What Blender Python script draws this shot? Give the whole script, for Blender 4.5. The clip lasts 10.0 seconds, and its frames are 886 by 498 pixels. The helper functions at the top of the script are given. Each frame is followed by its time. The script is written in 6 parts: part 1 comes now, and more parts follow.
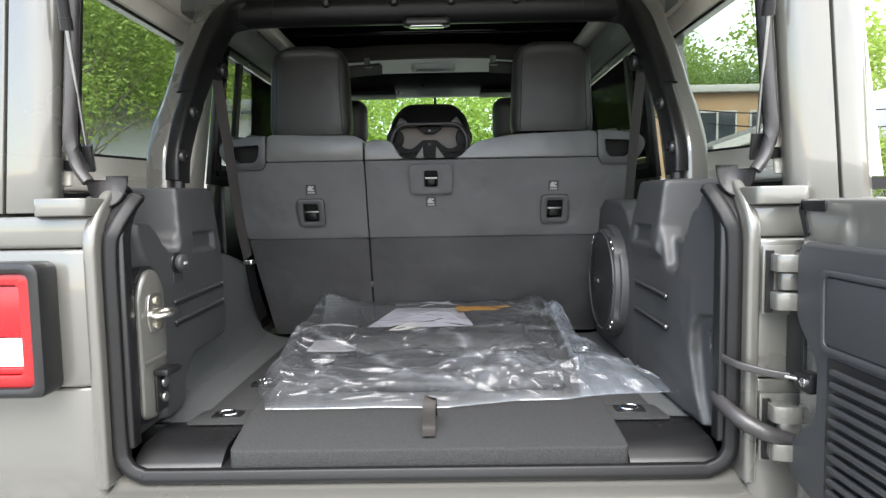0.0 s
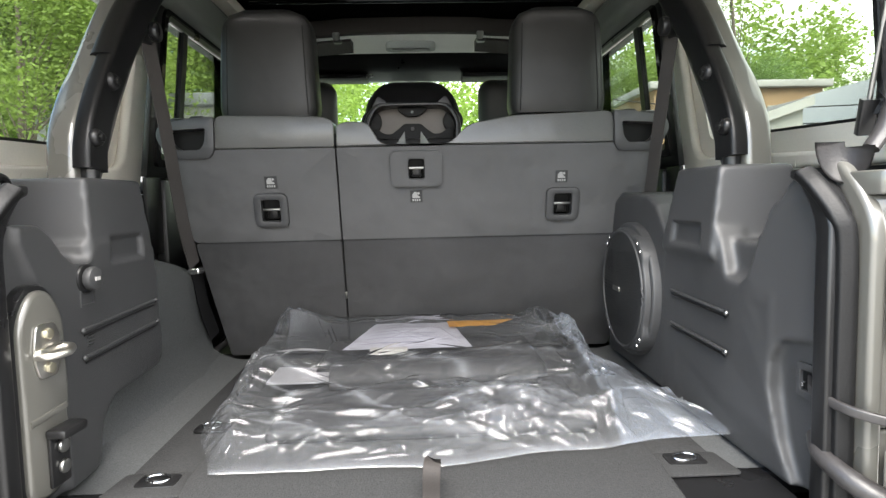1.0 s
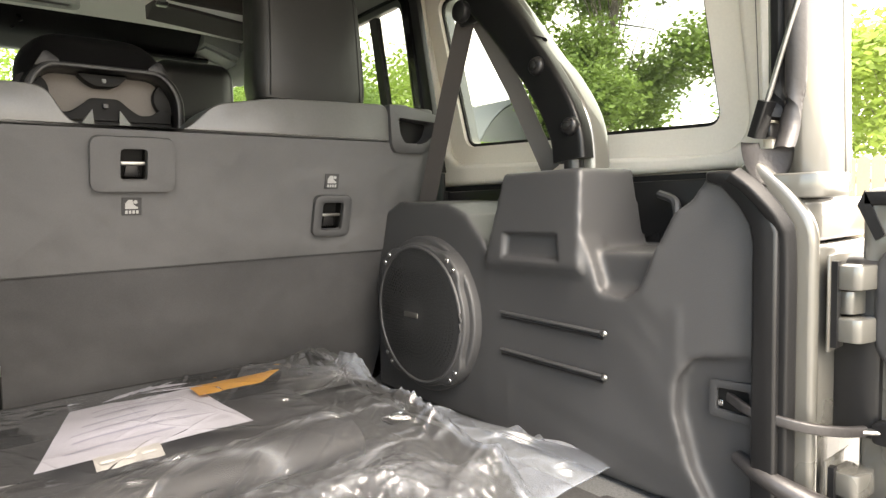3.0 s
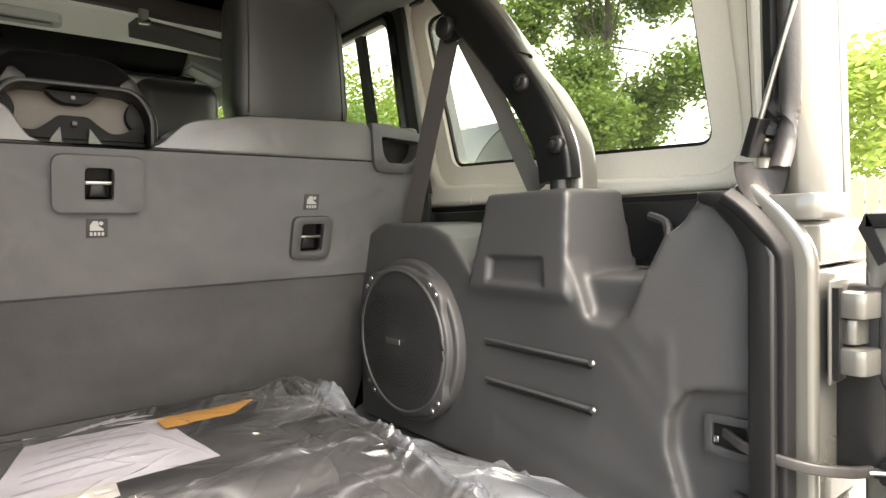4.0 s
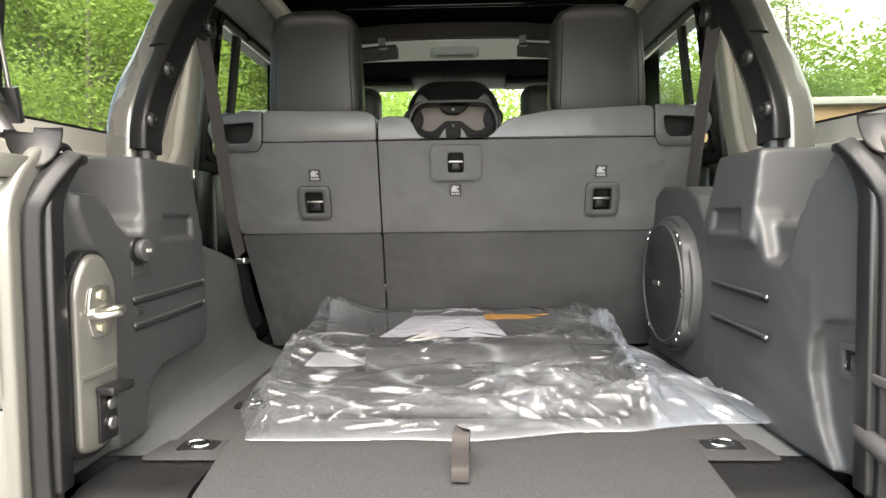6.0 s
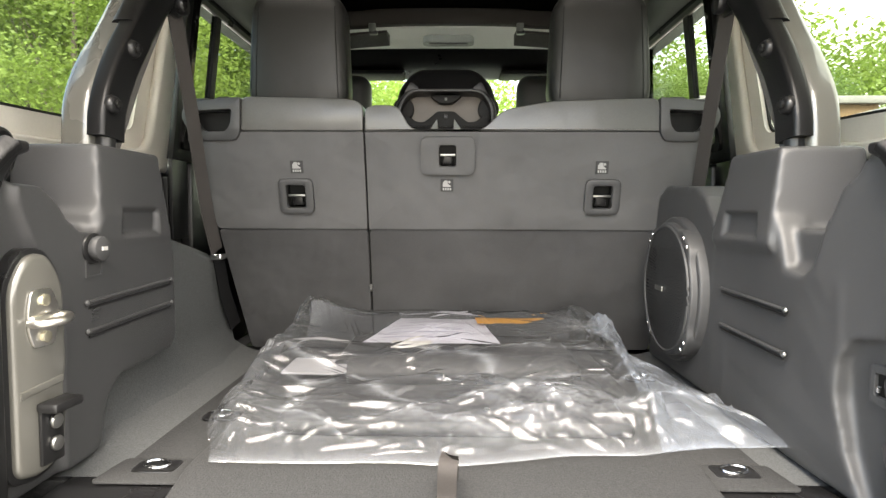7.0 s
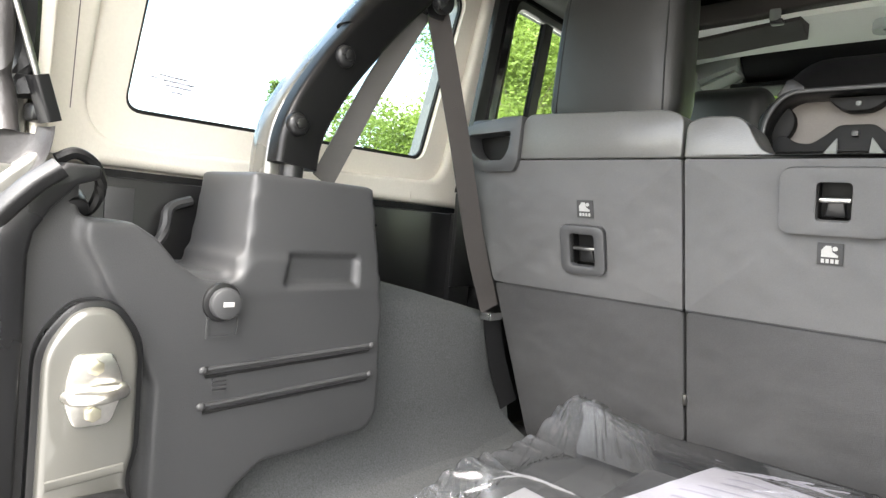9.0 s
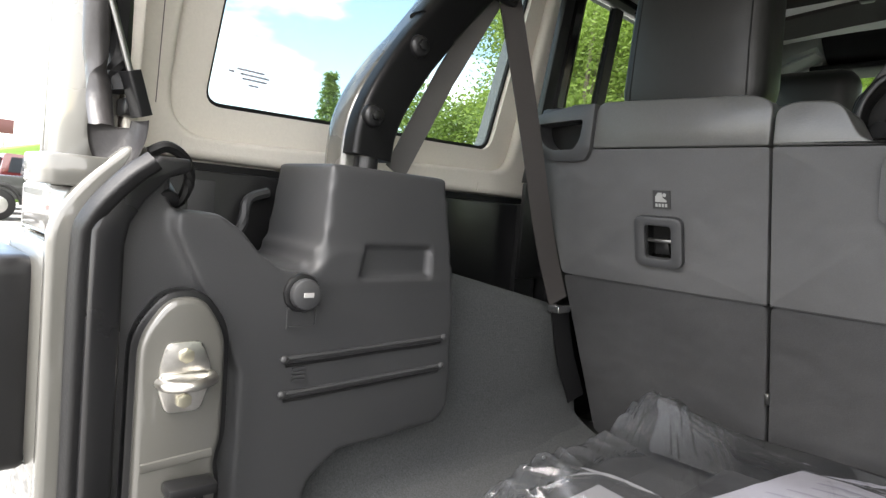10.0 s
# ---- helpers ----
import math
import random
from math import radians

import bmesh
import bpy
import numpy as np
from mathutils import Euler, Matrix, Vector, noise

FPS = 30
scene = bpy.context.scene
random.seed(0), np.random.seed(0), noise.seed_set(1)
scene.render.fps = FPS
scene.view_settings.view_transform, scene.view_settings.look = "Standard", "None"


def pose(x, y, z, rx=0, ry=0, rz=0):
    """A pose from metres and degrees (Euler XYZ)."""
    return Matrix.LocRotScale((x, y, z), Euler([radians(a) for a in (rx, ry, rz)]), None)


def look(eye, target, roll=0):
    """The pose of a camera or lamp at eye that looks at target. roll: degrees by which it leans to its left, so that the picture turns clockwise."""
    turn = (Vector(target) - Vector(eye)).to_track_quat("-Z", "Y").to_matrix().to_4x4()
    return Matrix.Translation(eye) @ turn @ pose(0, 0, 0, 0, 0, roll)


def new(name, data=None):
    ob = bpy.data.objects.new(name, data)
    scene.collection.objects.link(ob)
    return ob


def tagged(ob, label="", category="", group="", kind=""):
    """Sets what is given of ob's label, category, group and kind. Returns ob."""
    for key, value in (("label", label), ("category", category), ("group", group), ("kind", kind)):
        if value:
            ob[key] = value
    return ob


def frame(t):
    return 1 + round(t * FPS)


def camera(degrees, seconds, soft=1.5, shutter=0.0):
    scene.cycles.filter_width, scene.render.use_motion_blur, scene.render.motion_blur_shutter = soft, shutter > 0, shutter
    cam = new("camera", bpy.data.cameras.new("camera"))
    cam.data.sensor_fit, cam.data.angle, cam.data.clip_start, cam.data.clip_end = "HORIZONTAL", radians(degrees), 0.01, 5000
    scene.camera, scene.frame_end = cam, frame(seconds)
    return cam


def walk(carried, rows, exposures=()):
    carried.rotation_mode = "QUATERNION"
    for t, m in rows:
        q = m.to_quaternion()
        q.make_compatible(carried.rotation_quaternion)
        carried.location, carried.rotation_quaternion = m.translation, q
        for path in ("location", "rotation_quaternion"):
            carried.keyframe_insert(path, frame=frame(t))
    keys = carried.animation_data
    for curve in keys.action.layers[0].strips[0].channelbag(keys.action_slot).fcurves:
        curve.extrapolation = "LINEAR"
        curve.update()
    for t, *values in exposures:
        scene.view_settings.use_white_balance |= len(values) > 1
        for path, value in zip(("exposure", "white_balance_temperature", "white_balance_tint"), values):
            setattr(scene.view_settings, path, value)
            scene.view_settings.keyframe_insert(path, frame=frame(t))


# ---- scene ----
cam = camera(71.9, 10.0, soft=1.4)
PATH = [
    (0, (0.057, -0.022, 1.326), (0.032, 1.972, 1.173), -1.0),
    (0.5, (0.054, 0.109, 1.315), (0.052, 2.102, 1.149), -1.1),
    (1, (-0.002, 0.306, 1.319), (0.077, 2.298, 1.156), -1.3),
    (1.5, (-0.074, 0.444, 1.302), (0.157, 2.424, 1.149), -1.5),
    (2, (-0.125, 0.622, 1.299), (0.455, 2.53, 1.144), -1.8),
    (2.5, (-0.173, 0.731, 1.304), (0.808, 2.467, 1.147), -1.8),
    (2.7, (-0.22, 0.75, 1.316), (0.891, 2.405, 1.155), -1.8),
    (3.8, (-0.267, 0.797, 1.314), (1.051, 2.297, 1.203), -1.2),
    (4, (-0.195, 0.795, 1.317), (1.047, 2.36, 1.24), -1.5),
    (4.5, (-0.021, 0.743, 1.294), (0.786, 2.572, 1.349), -2.2),
    (5, (-0.003, 0.667, 1.31), (0.304, 2.639, 1.445), -2.4),
    (5.5, (-0.019, 0.442, 1.28), (-0.008, 2.441, 1.334), -1.6),
    (6, (0.015, 0.284, 1.246), (-0.051, 2.28, 1.15), -0.7),
    (6.2, (0.009, 0.265, 1.247), (-0.046, 2.26, 1.114), -0.5),
    (7.3, (0.027, 0.501, 1.272), (-0.016, 2.498, 1.169), 0.4),
    (7.5, (0.038, 0.591, 1.286), (-0.012, 2.589, 1.214), 0.5),
    (8, (0.01, 0.763, 1.322), (-0.151, 2.757, 1.322), 1.0),
    (8.5, (0.084, 0.904, 1.325), (-0.591, 2.787, 1.332), 3.2),
    (9, (0.151, 0.958, 1.32), (-1.155, 2.471, 1.245), 5.0),
    (9.5, (0.143, 0.953, 1.317), (-1.428, 2.183, 1.173), 5.2),
    (10, (0.119, 0.942, 1.319), (-1.305, 2.341, 1.197), 5.0),
]
EXPOSURES = [
    (0, 2.84, 6650, 10), (0.5, 2.96, 6700, 10), (1.0, 3.18, 6900, 10), (1.5, 3.40, 7200, 10), (2.0, 3.72, 7750, 11), (2.5, 3.60, 8000, 13), (4.0, 3.50, 8100, 13), (4.5, 3.79, 8000, 13),
    (5.0, 4.26, 7400, 12), (5.5, 4.04, 7400, 12), (6.0, 3.53, 7500, 10), (6.2, 3.46, 7500, 10), (7.3, 3.66, 7600, 11), (7.5, 3.82, 7600, 11), (8.0, 4.30, 7700, 12), (8.5, 4.42, 7700, 12),
    (9.0, 4.17, 7050, 11), (9.5, 3.33, 6650, 11), (10.0, 3.16, 6950, 12),
]
walk(cam, [(t, look(eye, target, roll)) for t, eye, target, roll in PATH], EXPOSURES)

# ---- world and sun ----
SUN_AZ, SUN_EL = 186.0, 50.0   # degrees: clockwise from the car's nose, and above the horizon
world = bpy.data.worlds.new("sky")
scene.world = world
world.use_nodes = True
wn, wl = world.node_tree.nodes, world.node_tree.links
wn.clear()
w_out = wn.new("ShaderNodeOutputWorld")
w_bg = wn.new("ShaderNodeBackground")
w_sky = wn.new("ShaderNodeTexSky")
w_sky.sky_type = "NISHITA"
w_sky.sun_disc = False
w_sky.sun_elevation = radians(SUN_EL)
w_sky.sun_rotation = radians(SUN_AZ)
w_sky.dust_density = 0.6
w_bg.inputs["Strength"].default_value = 0.096
w_tc = wn.new("ShaderNodeTexCoord")
w_map = wn.new("ShaderNodeMapping")
w_map.inputs["Scale"].default_value = (1.0, 1.0, 2.6)
w_map.inputs["Location"].default_value = (0.35, 0.2, 0.0)
w_noise = wn.new("ShaderNodeTexNoise")
w_noise.inputs["Scale"].default_value = 2.2
w_noise.inputs["Detail"].default_value = 8
w_noise.inputs["Roughness"].default_value = 0.58
w_ramp = wn.new("ShaderNodeValToRGB")
w_ramp.color_ramp.elements[0].position = 0.40
w_ramp.color_ramp.elements[1].position = 0.58
w_mix = wn.new("ShaderNodeMix")
w_mix.data_type = "RGBA"
w_mix.inputs["B"].default_value = (8.4, 8.5, 8.7, 1)
wl.new(w_tc.outputs["Generated"], w_map.inputs["Vector"])
wl.new(w_map.outputs["Vector"], w_noise.inputs["Vector"])
# the cloud cover thickens towards the passenger side
w_sep, w_lean = wn.new("ShaderNodeSeparateXYZ"), wn.new("ShaderNodeMath")
w_lean.operation = "MULTIPLY_ADD"
w_lean.inputs[1].default_value = 0.13
wl.new(w_tc.outputs["Generated"], w_sep.inputs[0])
wl.new(w_sep.outputs["X"], w_lean.inputs[0])
wl.new(w_noise.outputs["Fac"], w_lean.inputs[2])
wl.new(w_lean.outputs[0], w_ramp.inputs["Fac"])
wl.new(w_ramp.outputs["Color"], w_mix.inputs["Factor"])
wl.new(w_sky.outputs["Color"], w_mix.inputs["A"])
wl.new(w_mix.outputs["Result"], w_bg.inputs["Color"])
wl.new(w_bg.outputs["Background"], w_out.inputs["Surface"])

sun_data = bpy.data.lights.new("sun", "SUN")
sun_data.energy = 1.4
sun_data.angle = radians(45)
sun_data.color = (1.0, 0.985, 0.96)
sun = new("sun", sun_data)
az, el = radians(SUN_AZ), radians(SUN_EL)
sun.matrix_world = look(Vector((math.sin(az) * math.cos(el), math.cos(az) * math.cos(el), math.sin(el))) * 60, (0, 0, 0))

# ---- materials ----


def material(name, colour, rough=0.5, metal=0.0, grain=60.0, vary=0.12, patch=4.0, bump=0.0, bump_scale=300.0, coat=0.0, spec=0.5, island=0.0, dent=0.0, second=None, second_at=0.55):
    """A surface with fine grain, broad patches and fine relief."""
    m = bpy.data.materials.new(name)
    m.use_nodes = True
    n, l = m.node_tree.nodes, m.node_tree.links
    b = n["Principled BSDF"]
    b.inputs["Roughness"].default_value = rough
    b.inputs["Metallic"].default_value = metal
    b.inputs["Coat Weight"].default_value = coat
    b.inputs["Coat Roughness"].default_value = 0.04
    b.inputs["Specular IOR Level"].default_value = spec
    tc = n.new("ShaderNodeTexCoord")
    fine, broad = n.new("ShaderNodeTexNoise"), n.new("ShaderNodeTexNoise")
    fine.inputs["Scale"].default_value, broad.inputs["Scale"].default_value = grain, patch
    fine.inputs["Detail"].default_value = broad.inputs["Detail"].default_value = 5
    for t in (fine, broad):
        l.new(tc.outputs["Object"], t.inputs["Vector"])
    add = n.new("ShaderNodeMath")
    add.operation = "ADD"
    l.new(fine.outputs["Fac"], add.inputs[0])
    l.new(broad.outputs["Fac"], add.inputs[1])
    last = add
    if island:
        geo = n.new("ShaderNodeNewGeometry")
        more = n.new("ShaderNodeMath")
        more.operation = "MULTIPLY_ADD"
        more.inputs[1].default_value = island
        l.new(geo.outputs["Random Per Island"], more.inputs[0])
        l.new(add.outputs[0], more.inputs[2])
        last = more
    ramp = n.new("ShaderNodeMapRange")
    ramp.inputs["From Min"].default_value, ramp.inputs["From Max"].default_value = 0.6, 1.4 + island
    ramp.inputs["To Min"].default_value, ramp.inputs["To Max"].default_value = 1 - vary, 1 + vary
    l.new(last.outputs[0], ramp.inputs["Value"])
    mul = n.new("ShaderNodeMix")
    mul.data_type, mul.blend_type = "RGBA", "MULTIPLY"
    mul.inputs["Factor"].default_value = 1.0
    mul.inputs["A"].default_value = (*colour, 1)
    l.new(ramp.outputs["Result"], mul.inputs["B"])
    out = mul.outputs["Result"]
    if second:
        pick = n.new("ShaderNodeValToRGB")
        pick.color_ramp.elements[0].position, pick.color_ramp.elements[1].position = second_at - 0.06, second_at + 0.06
        l.new(fine.outputs["Fac"], pick.inputs["Fac"])
        two = n.new("ShaderNodeMix")
        two.data_type = "RGBA"
        two.inputs["B"].default_value = (*second, 1)
        l.new(pick.outputs["Color"], two.inputs["Factor"])
        l.new(out, two.inputs["A"])
        out = two.outputs["Result"]
    l.new(out, b.inputs["Base Color"])
    wear = n.new("ShaderNodeMapRange")
    wear.inputs["From Min"].default_value, wear.inputs["From Max"].default_value = 0.3, 0.7
    wear.inputs["To Min"].default_value, wear.inputs["To Max"].default_value = max(0.02, rough - 0.06), min(1, rough + 0.06)
    l.new(broad.outputs["Fac"], wear.inputs["Value"])
    l.new(wear.outputs["Result"], b.inputs["Roughness"])
    if bump:
        grit = n.new("ShaderNodeTexNoise")
        grit.inputs["Scale"].default_value, grit.inputs["Detail"].default_value = bump_scale, 3
        l.new(tc.outputs["Object"], grit.inputs["Vector"])
        bm_node = n.new("ShaderNodeBump")
        bm_node.inputs["Strength"].default_value, bm_node.inputs["Distance"].default_value = bump, 0.002
        l.new(grit.outputs["Fac"], bm_node.inputs["Height"])
        l.new(bm_node.outputs["Normal"], b.inputs["Normal"])
        if dent:      # broad soft unevenness of padded or pressed surfaces
            soft, hump = n.new("ShaderNodeTexNoise"), n.new("ShaderNodeBump")
            soft.inputs["Scale"].default_value, soft.inputs["Detail"].default_value = 9.0, 2
            l.new(tc.outputs["Object"], soft.inputs["Vector"])
            hump.inputs["Strength"].default_value, hump.inputs["Distance"].default_value = dent, 0.03
            l.new(soft.outputs["Fac"], hump.inputs["Height"])
            l.new(hump.outputs["Normal"], bm_node.inputs["Normal"])
    return m


def clear(name, tint, gloss_rough=0.0, blend=0.12, haze=0.0, haze_colour=(0.8, 0.8, 0.8), bump=0.0, bump_scale=20.0, veil=False):
    """Thin see-through sheet: tinted, with a reflection that grows towards grazing; veil adds milky creases."""
    m = bpy.data.materials.new(name)
    m.use_nodes = True
    n, l = m.node_tree.nodes, m.node_tree.links
    n.remove(n["Principled BSDF"])
    o = n["Material Output"]
    tr, gl, lw, mix = n.new("ShaderNodeBsdfTransparent"), n.new("ShaderNodeBsdfGlossy"), n.new("ShaderNodeLayerWeight"), n.new("ShaderNodeMixShader")
    tr.inputs["Color"].default_value = (*tint, 1)
    gl.inputs["Roughness"].default_value = gloss_rough
    lw.inputs["Blend"].default_value = blend
    base = tr.outputs[0]
    if haze:
        df, mh = n.new("ShaderNodeBsdfDiffuse"), n.new("ShaderNodeMixShader")
        df.inputs["Color"].default_value = (*haze_colour, 1)
        mh.inputs["Fac"].default_value = haze
        if veil:
            at, plus = n.new("ShaderNodeAttribute"), n.new("ShaderNodeMath")
            at.attribute_name = "veil"
            plus.inputs[1].default_value = haze
            plus.use_clamp = True
            l.new(at.outputs["Fac"], plus.inputs[0])
            l.new(plus.outputs[0], mh.inputs["Fac"])
        l.new(base, mh.inputs[1])
        l.new(df.outputs[0], mh.inputs[2])
        base = mh.outputs[0]
    if bump:
        tc, nz, bp = n.new("ShaderNodeTexCoord"), n.new("ShaderNodeTexNoise"), n.new("ShaderNodeBump")
        nz.inputs["Scale"].default_value, nz.inputs["Detail"].default_value = bump_scale, 4
        bp.inputs["Strength"].default_value, bp.inputs["Distance"].default_value = bump, 0.02
        l.new(tc.outputs["Object"], nz.inputs["Vector"])
        l.new(nz.outputs["Fac"], bp.inputs["Height"])
        l.new(bp.outputs["Normal"], gl.inputs["Normal"])
        l.new(bp.outputs["Normal"], lw.inputs["Normal"])
    l.new(lw.outputs["Fresnel"], mix.inputs["Fac"])
    l.new(base, mix.inputs[1])
    l.new(gl.outputs[0], mix.inputs[2])
    l.new(mix.outputs[0], o.inputs["Surface"])
    return m


PAINT = material("grey_paint", (0.095, 0.093, 0.083), 0.30, 0.15, 900, 0.04, 2, 0.02, 900, coat=1.0)
PLASTIC = material("black_moulded_plastic", (0.038, 0.0385, 0.040), 0.46, 0, 500, 0.12, 5, 0.25, 900)
SMOOTH_BLACK = material("smooth_black_plastic", (0.009, 0.009, 0.0095), 0.32, 0, 300, 0.1, 6, 0.06, 700, spec=0.4)
SATIN_BLACK = material("satin_black_cover", (0.005, 0.005, 0.0053), 0.36, 0, 300, 0.1, 5, 0.15, 800, spec=0.25)
GLOSS_BLACK = material("gloss_black_panel", (0.003, 0.003, 0.0032), 0.9, 0, 100, 0.1, 3, spec=0.0)
CARPET = material("charcoal_carpet", (0.031, 0.0315, 0.032), 0.95, 0, 300, 0.35, 420, 0.8, 320, spec=0.12)
# paler than the floor carpet, for the loose edges and wheel housings
CARPET_PALE = material("pale_grey_carpet", (0.076, 0.079, 0.080), 0.95, 0, 300, 0.30, 400, 0.8, 320, spec=0.12)
SEATBACK = material("grey_seatback_fabric", (0.076, 0.076, 0.077), 0.8, 0, 900, 0.18, 6, 0.5, 1200, spec=0.3, dent=0.5)
SEATBACK_LOW = material("dark_seatback_carpet", (0.042, 0.042, 0.043), 0.92, 0, 800, 0.3, 6, 0.8, 900, spec=0.2, dent=0.5)
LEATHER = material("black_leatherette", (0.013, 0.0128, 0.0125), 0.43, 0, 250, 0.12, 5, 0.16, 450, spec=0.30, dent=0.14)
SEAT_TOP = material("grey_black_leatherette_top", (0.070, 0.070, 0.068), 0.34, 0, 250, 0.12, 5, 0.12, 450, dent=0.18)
FRONT_LEATHER = material("black_front_leatherette", (0.012, 0.012, 0.012), 0.4, 0, 250, 0.12, 5, 0.35, 450)
ROOF_RIB = material("gloss_black_roof_rib", (0.004, 0.004, 0.004), 0.12, 0, 100, 0.1, 3)
RUBBER = material("black_rubber_seal", (0.005, 0.005, 0.0053), 0.5, 0, 200, 0.15, 8, 0.2, 250, spec=0.3)
GREY_RUBBER = material("grey_rubber_seal", (0.030, 0.028, 0.028), 0.40, 0, 120, 0.2, 8, 0.2, 200)
BEIGE = material("beige_hardtop_inner", (0.69, 0.655, 0.58), 0.55, 0, 200, 0.05, 3, 0.2, 350)
LINER = material("grey_green_liner", (0.15, 0.158, 0.150), 0.75, 0, 400, 0.08, 3, 0.3, 600)
HEADLINER = material("pale_headliner", (0.76, 0.77, 0.72), 0.8, 0, 500, 0.06, 3, 0.3, 700)
BLACK_LINER = material("black_roof_liner", (0.005, 0.005, 0.005), 0.6, 0, 300, 0.1, 4, 0.2, 600, spec=0.2)
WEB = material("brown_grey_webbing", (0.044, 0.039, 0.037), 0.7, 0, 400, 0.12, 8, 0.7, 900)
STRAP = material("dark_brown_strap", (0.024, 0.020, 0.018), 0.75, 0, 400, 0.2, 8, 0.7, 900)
# the belt webbing again, lightened to carry the light on its retractor run
WEB_LIT = material("lit_belt_webbing", (0.12, 0.115, 0.11), 0.65, 0, 400, 0.12, 8, 0.7, 900)
ZINC = material("zinc_plated_steel", (0.62, 0.60, 0.56), 0.28, 1.0, 200, 0.1, 12, 0.1, 300)
CHROME = material("bright_chrome", (0.8, 0.8, 0.8), 0.1, 1.0, 80, 0.03, 6)
STEEL = material("dull_steel", (0.35, 0.35, 0.34), 0.35, 1.0, 200, 0.1, 9)
YELLOW_BOLT = material("yellow_zinc_bolt", (0.52, 0.49, 0.38), 0.35, 0.9, 200, 0.1, 9)
DARK_STEEL = material("black_bolt", (0.02, 0.02, 0.02), 0.3, 0.6, 200, 0.1, 9)
WHITE_MARK = material("white_print", (0.42, 0.41, 0.40), 0.6, 0, 300, 0.04, 8)
LABEL_PRINT = material("pale_label_print", (0.24, 0.24, 0.235), 0.6, 0, 300, 0.10, 60)
GREY_MARK = material("grey_print", (0.45, 0.45, 0.44), 0.6, 0, 300, 0.04, 8)
PAPER = material("pale_paper_sheet", (0.46, 0.46, 0.53), 0.7, 0, 90, 0.05, 12, 0.2, 40)
INK = material("grey_ink", (0.35, 0.35, 0.42), 0.8, 0, 90, 0.1, 12)
TAN = material("orange_tag", (0.50, 0.25, 0.035), 0.7, 0, 90, 0.1, 12)
CARD = material("tan_seat_shell_board", (0.13, 0.118, 0.108), 0.8, 0, 300, 0.08, 6, 0.2, 400)
RED = material("red_lens", (0.28, 0.005, 0.008), 0.25, 0, 60, 0.1, 10)
BRIGHT_RED = material("bright_red_lens_rim", (0.20, 0.005, 0.007), 0.25, 0, 60, 0.05, 10)
WHITE_LENS = material("white_lens", (0.80, 0.78, 0.74), 0.15, 0, 60, 0.06, 10, coat=0.5)
MAT_RUBBER = material("black_mat", (0.012, 0.012, 0.0128), 0.7, 0, 200, 0.25, 20, 0.08, 180, spec=0.3)
MAT_PALE = material("pale_patch", (0.15, 0.15, 0.16), 0.6, 0, 60, 0.08, 9, 0.2, 60)
# the window glass's faint diffuse haze paints in the sky's veiling reflection
GLASS = clear("window_glass", (0.64, 0.68, 0.65), 0.0, 0.05, 0.018, (0.80, 0.82, 0.80))
DOOR_GLASS = clear("door_glass", (0.86, 0.92, 0.88), 0.0, 0.04)
FILM = clear("clear_plastic_film", (0.95, 0.955, 0.96), 0.022, 0.28, 0.016, (0.82, 0.87, 0.95), veil=True)
FILM_MILKY = clear("milky_plastic_film", (0.93, 0.94, 0.96), 0.05, 0.28, 0.062, (0.74, 0.83, 0.97), veil=True)

# ---- building helpers ----


def add_faces(bm, rings, closed=True, caps=True):
    """Skin a list of point rings; returns the new vertices."""
    rows = [[bm.verts.new(p) for p in ring] for ring in rings]
    n = len(rows[0])
    for a, b in zip(rows, rows[1:]):
        for i in range(n if closed else n - 1):
            j = (i + 1) % n
            bm.faces.new((a[i], a[j], b[j], b[i]))
    if caps and closed:
        bm.faces.new(rows[0][::-1])
        bm.faces.new(rows[-1])
    return [v for r in rows for v in r]


def soften(bm, verts, width, segments=2, sharp=25):
    """Bevel the sharp edges among these vertices."""
    if width <= 0:
        return
    bm.normal_update()
    vs = set(verts)
    edges = {e for v in verts for e in v.link_edges if e.verts[0] in vs and e.verts[1] in vs and len(e.link_faces) == 2 and e.calc_face_angle(0) > radians(sharp)}
    bmesh.ops.bevel(bm, geom=list(edges), offset=width, segments=segments, profile=0.5, affect="EDGES", clamp_overlap=True)


def box(bm, lo, hi, bevel=0.0, segments=2):
    x0, y0, z0 = lo
    x1, y1, z1 = hi
    v = add_faces(bm, [[(x0, y0, z0), (x1, y0, z0), (x1, y1, z0), (x0, y1, z0)], [(x0, y0, z1), (x1, y0, z1), (x1, y1, z1), (x0, y1, z1)]])
    soften(bm, v, bevel, segments)
    return bm


def prism(bm, outline, axis, a, b, bevel=0.0, segments=2, sharp=25):
    """Extrude a 2D outline: axis x takes (y, z), y takes (x, z), z takes (x, y)."""
    put = {"x": lambda p, c: (c, p[0], p[1]), "y": lambda p, c: (p[0], c, p[1]), "z": lambda p, c: (p[0], p[1], c)}[axis]
    v = add_faces(bm, [[put(p, a) for p in outline], [put(p, b) for p in outline]])
    bmesh.ops.recalc_face_normals(bm, faces=list({f for q in v for f in q.link_faces}))
    soften(bm, v, bevel, segments, sharp)
    return bm


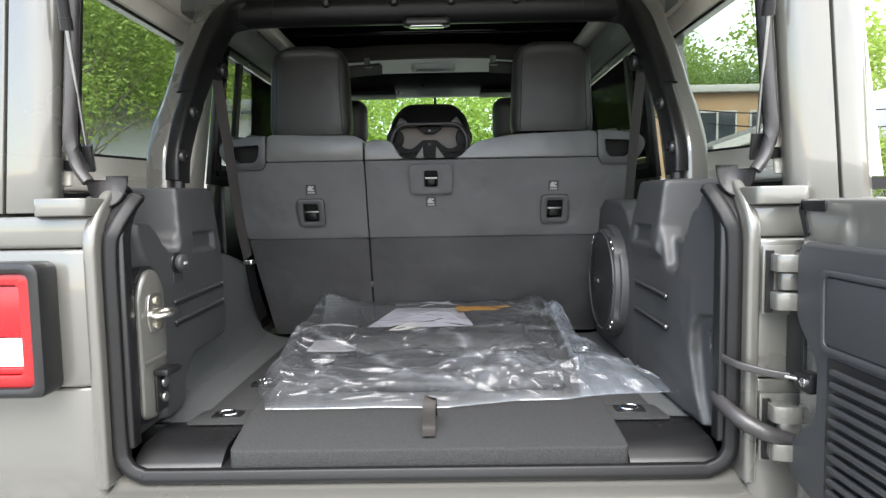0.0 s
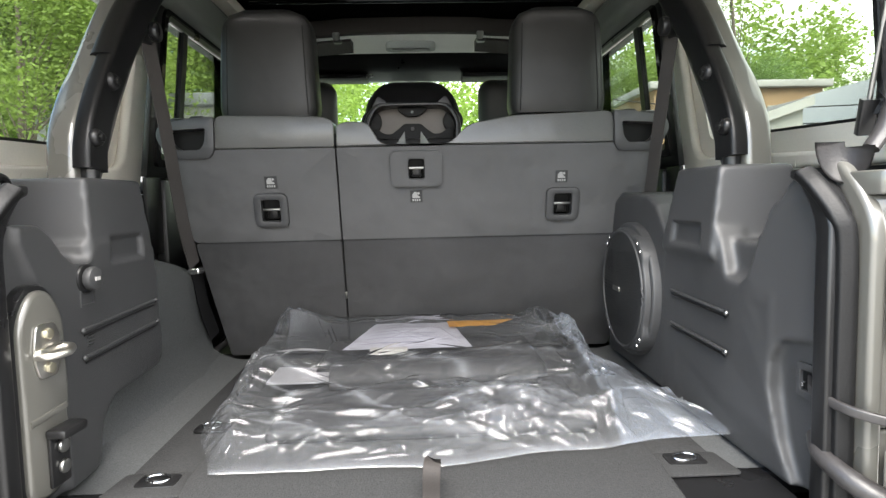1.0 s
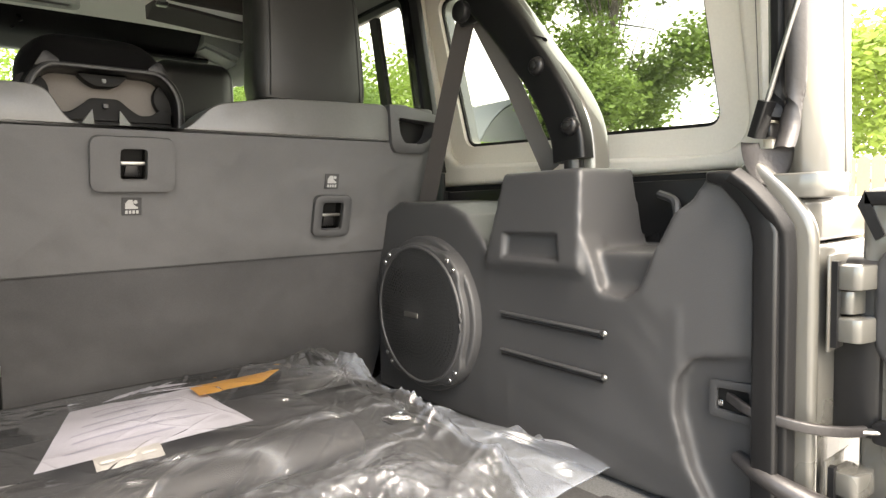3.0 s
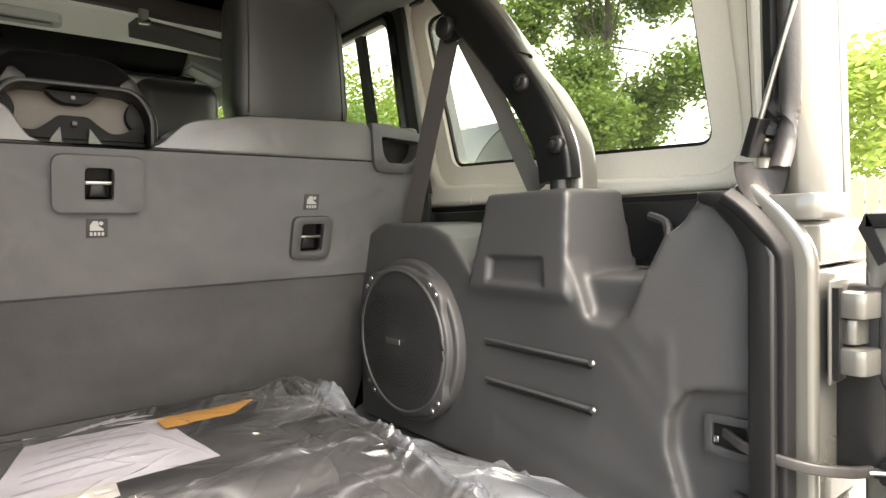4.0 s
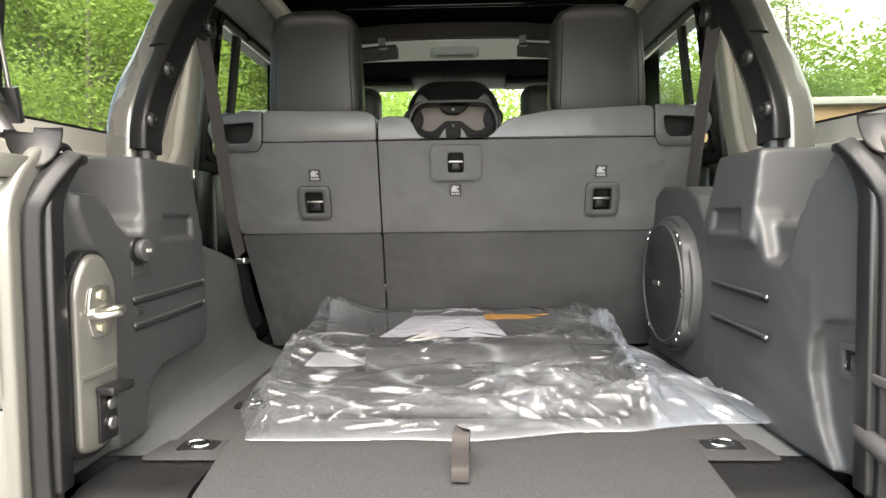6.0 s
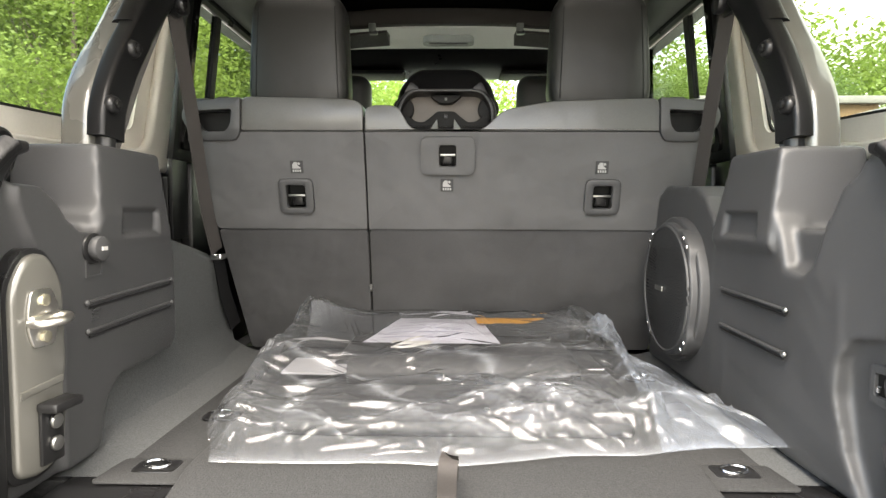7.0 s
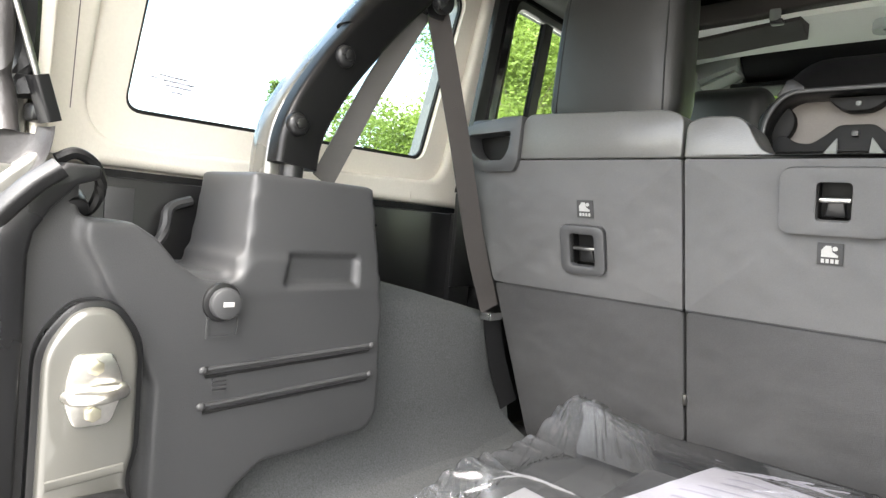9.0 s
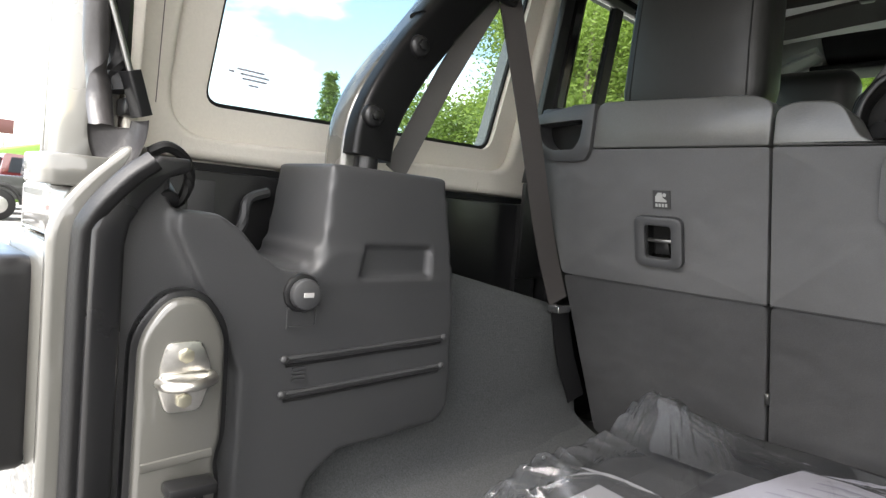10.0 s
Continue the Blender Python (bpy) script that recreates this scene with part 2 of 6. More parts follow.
def rounded(points, radius, steps=5):
    """A 2D outline with its corners rounded; radius is one number or one per corner."""
    out, n = [], len(points)
    for i, p in enumerate(points):
        r = radius[i] if isinstance(radius, (list, tuple)) else radius
        p, a, b = Vector(p), Vector(points[i - 1]), Vector(points[(i + 1) % n])
        if r <= 0:
            out.append(tuple(p))
            continue
        da, db = (a - p).normalized(), (b - p).normalized()
        r1 = min(r, (a - p).length * 0.48, (b - p).length * 0.48)
        for k in range(steps + 1):
            u = k / steps
            q = p + da * r1 * (1 - u) ** 2 + db * r1 * u ** 2
            out.append(tuple(q))
    return out


def ring_plate(bm, outer, inner, axis, a, b, bevel=0.0, *more):
    """A plate with holes, from outlines in one plane."""
    put = {"x": lambda p, c: (c, p[0], p[1]), "y": lambda p, c: (p[0], c, p[1]), "z": lambda p, c: (p[0], p[1], c)}[axis]
    edges = []
    for loop in (outer, inner, *more):
        vs = [bm.verts.new(put(p, a)) for p in loop]
        edges += [bm.edges.new((vs[i], vs[(i + 1) % len(vs)])) for i in range(len(vs))]
    made = bmesh.ops.triangle_fill(bm, use_beauty=True, use_dissolve=False, edges=edges)
    faces = [f for f in made["geom"] if isinstance(f, bmesh.types.BMFace)]
    ext = bmesh.ops.extrude_face_region(bm, geom=faces)
    moved = [v for v in ext["geom"] if isinstance(v, bmesh.types.BMVert)]
    off = {"x": (b - a, 0, 0), "y": (0, b - a, 0), "z": (0, 0, b - a)}[axis]
    bmesh.ops.translate(bm, verts=moved, vec=off)
    allv = list({v for f in bm.faces for v in f.verts})
    bmesh.ops.recalc_face_normals(bm, faces=bm.faces[:])
    soften(bm, allv, bevel, 2, 40)
    return bm


def smooth_path(points, steps=6):
    """Catmull-Rom through the points."""
    p = [Vector(q) for q in points]
    p = [2 * p[0] - p[1]] + p + [2 * p[-1] - p[-2]]
    out = []
    for i in range(1, len(p) - 2):
        for k in range(steps):
            t = k / steps
            out.append(0.5 * (2 * p[i] + (p[i + 1] - p[i - 1]) * t + (2 * p[i - 1] - 5 * p[i] + 4 * p[i + 1] - p[i + 2]) * t * t + (3 * p[i] - p[i - 1] - 3 * p[i + 1] + p[i + 2]) * t ** 3))
    out.append(p[-2])
    return out


def sweep(bm, points, section, up=(0, 0, 1), caps=True):
    """Sweep a closed 2D section (side, up) along points; section may be a list of sections."""
    pts = [Vector(q) for q in points]
    rings = []
    for i, p in enumerate(pts):
        d = (pts[min(i + 1, len(pts) - 1)] - pts[max(i - 1, 0)]).normalized()
        s = d.cross(Vector(up))
        if s.length < 1e-4:
            s = d.cross(Vector((1, 0, 0)))
        s.normalize()
        u = s.cross(d).normalized()
        sec = section[i] if isinstance(section[0][0], (list, tuple)) else section
        rings.append([p + s * a + u * b for a, b in sec])
    v = add_faces(bm, rings, True, caps)
    bmesh.ops.recalc_face_normals(bm, faces=list({f for q in v for f in q.link_faces}))
    return bm


def circle(r, n=12, flat=1.0):
    return [(r * math.cos(2 * math.pi * i / n), r * flat * math.sin(2 * math.pi * i / n)) for i in range(n)]


def tube(bm, points, r, n=12, up=(0, 0, 1), flat=1.0):
    if isinstance(r, (list, tuple)):
        return sweep(bm, points, [circle(q, n, flat) for q in r], up)
    return sweep(bm, points, circle(r, n, flat), up)


def ribbon(bm, points, width, thick, up):
    """A strap: its width lies across 'up', its thickness along it."""
    w, t = width / 2, thick / 2
    return sweep(bm, points, [(-w, -t), (w, -t), (w, t), (-w, t)], up)


def disc(bm, centre, axis, r, depth, n=24, bevel=0.0, r2=None):
    """A short cylinder or cone from centre along axis."""
    c, a = Vector(centre), Vector(axis).normalized()
    s = a.cross(Vector((0, 0, 1)) if abs(a.z) < 0.9 else Vector((1, 0, 0))).normalized()
    u = s.cross(a)
    r2 = r if r2 is None else r2
    rings = [[c + (s * x + u * y) * q for x, y in circle(1, n)] + [] for q in (r, r2)]
    rings[1] = [p + a * depth for p in rings[1]]
    v = add_faces(bm, rings)
    bmesh.ops.recalc_face_normals(bm, faces=list({f for q in v for f in q.link_faces}))
    soften(bm, v, bevel, 2, 40)
    return bm


def ball(bm, centre, r, scale=(1, 1, 1), n=12):
    m = Matrix.Translation(centre) @ Matrix.Diagonal((*scale, 1))
    bmesh.ops.create_uvsphere(bm, u_segments=n, v_segments=max(6, n // 2), radius=r, matrix=m)
    return bm


def to_mesh(name, bm, mat, sharp=38, flat=False):
    bm.normal_update()
    for f in bm.faces:
        f.smooth = not flat
    for e in bm.edges:
        if len(e.link_faces) == 2 and e.calc_face_angle(0) > radians(sharp):
            e.smooth = False
    me = bpy.data.meshes.new(name)
    bm.to_mesh(me)
    bm.free()
    me.materials.append(mat)
    return me


def nb():
    return bmesh.new()


def thing(name, at, label, category, group="", kind=""):
    ob = new(name)
    ob.empty_display_size = 0.05
    ob.location = at
    return tagged(ob, label, category, group, kind)


def part(name, bm, mat, parent, label="", sharp=38, flat=False):
    """One mesh, given in world places, under a thing or a part."""
    ob = new(name, to_mesh(name, bm, mat, sharp, flat))
    ob.parent = parent
    if parent.type == "EMPTY" and parent.parent is None:
        ob.location = -parent.location
    return tagged(ob, label)


def lone(name, bm, mat, label, category, group="", kind="", sharp=38, flat=False):
    """A thing that is one mesh."""
    return tagged(new(name, to_mesh(name, bm, mat, sharp, flat)), label, category, group, kind)


def moulded(ob, voxel=0.006, rounds=6):
    """Melt joined blocks into one moulded shell."""
    r = ob.modifiers.new("melt", "REMESH")
    r.mode, r.voxel_size, r.use_smooth_shade = "VOXEL", voxel, True
    s = ob.modifiers.new("soften", "SMOOTH")
    s.factor, s.iterations = 0.5, rounds
    return ob


SIDES = ((-1, "driver"), (1, "passenger"))

# ---- the car's body round the cargo opening ----


def body_quarter(s):
    """Rear corner of the tub: three bands of sheet metal with a rolled inner flange."""
    q = thing("rear_quarter_panel", (s * 0.8, 1.2, 0.5), "glossy warm grey painted steel rear quarter panel", "body panel", "body panels", "structure")

    def plan(out, inn):
        o = [(0.605, 1.14), (0.603, 1.106 - out), (0.64, 1.096 - out), (0.84, 1.100 - out), (0.90, 1.120 - out), (0.935 + out, 1.17), (0.945 + out, 1.40), (0.945 + out, 2.22)]
        i = [(0.90, 2.22), (0.90, 1.40), (0.88, 1.20), (0.84, 1.15), (0.62, 1.14)]
        return [(s * x, y) for x, y in rounded(o + i, [0, 0.01, 0.02, 0.05, 0.06, 0.06, 0, 0, 0, 0, 0, 0, 0], 4)]
    part("shoulder_band", prism(nb(), plan(-0.004, 0), "z", 1.252, 1.312, 0.008, 3), PAINT, q)
    part("middle_band", prism(nb(), plan(0.008, 0), "z", 0.992, 1.25, 0.007, 3), PAINT, q)
    part("lower_band", prism(nb(), plan(0.002, 0), "z", 0.62, 0.990, 0.007, 3), PAINT, q)
    # jamb between the outer skin and the seal, bending inwards at the top
    b = nb()
    jamb = rounded([(1.088, 0.79), (1.088, 1.278), (1.118, 1.322), (1.160, 1.362), (1.185, 1.362), (1.185, 0.79)], [0, 0.03, 0.03, 0.01, 0, 0], 4)
    prism(b, jamb, "x", s * 0.598, s * 0.622, 0.008, 3)
    part("door_jamb", b, PAINT, q)
    # cap where the hard top sits on the tub
    b = prism(nb(), rounded([(s * 0.61, 1.084), (s * 0.70, 1.080), (s * 0.715, 1.11), (s * 0.70, 1.15), (s * 0.60, 1.15)], 0.015, 3), "z", 1.312, 1.345, 0.010, 3)
    part("belt_cap", b, PAINT, q)
    return q


for side, _ in SIDES:
    body_quarter(side)

# body sides ahead of the quarter panels, doors, bonnet and floor pan: the rest of the car's shell
shell = thing("car_body_shell", (0, 3.0, 0.5), "warm grey painted steel tub with doors and bonnet", "car body", kind="structure")
for side, _ in SIDES:
    for y0, y1 in ((2.226, 3.20), (3.206, 4.15)):
        part("door", box(nb(), (side * 0.86, y0, 0.62), (side * 0.945, y1, 1.40), 0.02, 3), PAINT, shell)
    part("front_wing", box(nb(), (side * 0.62, 4.156, 0.75), (side * 0.90, 5.5, 1.28), 0.05, 3), PAINT, shell)
part("bonnet", box(nb(), (-0.62, 4.35, 1.10), (0.62, 5.5, 1.34), 0.06, 3), PAINT, shell)
part("floor_pan", box(nb(), (-0.86, 1.16, 0.66), (0.86, 4.3, 0.70), 0.01), SMOOTH_BLACK, shell)
part("grille", box(nb(), (-0.62, 5.502, 0.75), (0.62, 5.56, 1.30), 0.03), PAINT, shell)


def wheel(x, y):
    w = thing("car_wheel", (x, y, 0), "black all-terrain tyre on a dark alloy rim", "wheel", "car wheels")
    s = 1 if x > 0 else -1
    b = nb()
    disc(b, (x - s * 0.12, y, 0.41), (s, 0, 0), 0.41, 0.25, 32, 0.05)
    tyre = part("tyre", b, RUBBER, w)
    part("rim", disc(nb(), (x + s * 0.118, y, 0.41), (s, 0, 0), 0.22, 0.02, 24, 0.006), STEEL, w)
    return w


for wx in (-0.80, 0.80):
    for wy in (1.75, 4.75):
        wheel(wx, wy)

# sill under the opening
sill = thing("rear_sill", (0, 1.1, 0.6), "grey painted rear sill with a rolled lip", "sill", kind="structure")
b = prism(nb(), rounded([(1.048, 0.60), (1.048, 0.765), (1.062, 0.782), (1.105, 0.786), (1.125, 0.80), (1.17, 0.80), (1.17, 0.60)], [0, 0.012, 0.012, 0.01, 0.01, 0, 0], 4), "x", -0.602, 0.602)
part("painted_lip", b, PAINT, sill)
part("crossmember", box(nb(), (-0.602, 1.172, 0.62), (0.602, 1.30, 0.80), 0.004), PAINT, sill)

# weather seal running round the opening
seal = thing("opening_weather_seal", (0, 1.12, 0.8), "thick black rubber weather seal round the cargo opening", "seal", kind="structure")
path = [(-0.556, 1.170, 1.348), (-0.562, 1.145, 1.325), (-0.574, 1.118, 1.285), (-0.583, 1.112, 1.24), (-0.584, 1.112, 1.05), (-0.584, 1.112, 0.88), (-0.576, 1.110, 0.835), (-0.545, 1.108, 0.812), (-0.48, 1.108, 0.808), (0, 1.108, 0.808)]
path += [(-x, y, z) for x, y, z in path[-2::-1]]
sec = rounded([(-0.014, -0.011), (0.014, -0.011), (0.014, 0.003), (0.004, 0.008), (-0.014, 0.003)], 0.004, 3)
part("rubber_bulb", sweep(nb(), smooth_path(path, 5), sec, (0, -1, 0.02)), RUBBER, seal)

# ---- hard top ----


def hardtop_side(s):
    h = thing("hardtop_side", (s * 0.85, 1.6, 1.36), "beige moulded hardtop side with a large fixed window", "hardtop", "hardtop sides", "structure")

    def lean(ob_bm):
        for v in ob_bm.verts:
            v.co.x -= s * (v.co.z - 1.36) * 0.10
        return ob_bm
    outer = [(1.150, 1.362), (2.185, 1.362), (2.240, 1.985), (1.205, 1.985)]
    fy, rz = (2.012, 1.452) if s < 0 else (2.050, 1.446)      # front edge and rear sill of the glass
    hole = rounded([(1.338, rz), (fy, 1.470), (fy + 0.066, 1.868), (1.380, 1.868)], [0.03, 0.03, 0.04, 0.04], 6)
    part("inner_skin", lean(ring_plate(nb(), outer, hole, "x", s * 0.855, s * 0.878)), BEIGE, h)
    # the outer field stands proud of the sunk field round the glass, with a soft step between
    field = [(1.160, 1.366), (2.180, 1.366), (2.235, 1.982), (1.205, 1.982)]
    in2 = rounded([(1.275, rz - 0.055), (fy + 0.050, 1.424), (fy + 0.115, 1.925), (1.310, 1.925)], [0.085, 0.06, 0.06, 0.10], 8)
    border = part("raised_border", lean(ring_plate(nb(), field, in2, "x", s * 0.828, s * 0.8555)), BEIGE, h)
    soft = border.modifiers.new("soft_step", "BEVEL")
    soft.width, soft.segments, soft.limit_method, soft.angle_limit = 0.025, 6, "ANGLE", radians(50)
    gin = rounded([(1.346, rz + 0.008), (fy - 0.006, 1.478), (fy + 0.059, 1.861), (1.387, 1.861)], [0.025, 0.025, 0.035, 0.035], 6)
    part("window_gasket", lean(ring_plate(nb(), rounded([(1.334, rz - 0.004), (fy + 0.004, 1.466), (fy + 0.070, 1.872), (1.376, 1.872)], [0.03, 0.03, 0.04, 0.04], 6), gin, "x", s * 0.866, s * 0.872)), RUBBER, h)
    pane = part("window_pane", lean(prism(nb(), gin, "x", s * 0.868, s * 0.871)), GLASS, h)
    if s < 0:
        for k, (ya, yb) in enumerate(((1.392, 1.440), (1.378, 1.388), (1.398, 1.450), (1.402, 1.446), (1.414, 1.432))):
            zz = (1.520, 1.514, 1.513, 1.506, 1.497)[k]
            part("etched_mark", lean(box(nb(), (s * 0.8665, ya, zz), (s * 0.8672, yb, zz + 0.0032))), INK, pane)
    part("outer_skin", lean(ring_plate(nb(), [(1.30, 1.345), (2.170, 1.345), (2.225, 2.00), (1.34, 2.00)], hole, "x", s * 0.880, s * 0.908)), PAINT, h)
    b = prism(nb(), [(1.15, 1.336), (2.17, 1.352), (2.17, 1.364), (1.15, 1.360)], "x", s * 0.80, s * 0.90)
    part("base_gasket", b, RUBBER, h)
    for yy in (1.30, 1.62, 1.96):
        part("mould_line", lean(box(nb(), (s * 0.8270, yy, 1.37), (s * 0.8280, yy + 0.002, rz - 0.06))), BEIGE, h)
    part("panel_seam", lean(box(nb(), (s * 0.8272, 1.258, 1.44), (s * 0.8279, 1.2592, 1.97))), WEB_LIT, h)
    # rear pillar: two painted pieces with a dark gap between them
    def pillar(plan, mat, name, z0=1.318, z1=1.97):
        b = nb()
        rings = []
        for k in range(9):
            z = z0 + (z1 - z0) * k / 8
            rings.append([(s * (x - (z - 1.36) * (0.085 + 0.25 * max(0, 0.70 - x))) , y, z) for x, y in plan])
        v = add_faces(b, rings)
        bmesh.ops.recalc_face_normals(b, faces=b.faces[:])
        soften(b, v, 0.004, 2, 50)
        return part(name, b, mat, h)
    pillar(rounded([(0.700, 1.178), (0.690, 1.143), (0.712, 1.118), (0.772, 1.114), (0.772, 1.175)], [0.01, 0.015, 0.015, 0.004, 0], 4), PAINT, "rear_pillar")
    pillar(rounded([(0.778, 1.114), (0.828, 1.120), (0.868, 1.160), (0.890, 1.25), (0.890, 1.32), (0.879, 1.32), (0.872, 1.205), (0.778, 1.178)], [0.004, 0.03, 0.03, 0.04, 0, 0, 0.03, 0], 4), PAINT, "corner_pillar")
    pillar([(0.765, 1.128), (0.785, 1.128), (0.785, 1.17), (0.765, 1.17)], SMOOTH_BLACK, "pillar_gap")
    pillar(rounded([(0.694, 1.181), (0.772, 1.181), (0.866, 1.206), (0.862, 1.224), (0.77, 1.198), (0.694, 1.196)], 0.005, 3), BEIGE, "inner_pillar", 1.37)
    # glass seal that follows the pillar
    b = nb()
    pts = [(s * 0.610, 1.128, 1.96), (s * 0.630, 1.130, 1.75), (s * 0.646, 1.134, 1.58), (s * 0.659, 1.138, 1.46), (s * 0.656, 1.142, 1.425), (s * 0.648, 1.142, 1.400), (s * 0.632, 1.142, 1.376)]
    tube(b, smooth_path(pts, 6), 0.0135, 10, flat=0.8)
    part("glass_seal", b, GREY_RUBBER, h)
    b = nb()
    tube(b, smooth_path([(s * (abs(x) + 0.012), y + 0.026, z) for x, y, z in pts[:5]], 5), 0.014, 8)
    part("seal_backing", b, RUBBER, h)
    return h


for side, _ in SIDES:
    hardtop_side(side)

# roof over the cargo space (beige) and over the cabin (black, with cross ribs)
roof = lone("ceiling", box(nb(), (-0.80, 1.14, 1.985), (0.80, 1.92, 2.02), 0.006), BEIGE, "beige moulded roof over the cargo space", "ceiling", kind="structure")
b = nb()
box(b, (-0.80, 1.921, 2.028), (0.80, 2.80, 2.052), 0.004)
cabin_roof = lone("ceiling_cabin", b, GLOSS_BLACK, "glossy black roof panels with rounded cross ribs", "ceiling", kind="structure")
for y, h, w in ((1.99, 0.006, 0.010), (2.12, 0.007, 0.010), (2.375, 0.022, 0.034), (2.56, 0.007, 0.012)):
    part("cross_rib", tube(nb(), [(-0.58, y, 2.028), (0.58, y, 2.028)], w, 14, flat=h / w), ROOF_RIB, cabin_roof)
b = nb()
box(b, (-0.70, 2.801, 2.060), (0.70, 3.75, 2.080), 0.004)
lone("ceiling_front", b, BLACK_LINER, "black roof liner over the front seats", "ceiling", kind="structure")
b = box(nb(), (-0.80, 1.06, 1.972), (0.80, 1.139, 2.03), 0.012)
lone("rear_roof_header", b, PAINT, "grey painted rear edge of the hardtop roof", "roof edge", kind="structure")
for side, _ in SIDES:
    b = box(nb(), (side * 0.605, 1.925, 1.978), (side * 0.66, 2.72, 2.020), 0.01)
    lone("roof_side_strip", b, BEIGE, "pale roof edge strip beside the dark panels", "trim", "roof strips", "structure")
    b = nb()
    sweep(b, smooth_path([(side * 0.675, 1.90, 1.925), (side * 0.690, 2.25, 1.930), (side * 0.700, 2.75, 1.925), (side * 0.70, 3.4, 1.90)], 6), rounded([(-0.045, -0.045), (0.045, -0.06), (0.05, 0.05), (-0.04, 0.045)], 0.03, 4), (0, 0, 1))
    lone("roof_side_rail", b, LINER, "grey-green padded roof side rail above the door", "trim", "roof rails", "structure")
    for y in (2.02, 2.12, 2.22, 2.34):
        b = box(nb(), (side * 0.728, y, 1.872), (side * 0.742, y + 0.055, 1.90), 0.006)
        lone("rail_clip_slot", b, SMOOTH_BLACK, "small dark slot in the padded roof rail", "slot", "rail slots", "structure")
    b = nb()
    box(b, (side * 0.80, 1.92, 1.93), (side * 0.61, 2.18, 2.026), 0.01)
    box(b, (side * 0.88, 2.18, 1.93), (side * 0.66, 3.7, 2.050), 0.02)
    lone("roof_corner_closure", b, LINER, "dark grey lined roof corner above the door", "roof edge", "roof corners", "structure")

# ---- doors, pillars and windscreen seen past the seats ----


def door_window(s, y0, y1, name):
    d = thing(name, (s * 0.75, (y0 + y1) / 2, 1.40), "black door frame with a clear window", "door window", "door windows", "structure")

    def lean(bm):
        for v in bm.verts:
            v.co.x -= s * (v.co.z - 1.40) * 0.09
        return bm
    rear = name == "rear_door_window"
    # the rear door's frame is broad and slants forward towards the roof
    h0, h1 = (y0 + 0.090, y0 + 0.110) if rear else (y0 + 0.055, y0 + 0.070)
    outer = rounded([(y0, 1.40), (y1, 1.40), (y1, 1.91), (y0 + 0.042, 1.91)], [0, 0, 0.03, 0.06], 6)
    hole = rounded([(h0, 1.47), (y1 - 0.05, 1.47), (y1 - 0.05, 1.855), (h1, 1.855)], [0.02, 0.02, 0.02, 0.035], 6)
    part("door_frame", lean(ring_plate(nb(), outer, hole, "x", s * 0.752, s * 0.768, 0.005)), SMOOTH_BLACK, d)
    inner = [(p[0] + (0.004 if p[0] < (y0 + y1) / 2 else -0.004), p[1] + (0.004 if p[1] < 1.66 else -0.004)) for p in hole]
    pane = part("window_pane", lean(prism(nb(), inner, "x", s * 0.760, s * 0.763)), GLASS if rear else DOOR_GLASS, d)
    pane.visible_shadow = rear
    part("window_run", lean(ring_plate(nb(), rounded([(h0 - 0.050, 1.43), (y1 - 0.02, 1.43), (y1 - 0.02, 1.885), (h1 - 0.040, 1.885)], [0.02, 0.02, 0.02, 0.05], 6), rounded([(h0 - 0.025, 1.45), (y1 - 0.035, 1.45), (y1 - 0.035, 1.87), (h1 - 0.018, 1.87)], [0.02, 0.02, 0.02, 0.04], 6), "x", s * 0.742, s * 0.7515)), ROOF_RIB, d)
    if rear:
        bar = prism(nb(), [(y0 + 0.215, 1.475), (y0 + 0.249, 1.475), (y0 + 0.271, 1.852), (y0 + 0.235, 1.852)], "x", s * 0.753, s * 0.770)
        part("divider_bar", lean(bar), SMOOTH_BLACK, d)
    part("door_card", box(nb(), (s * 0.742, y0 + (0.10 if rear else 0.02), 0.80), (s * 0.80, y1, 1.3995), 0.015), SMOOTH_BLACK, d)
    if rear:
        part("frame_foot", box(nb(), (s * 0.754, y0 + 0.002, 1.18), (s * 0.766, y0 + 0.098, 1.3995), 0.003), SMOOTH_BLACK, d)
        part("door_edge", box(nb(), (s * 0.776, y0 + 0.02, 0.80), (s * 0.80, y0 + 0.098, 1.352), 0.004), SMOOTH_BLACK, d)
    return d


for side, _ in SIDES:
    door_window(side, 2.045, 3.02, "rear_door_window")
    door_window(side, 3.06, 4.05, "front_door_window")
    b = box(nb(), (side * 0.68, 2.995, 0.75), (side * 0.752, 3.085, 1.90), 0.012)
    lone("centre_pillar", b, SMOOTH_BLACK, "black plastic covered pillar between the doors", "pillar", "pillars", "structure")

for side, _ in SIDES:
    b = sweep(nb(), [(side * 0.735, 3.86, 1.44), (side * 0.70, 3.60, 1.92)], rounded([(-0.05, -0.03), (0.05, -0.03), (0.05, 0.03), (-0.05, 0.03)], 0.015, 3), (1, 0, 0))
    lone("windscreen_pillar", b, HEADLINER, "pale covered windscreen pillar", "pillar", "pillars", "structure")
    b = tube(nb(), smooth_path([(side * 0.672, 3.60, 1.84), (side * 0.650, 3.64, 1.78), (side * 0.660, 3.70, 1.66), (side * 0.70, 3.74, 1.60)], 5), 0.014, 8)
    lone("grab_handle", b, SMOOTH_BLACK, "black grab handle on the windscreen pillar", "grab handle", "grab handles")

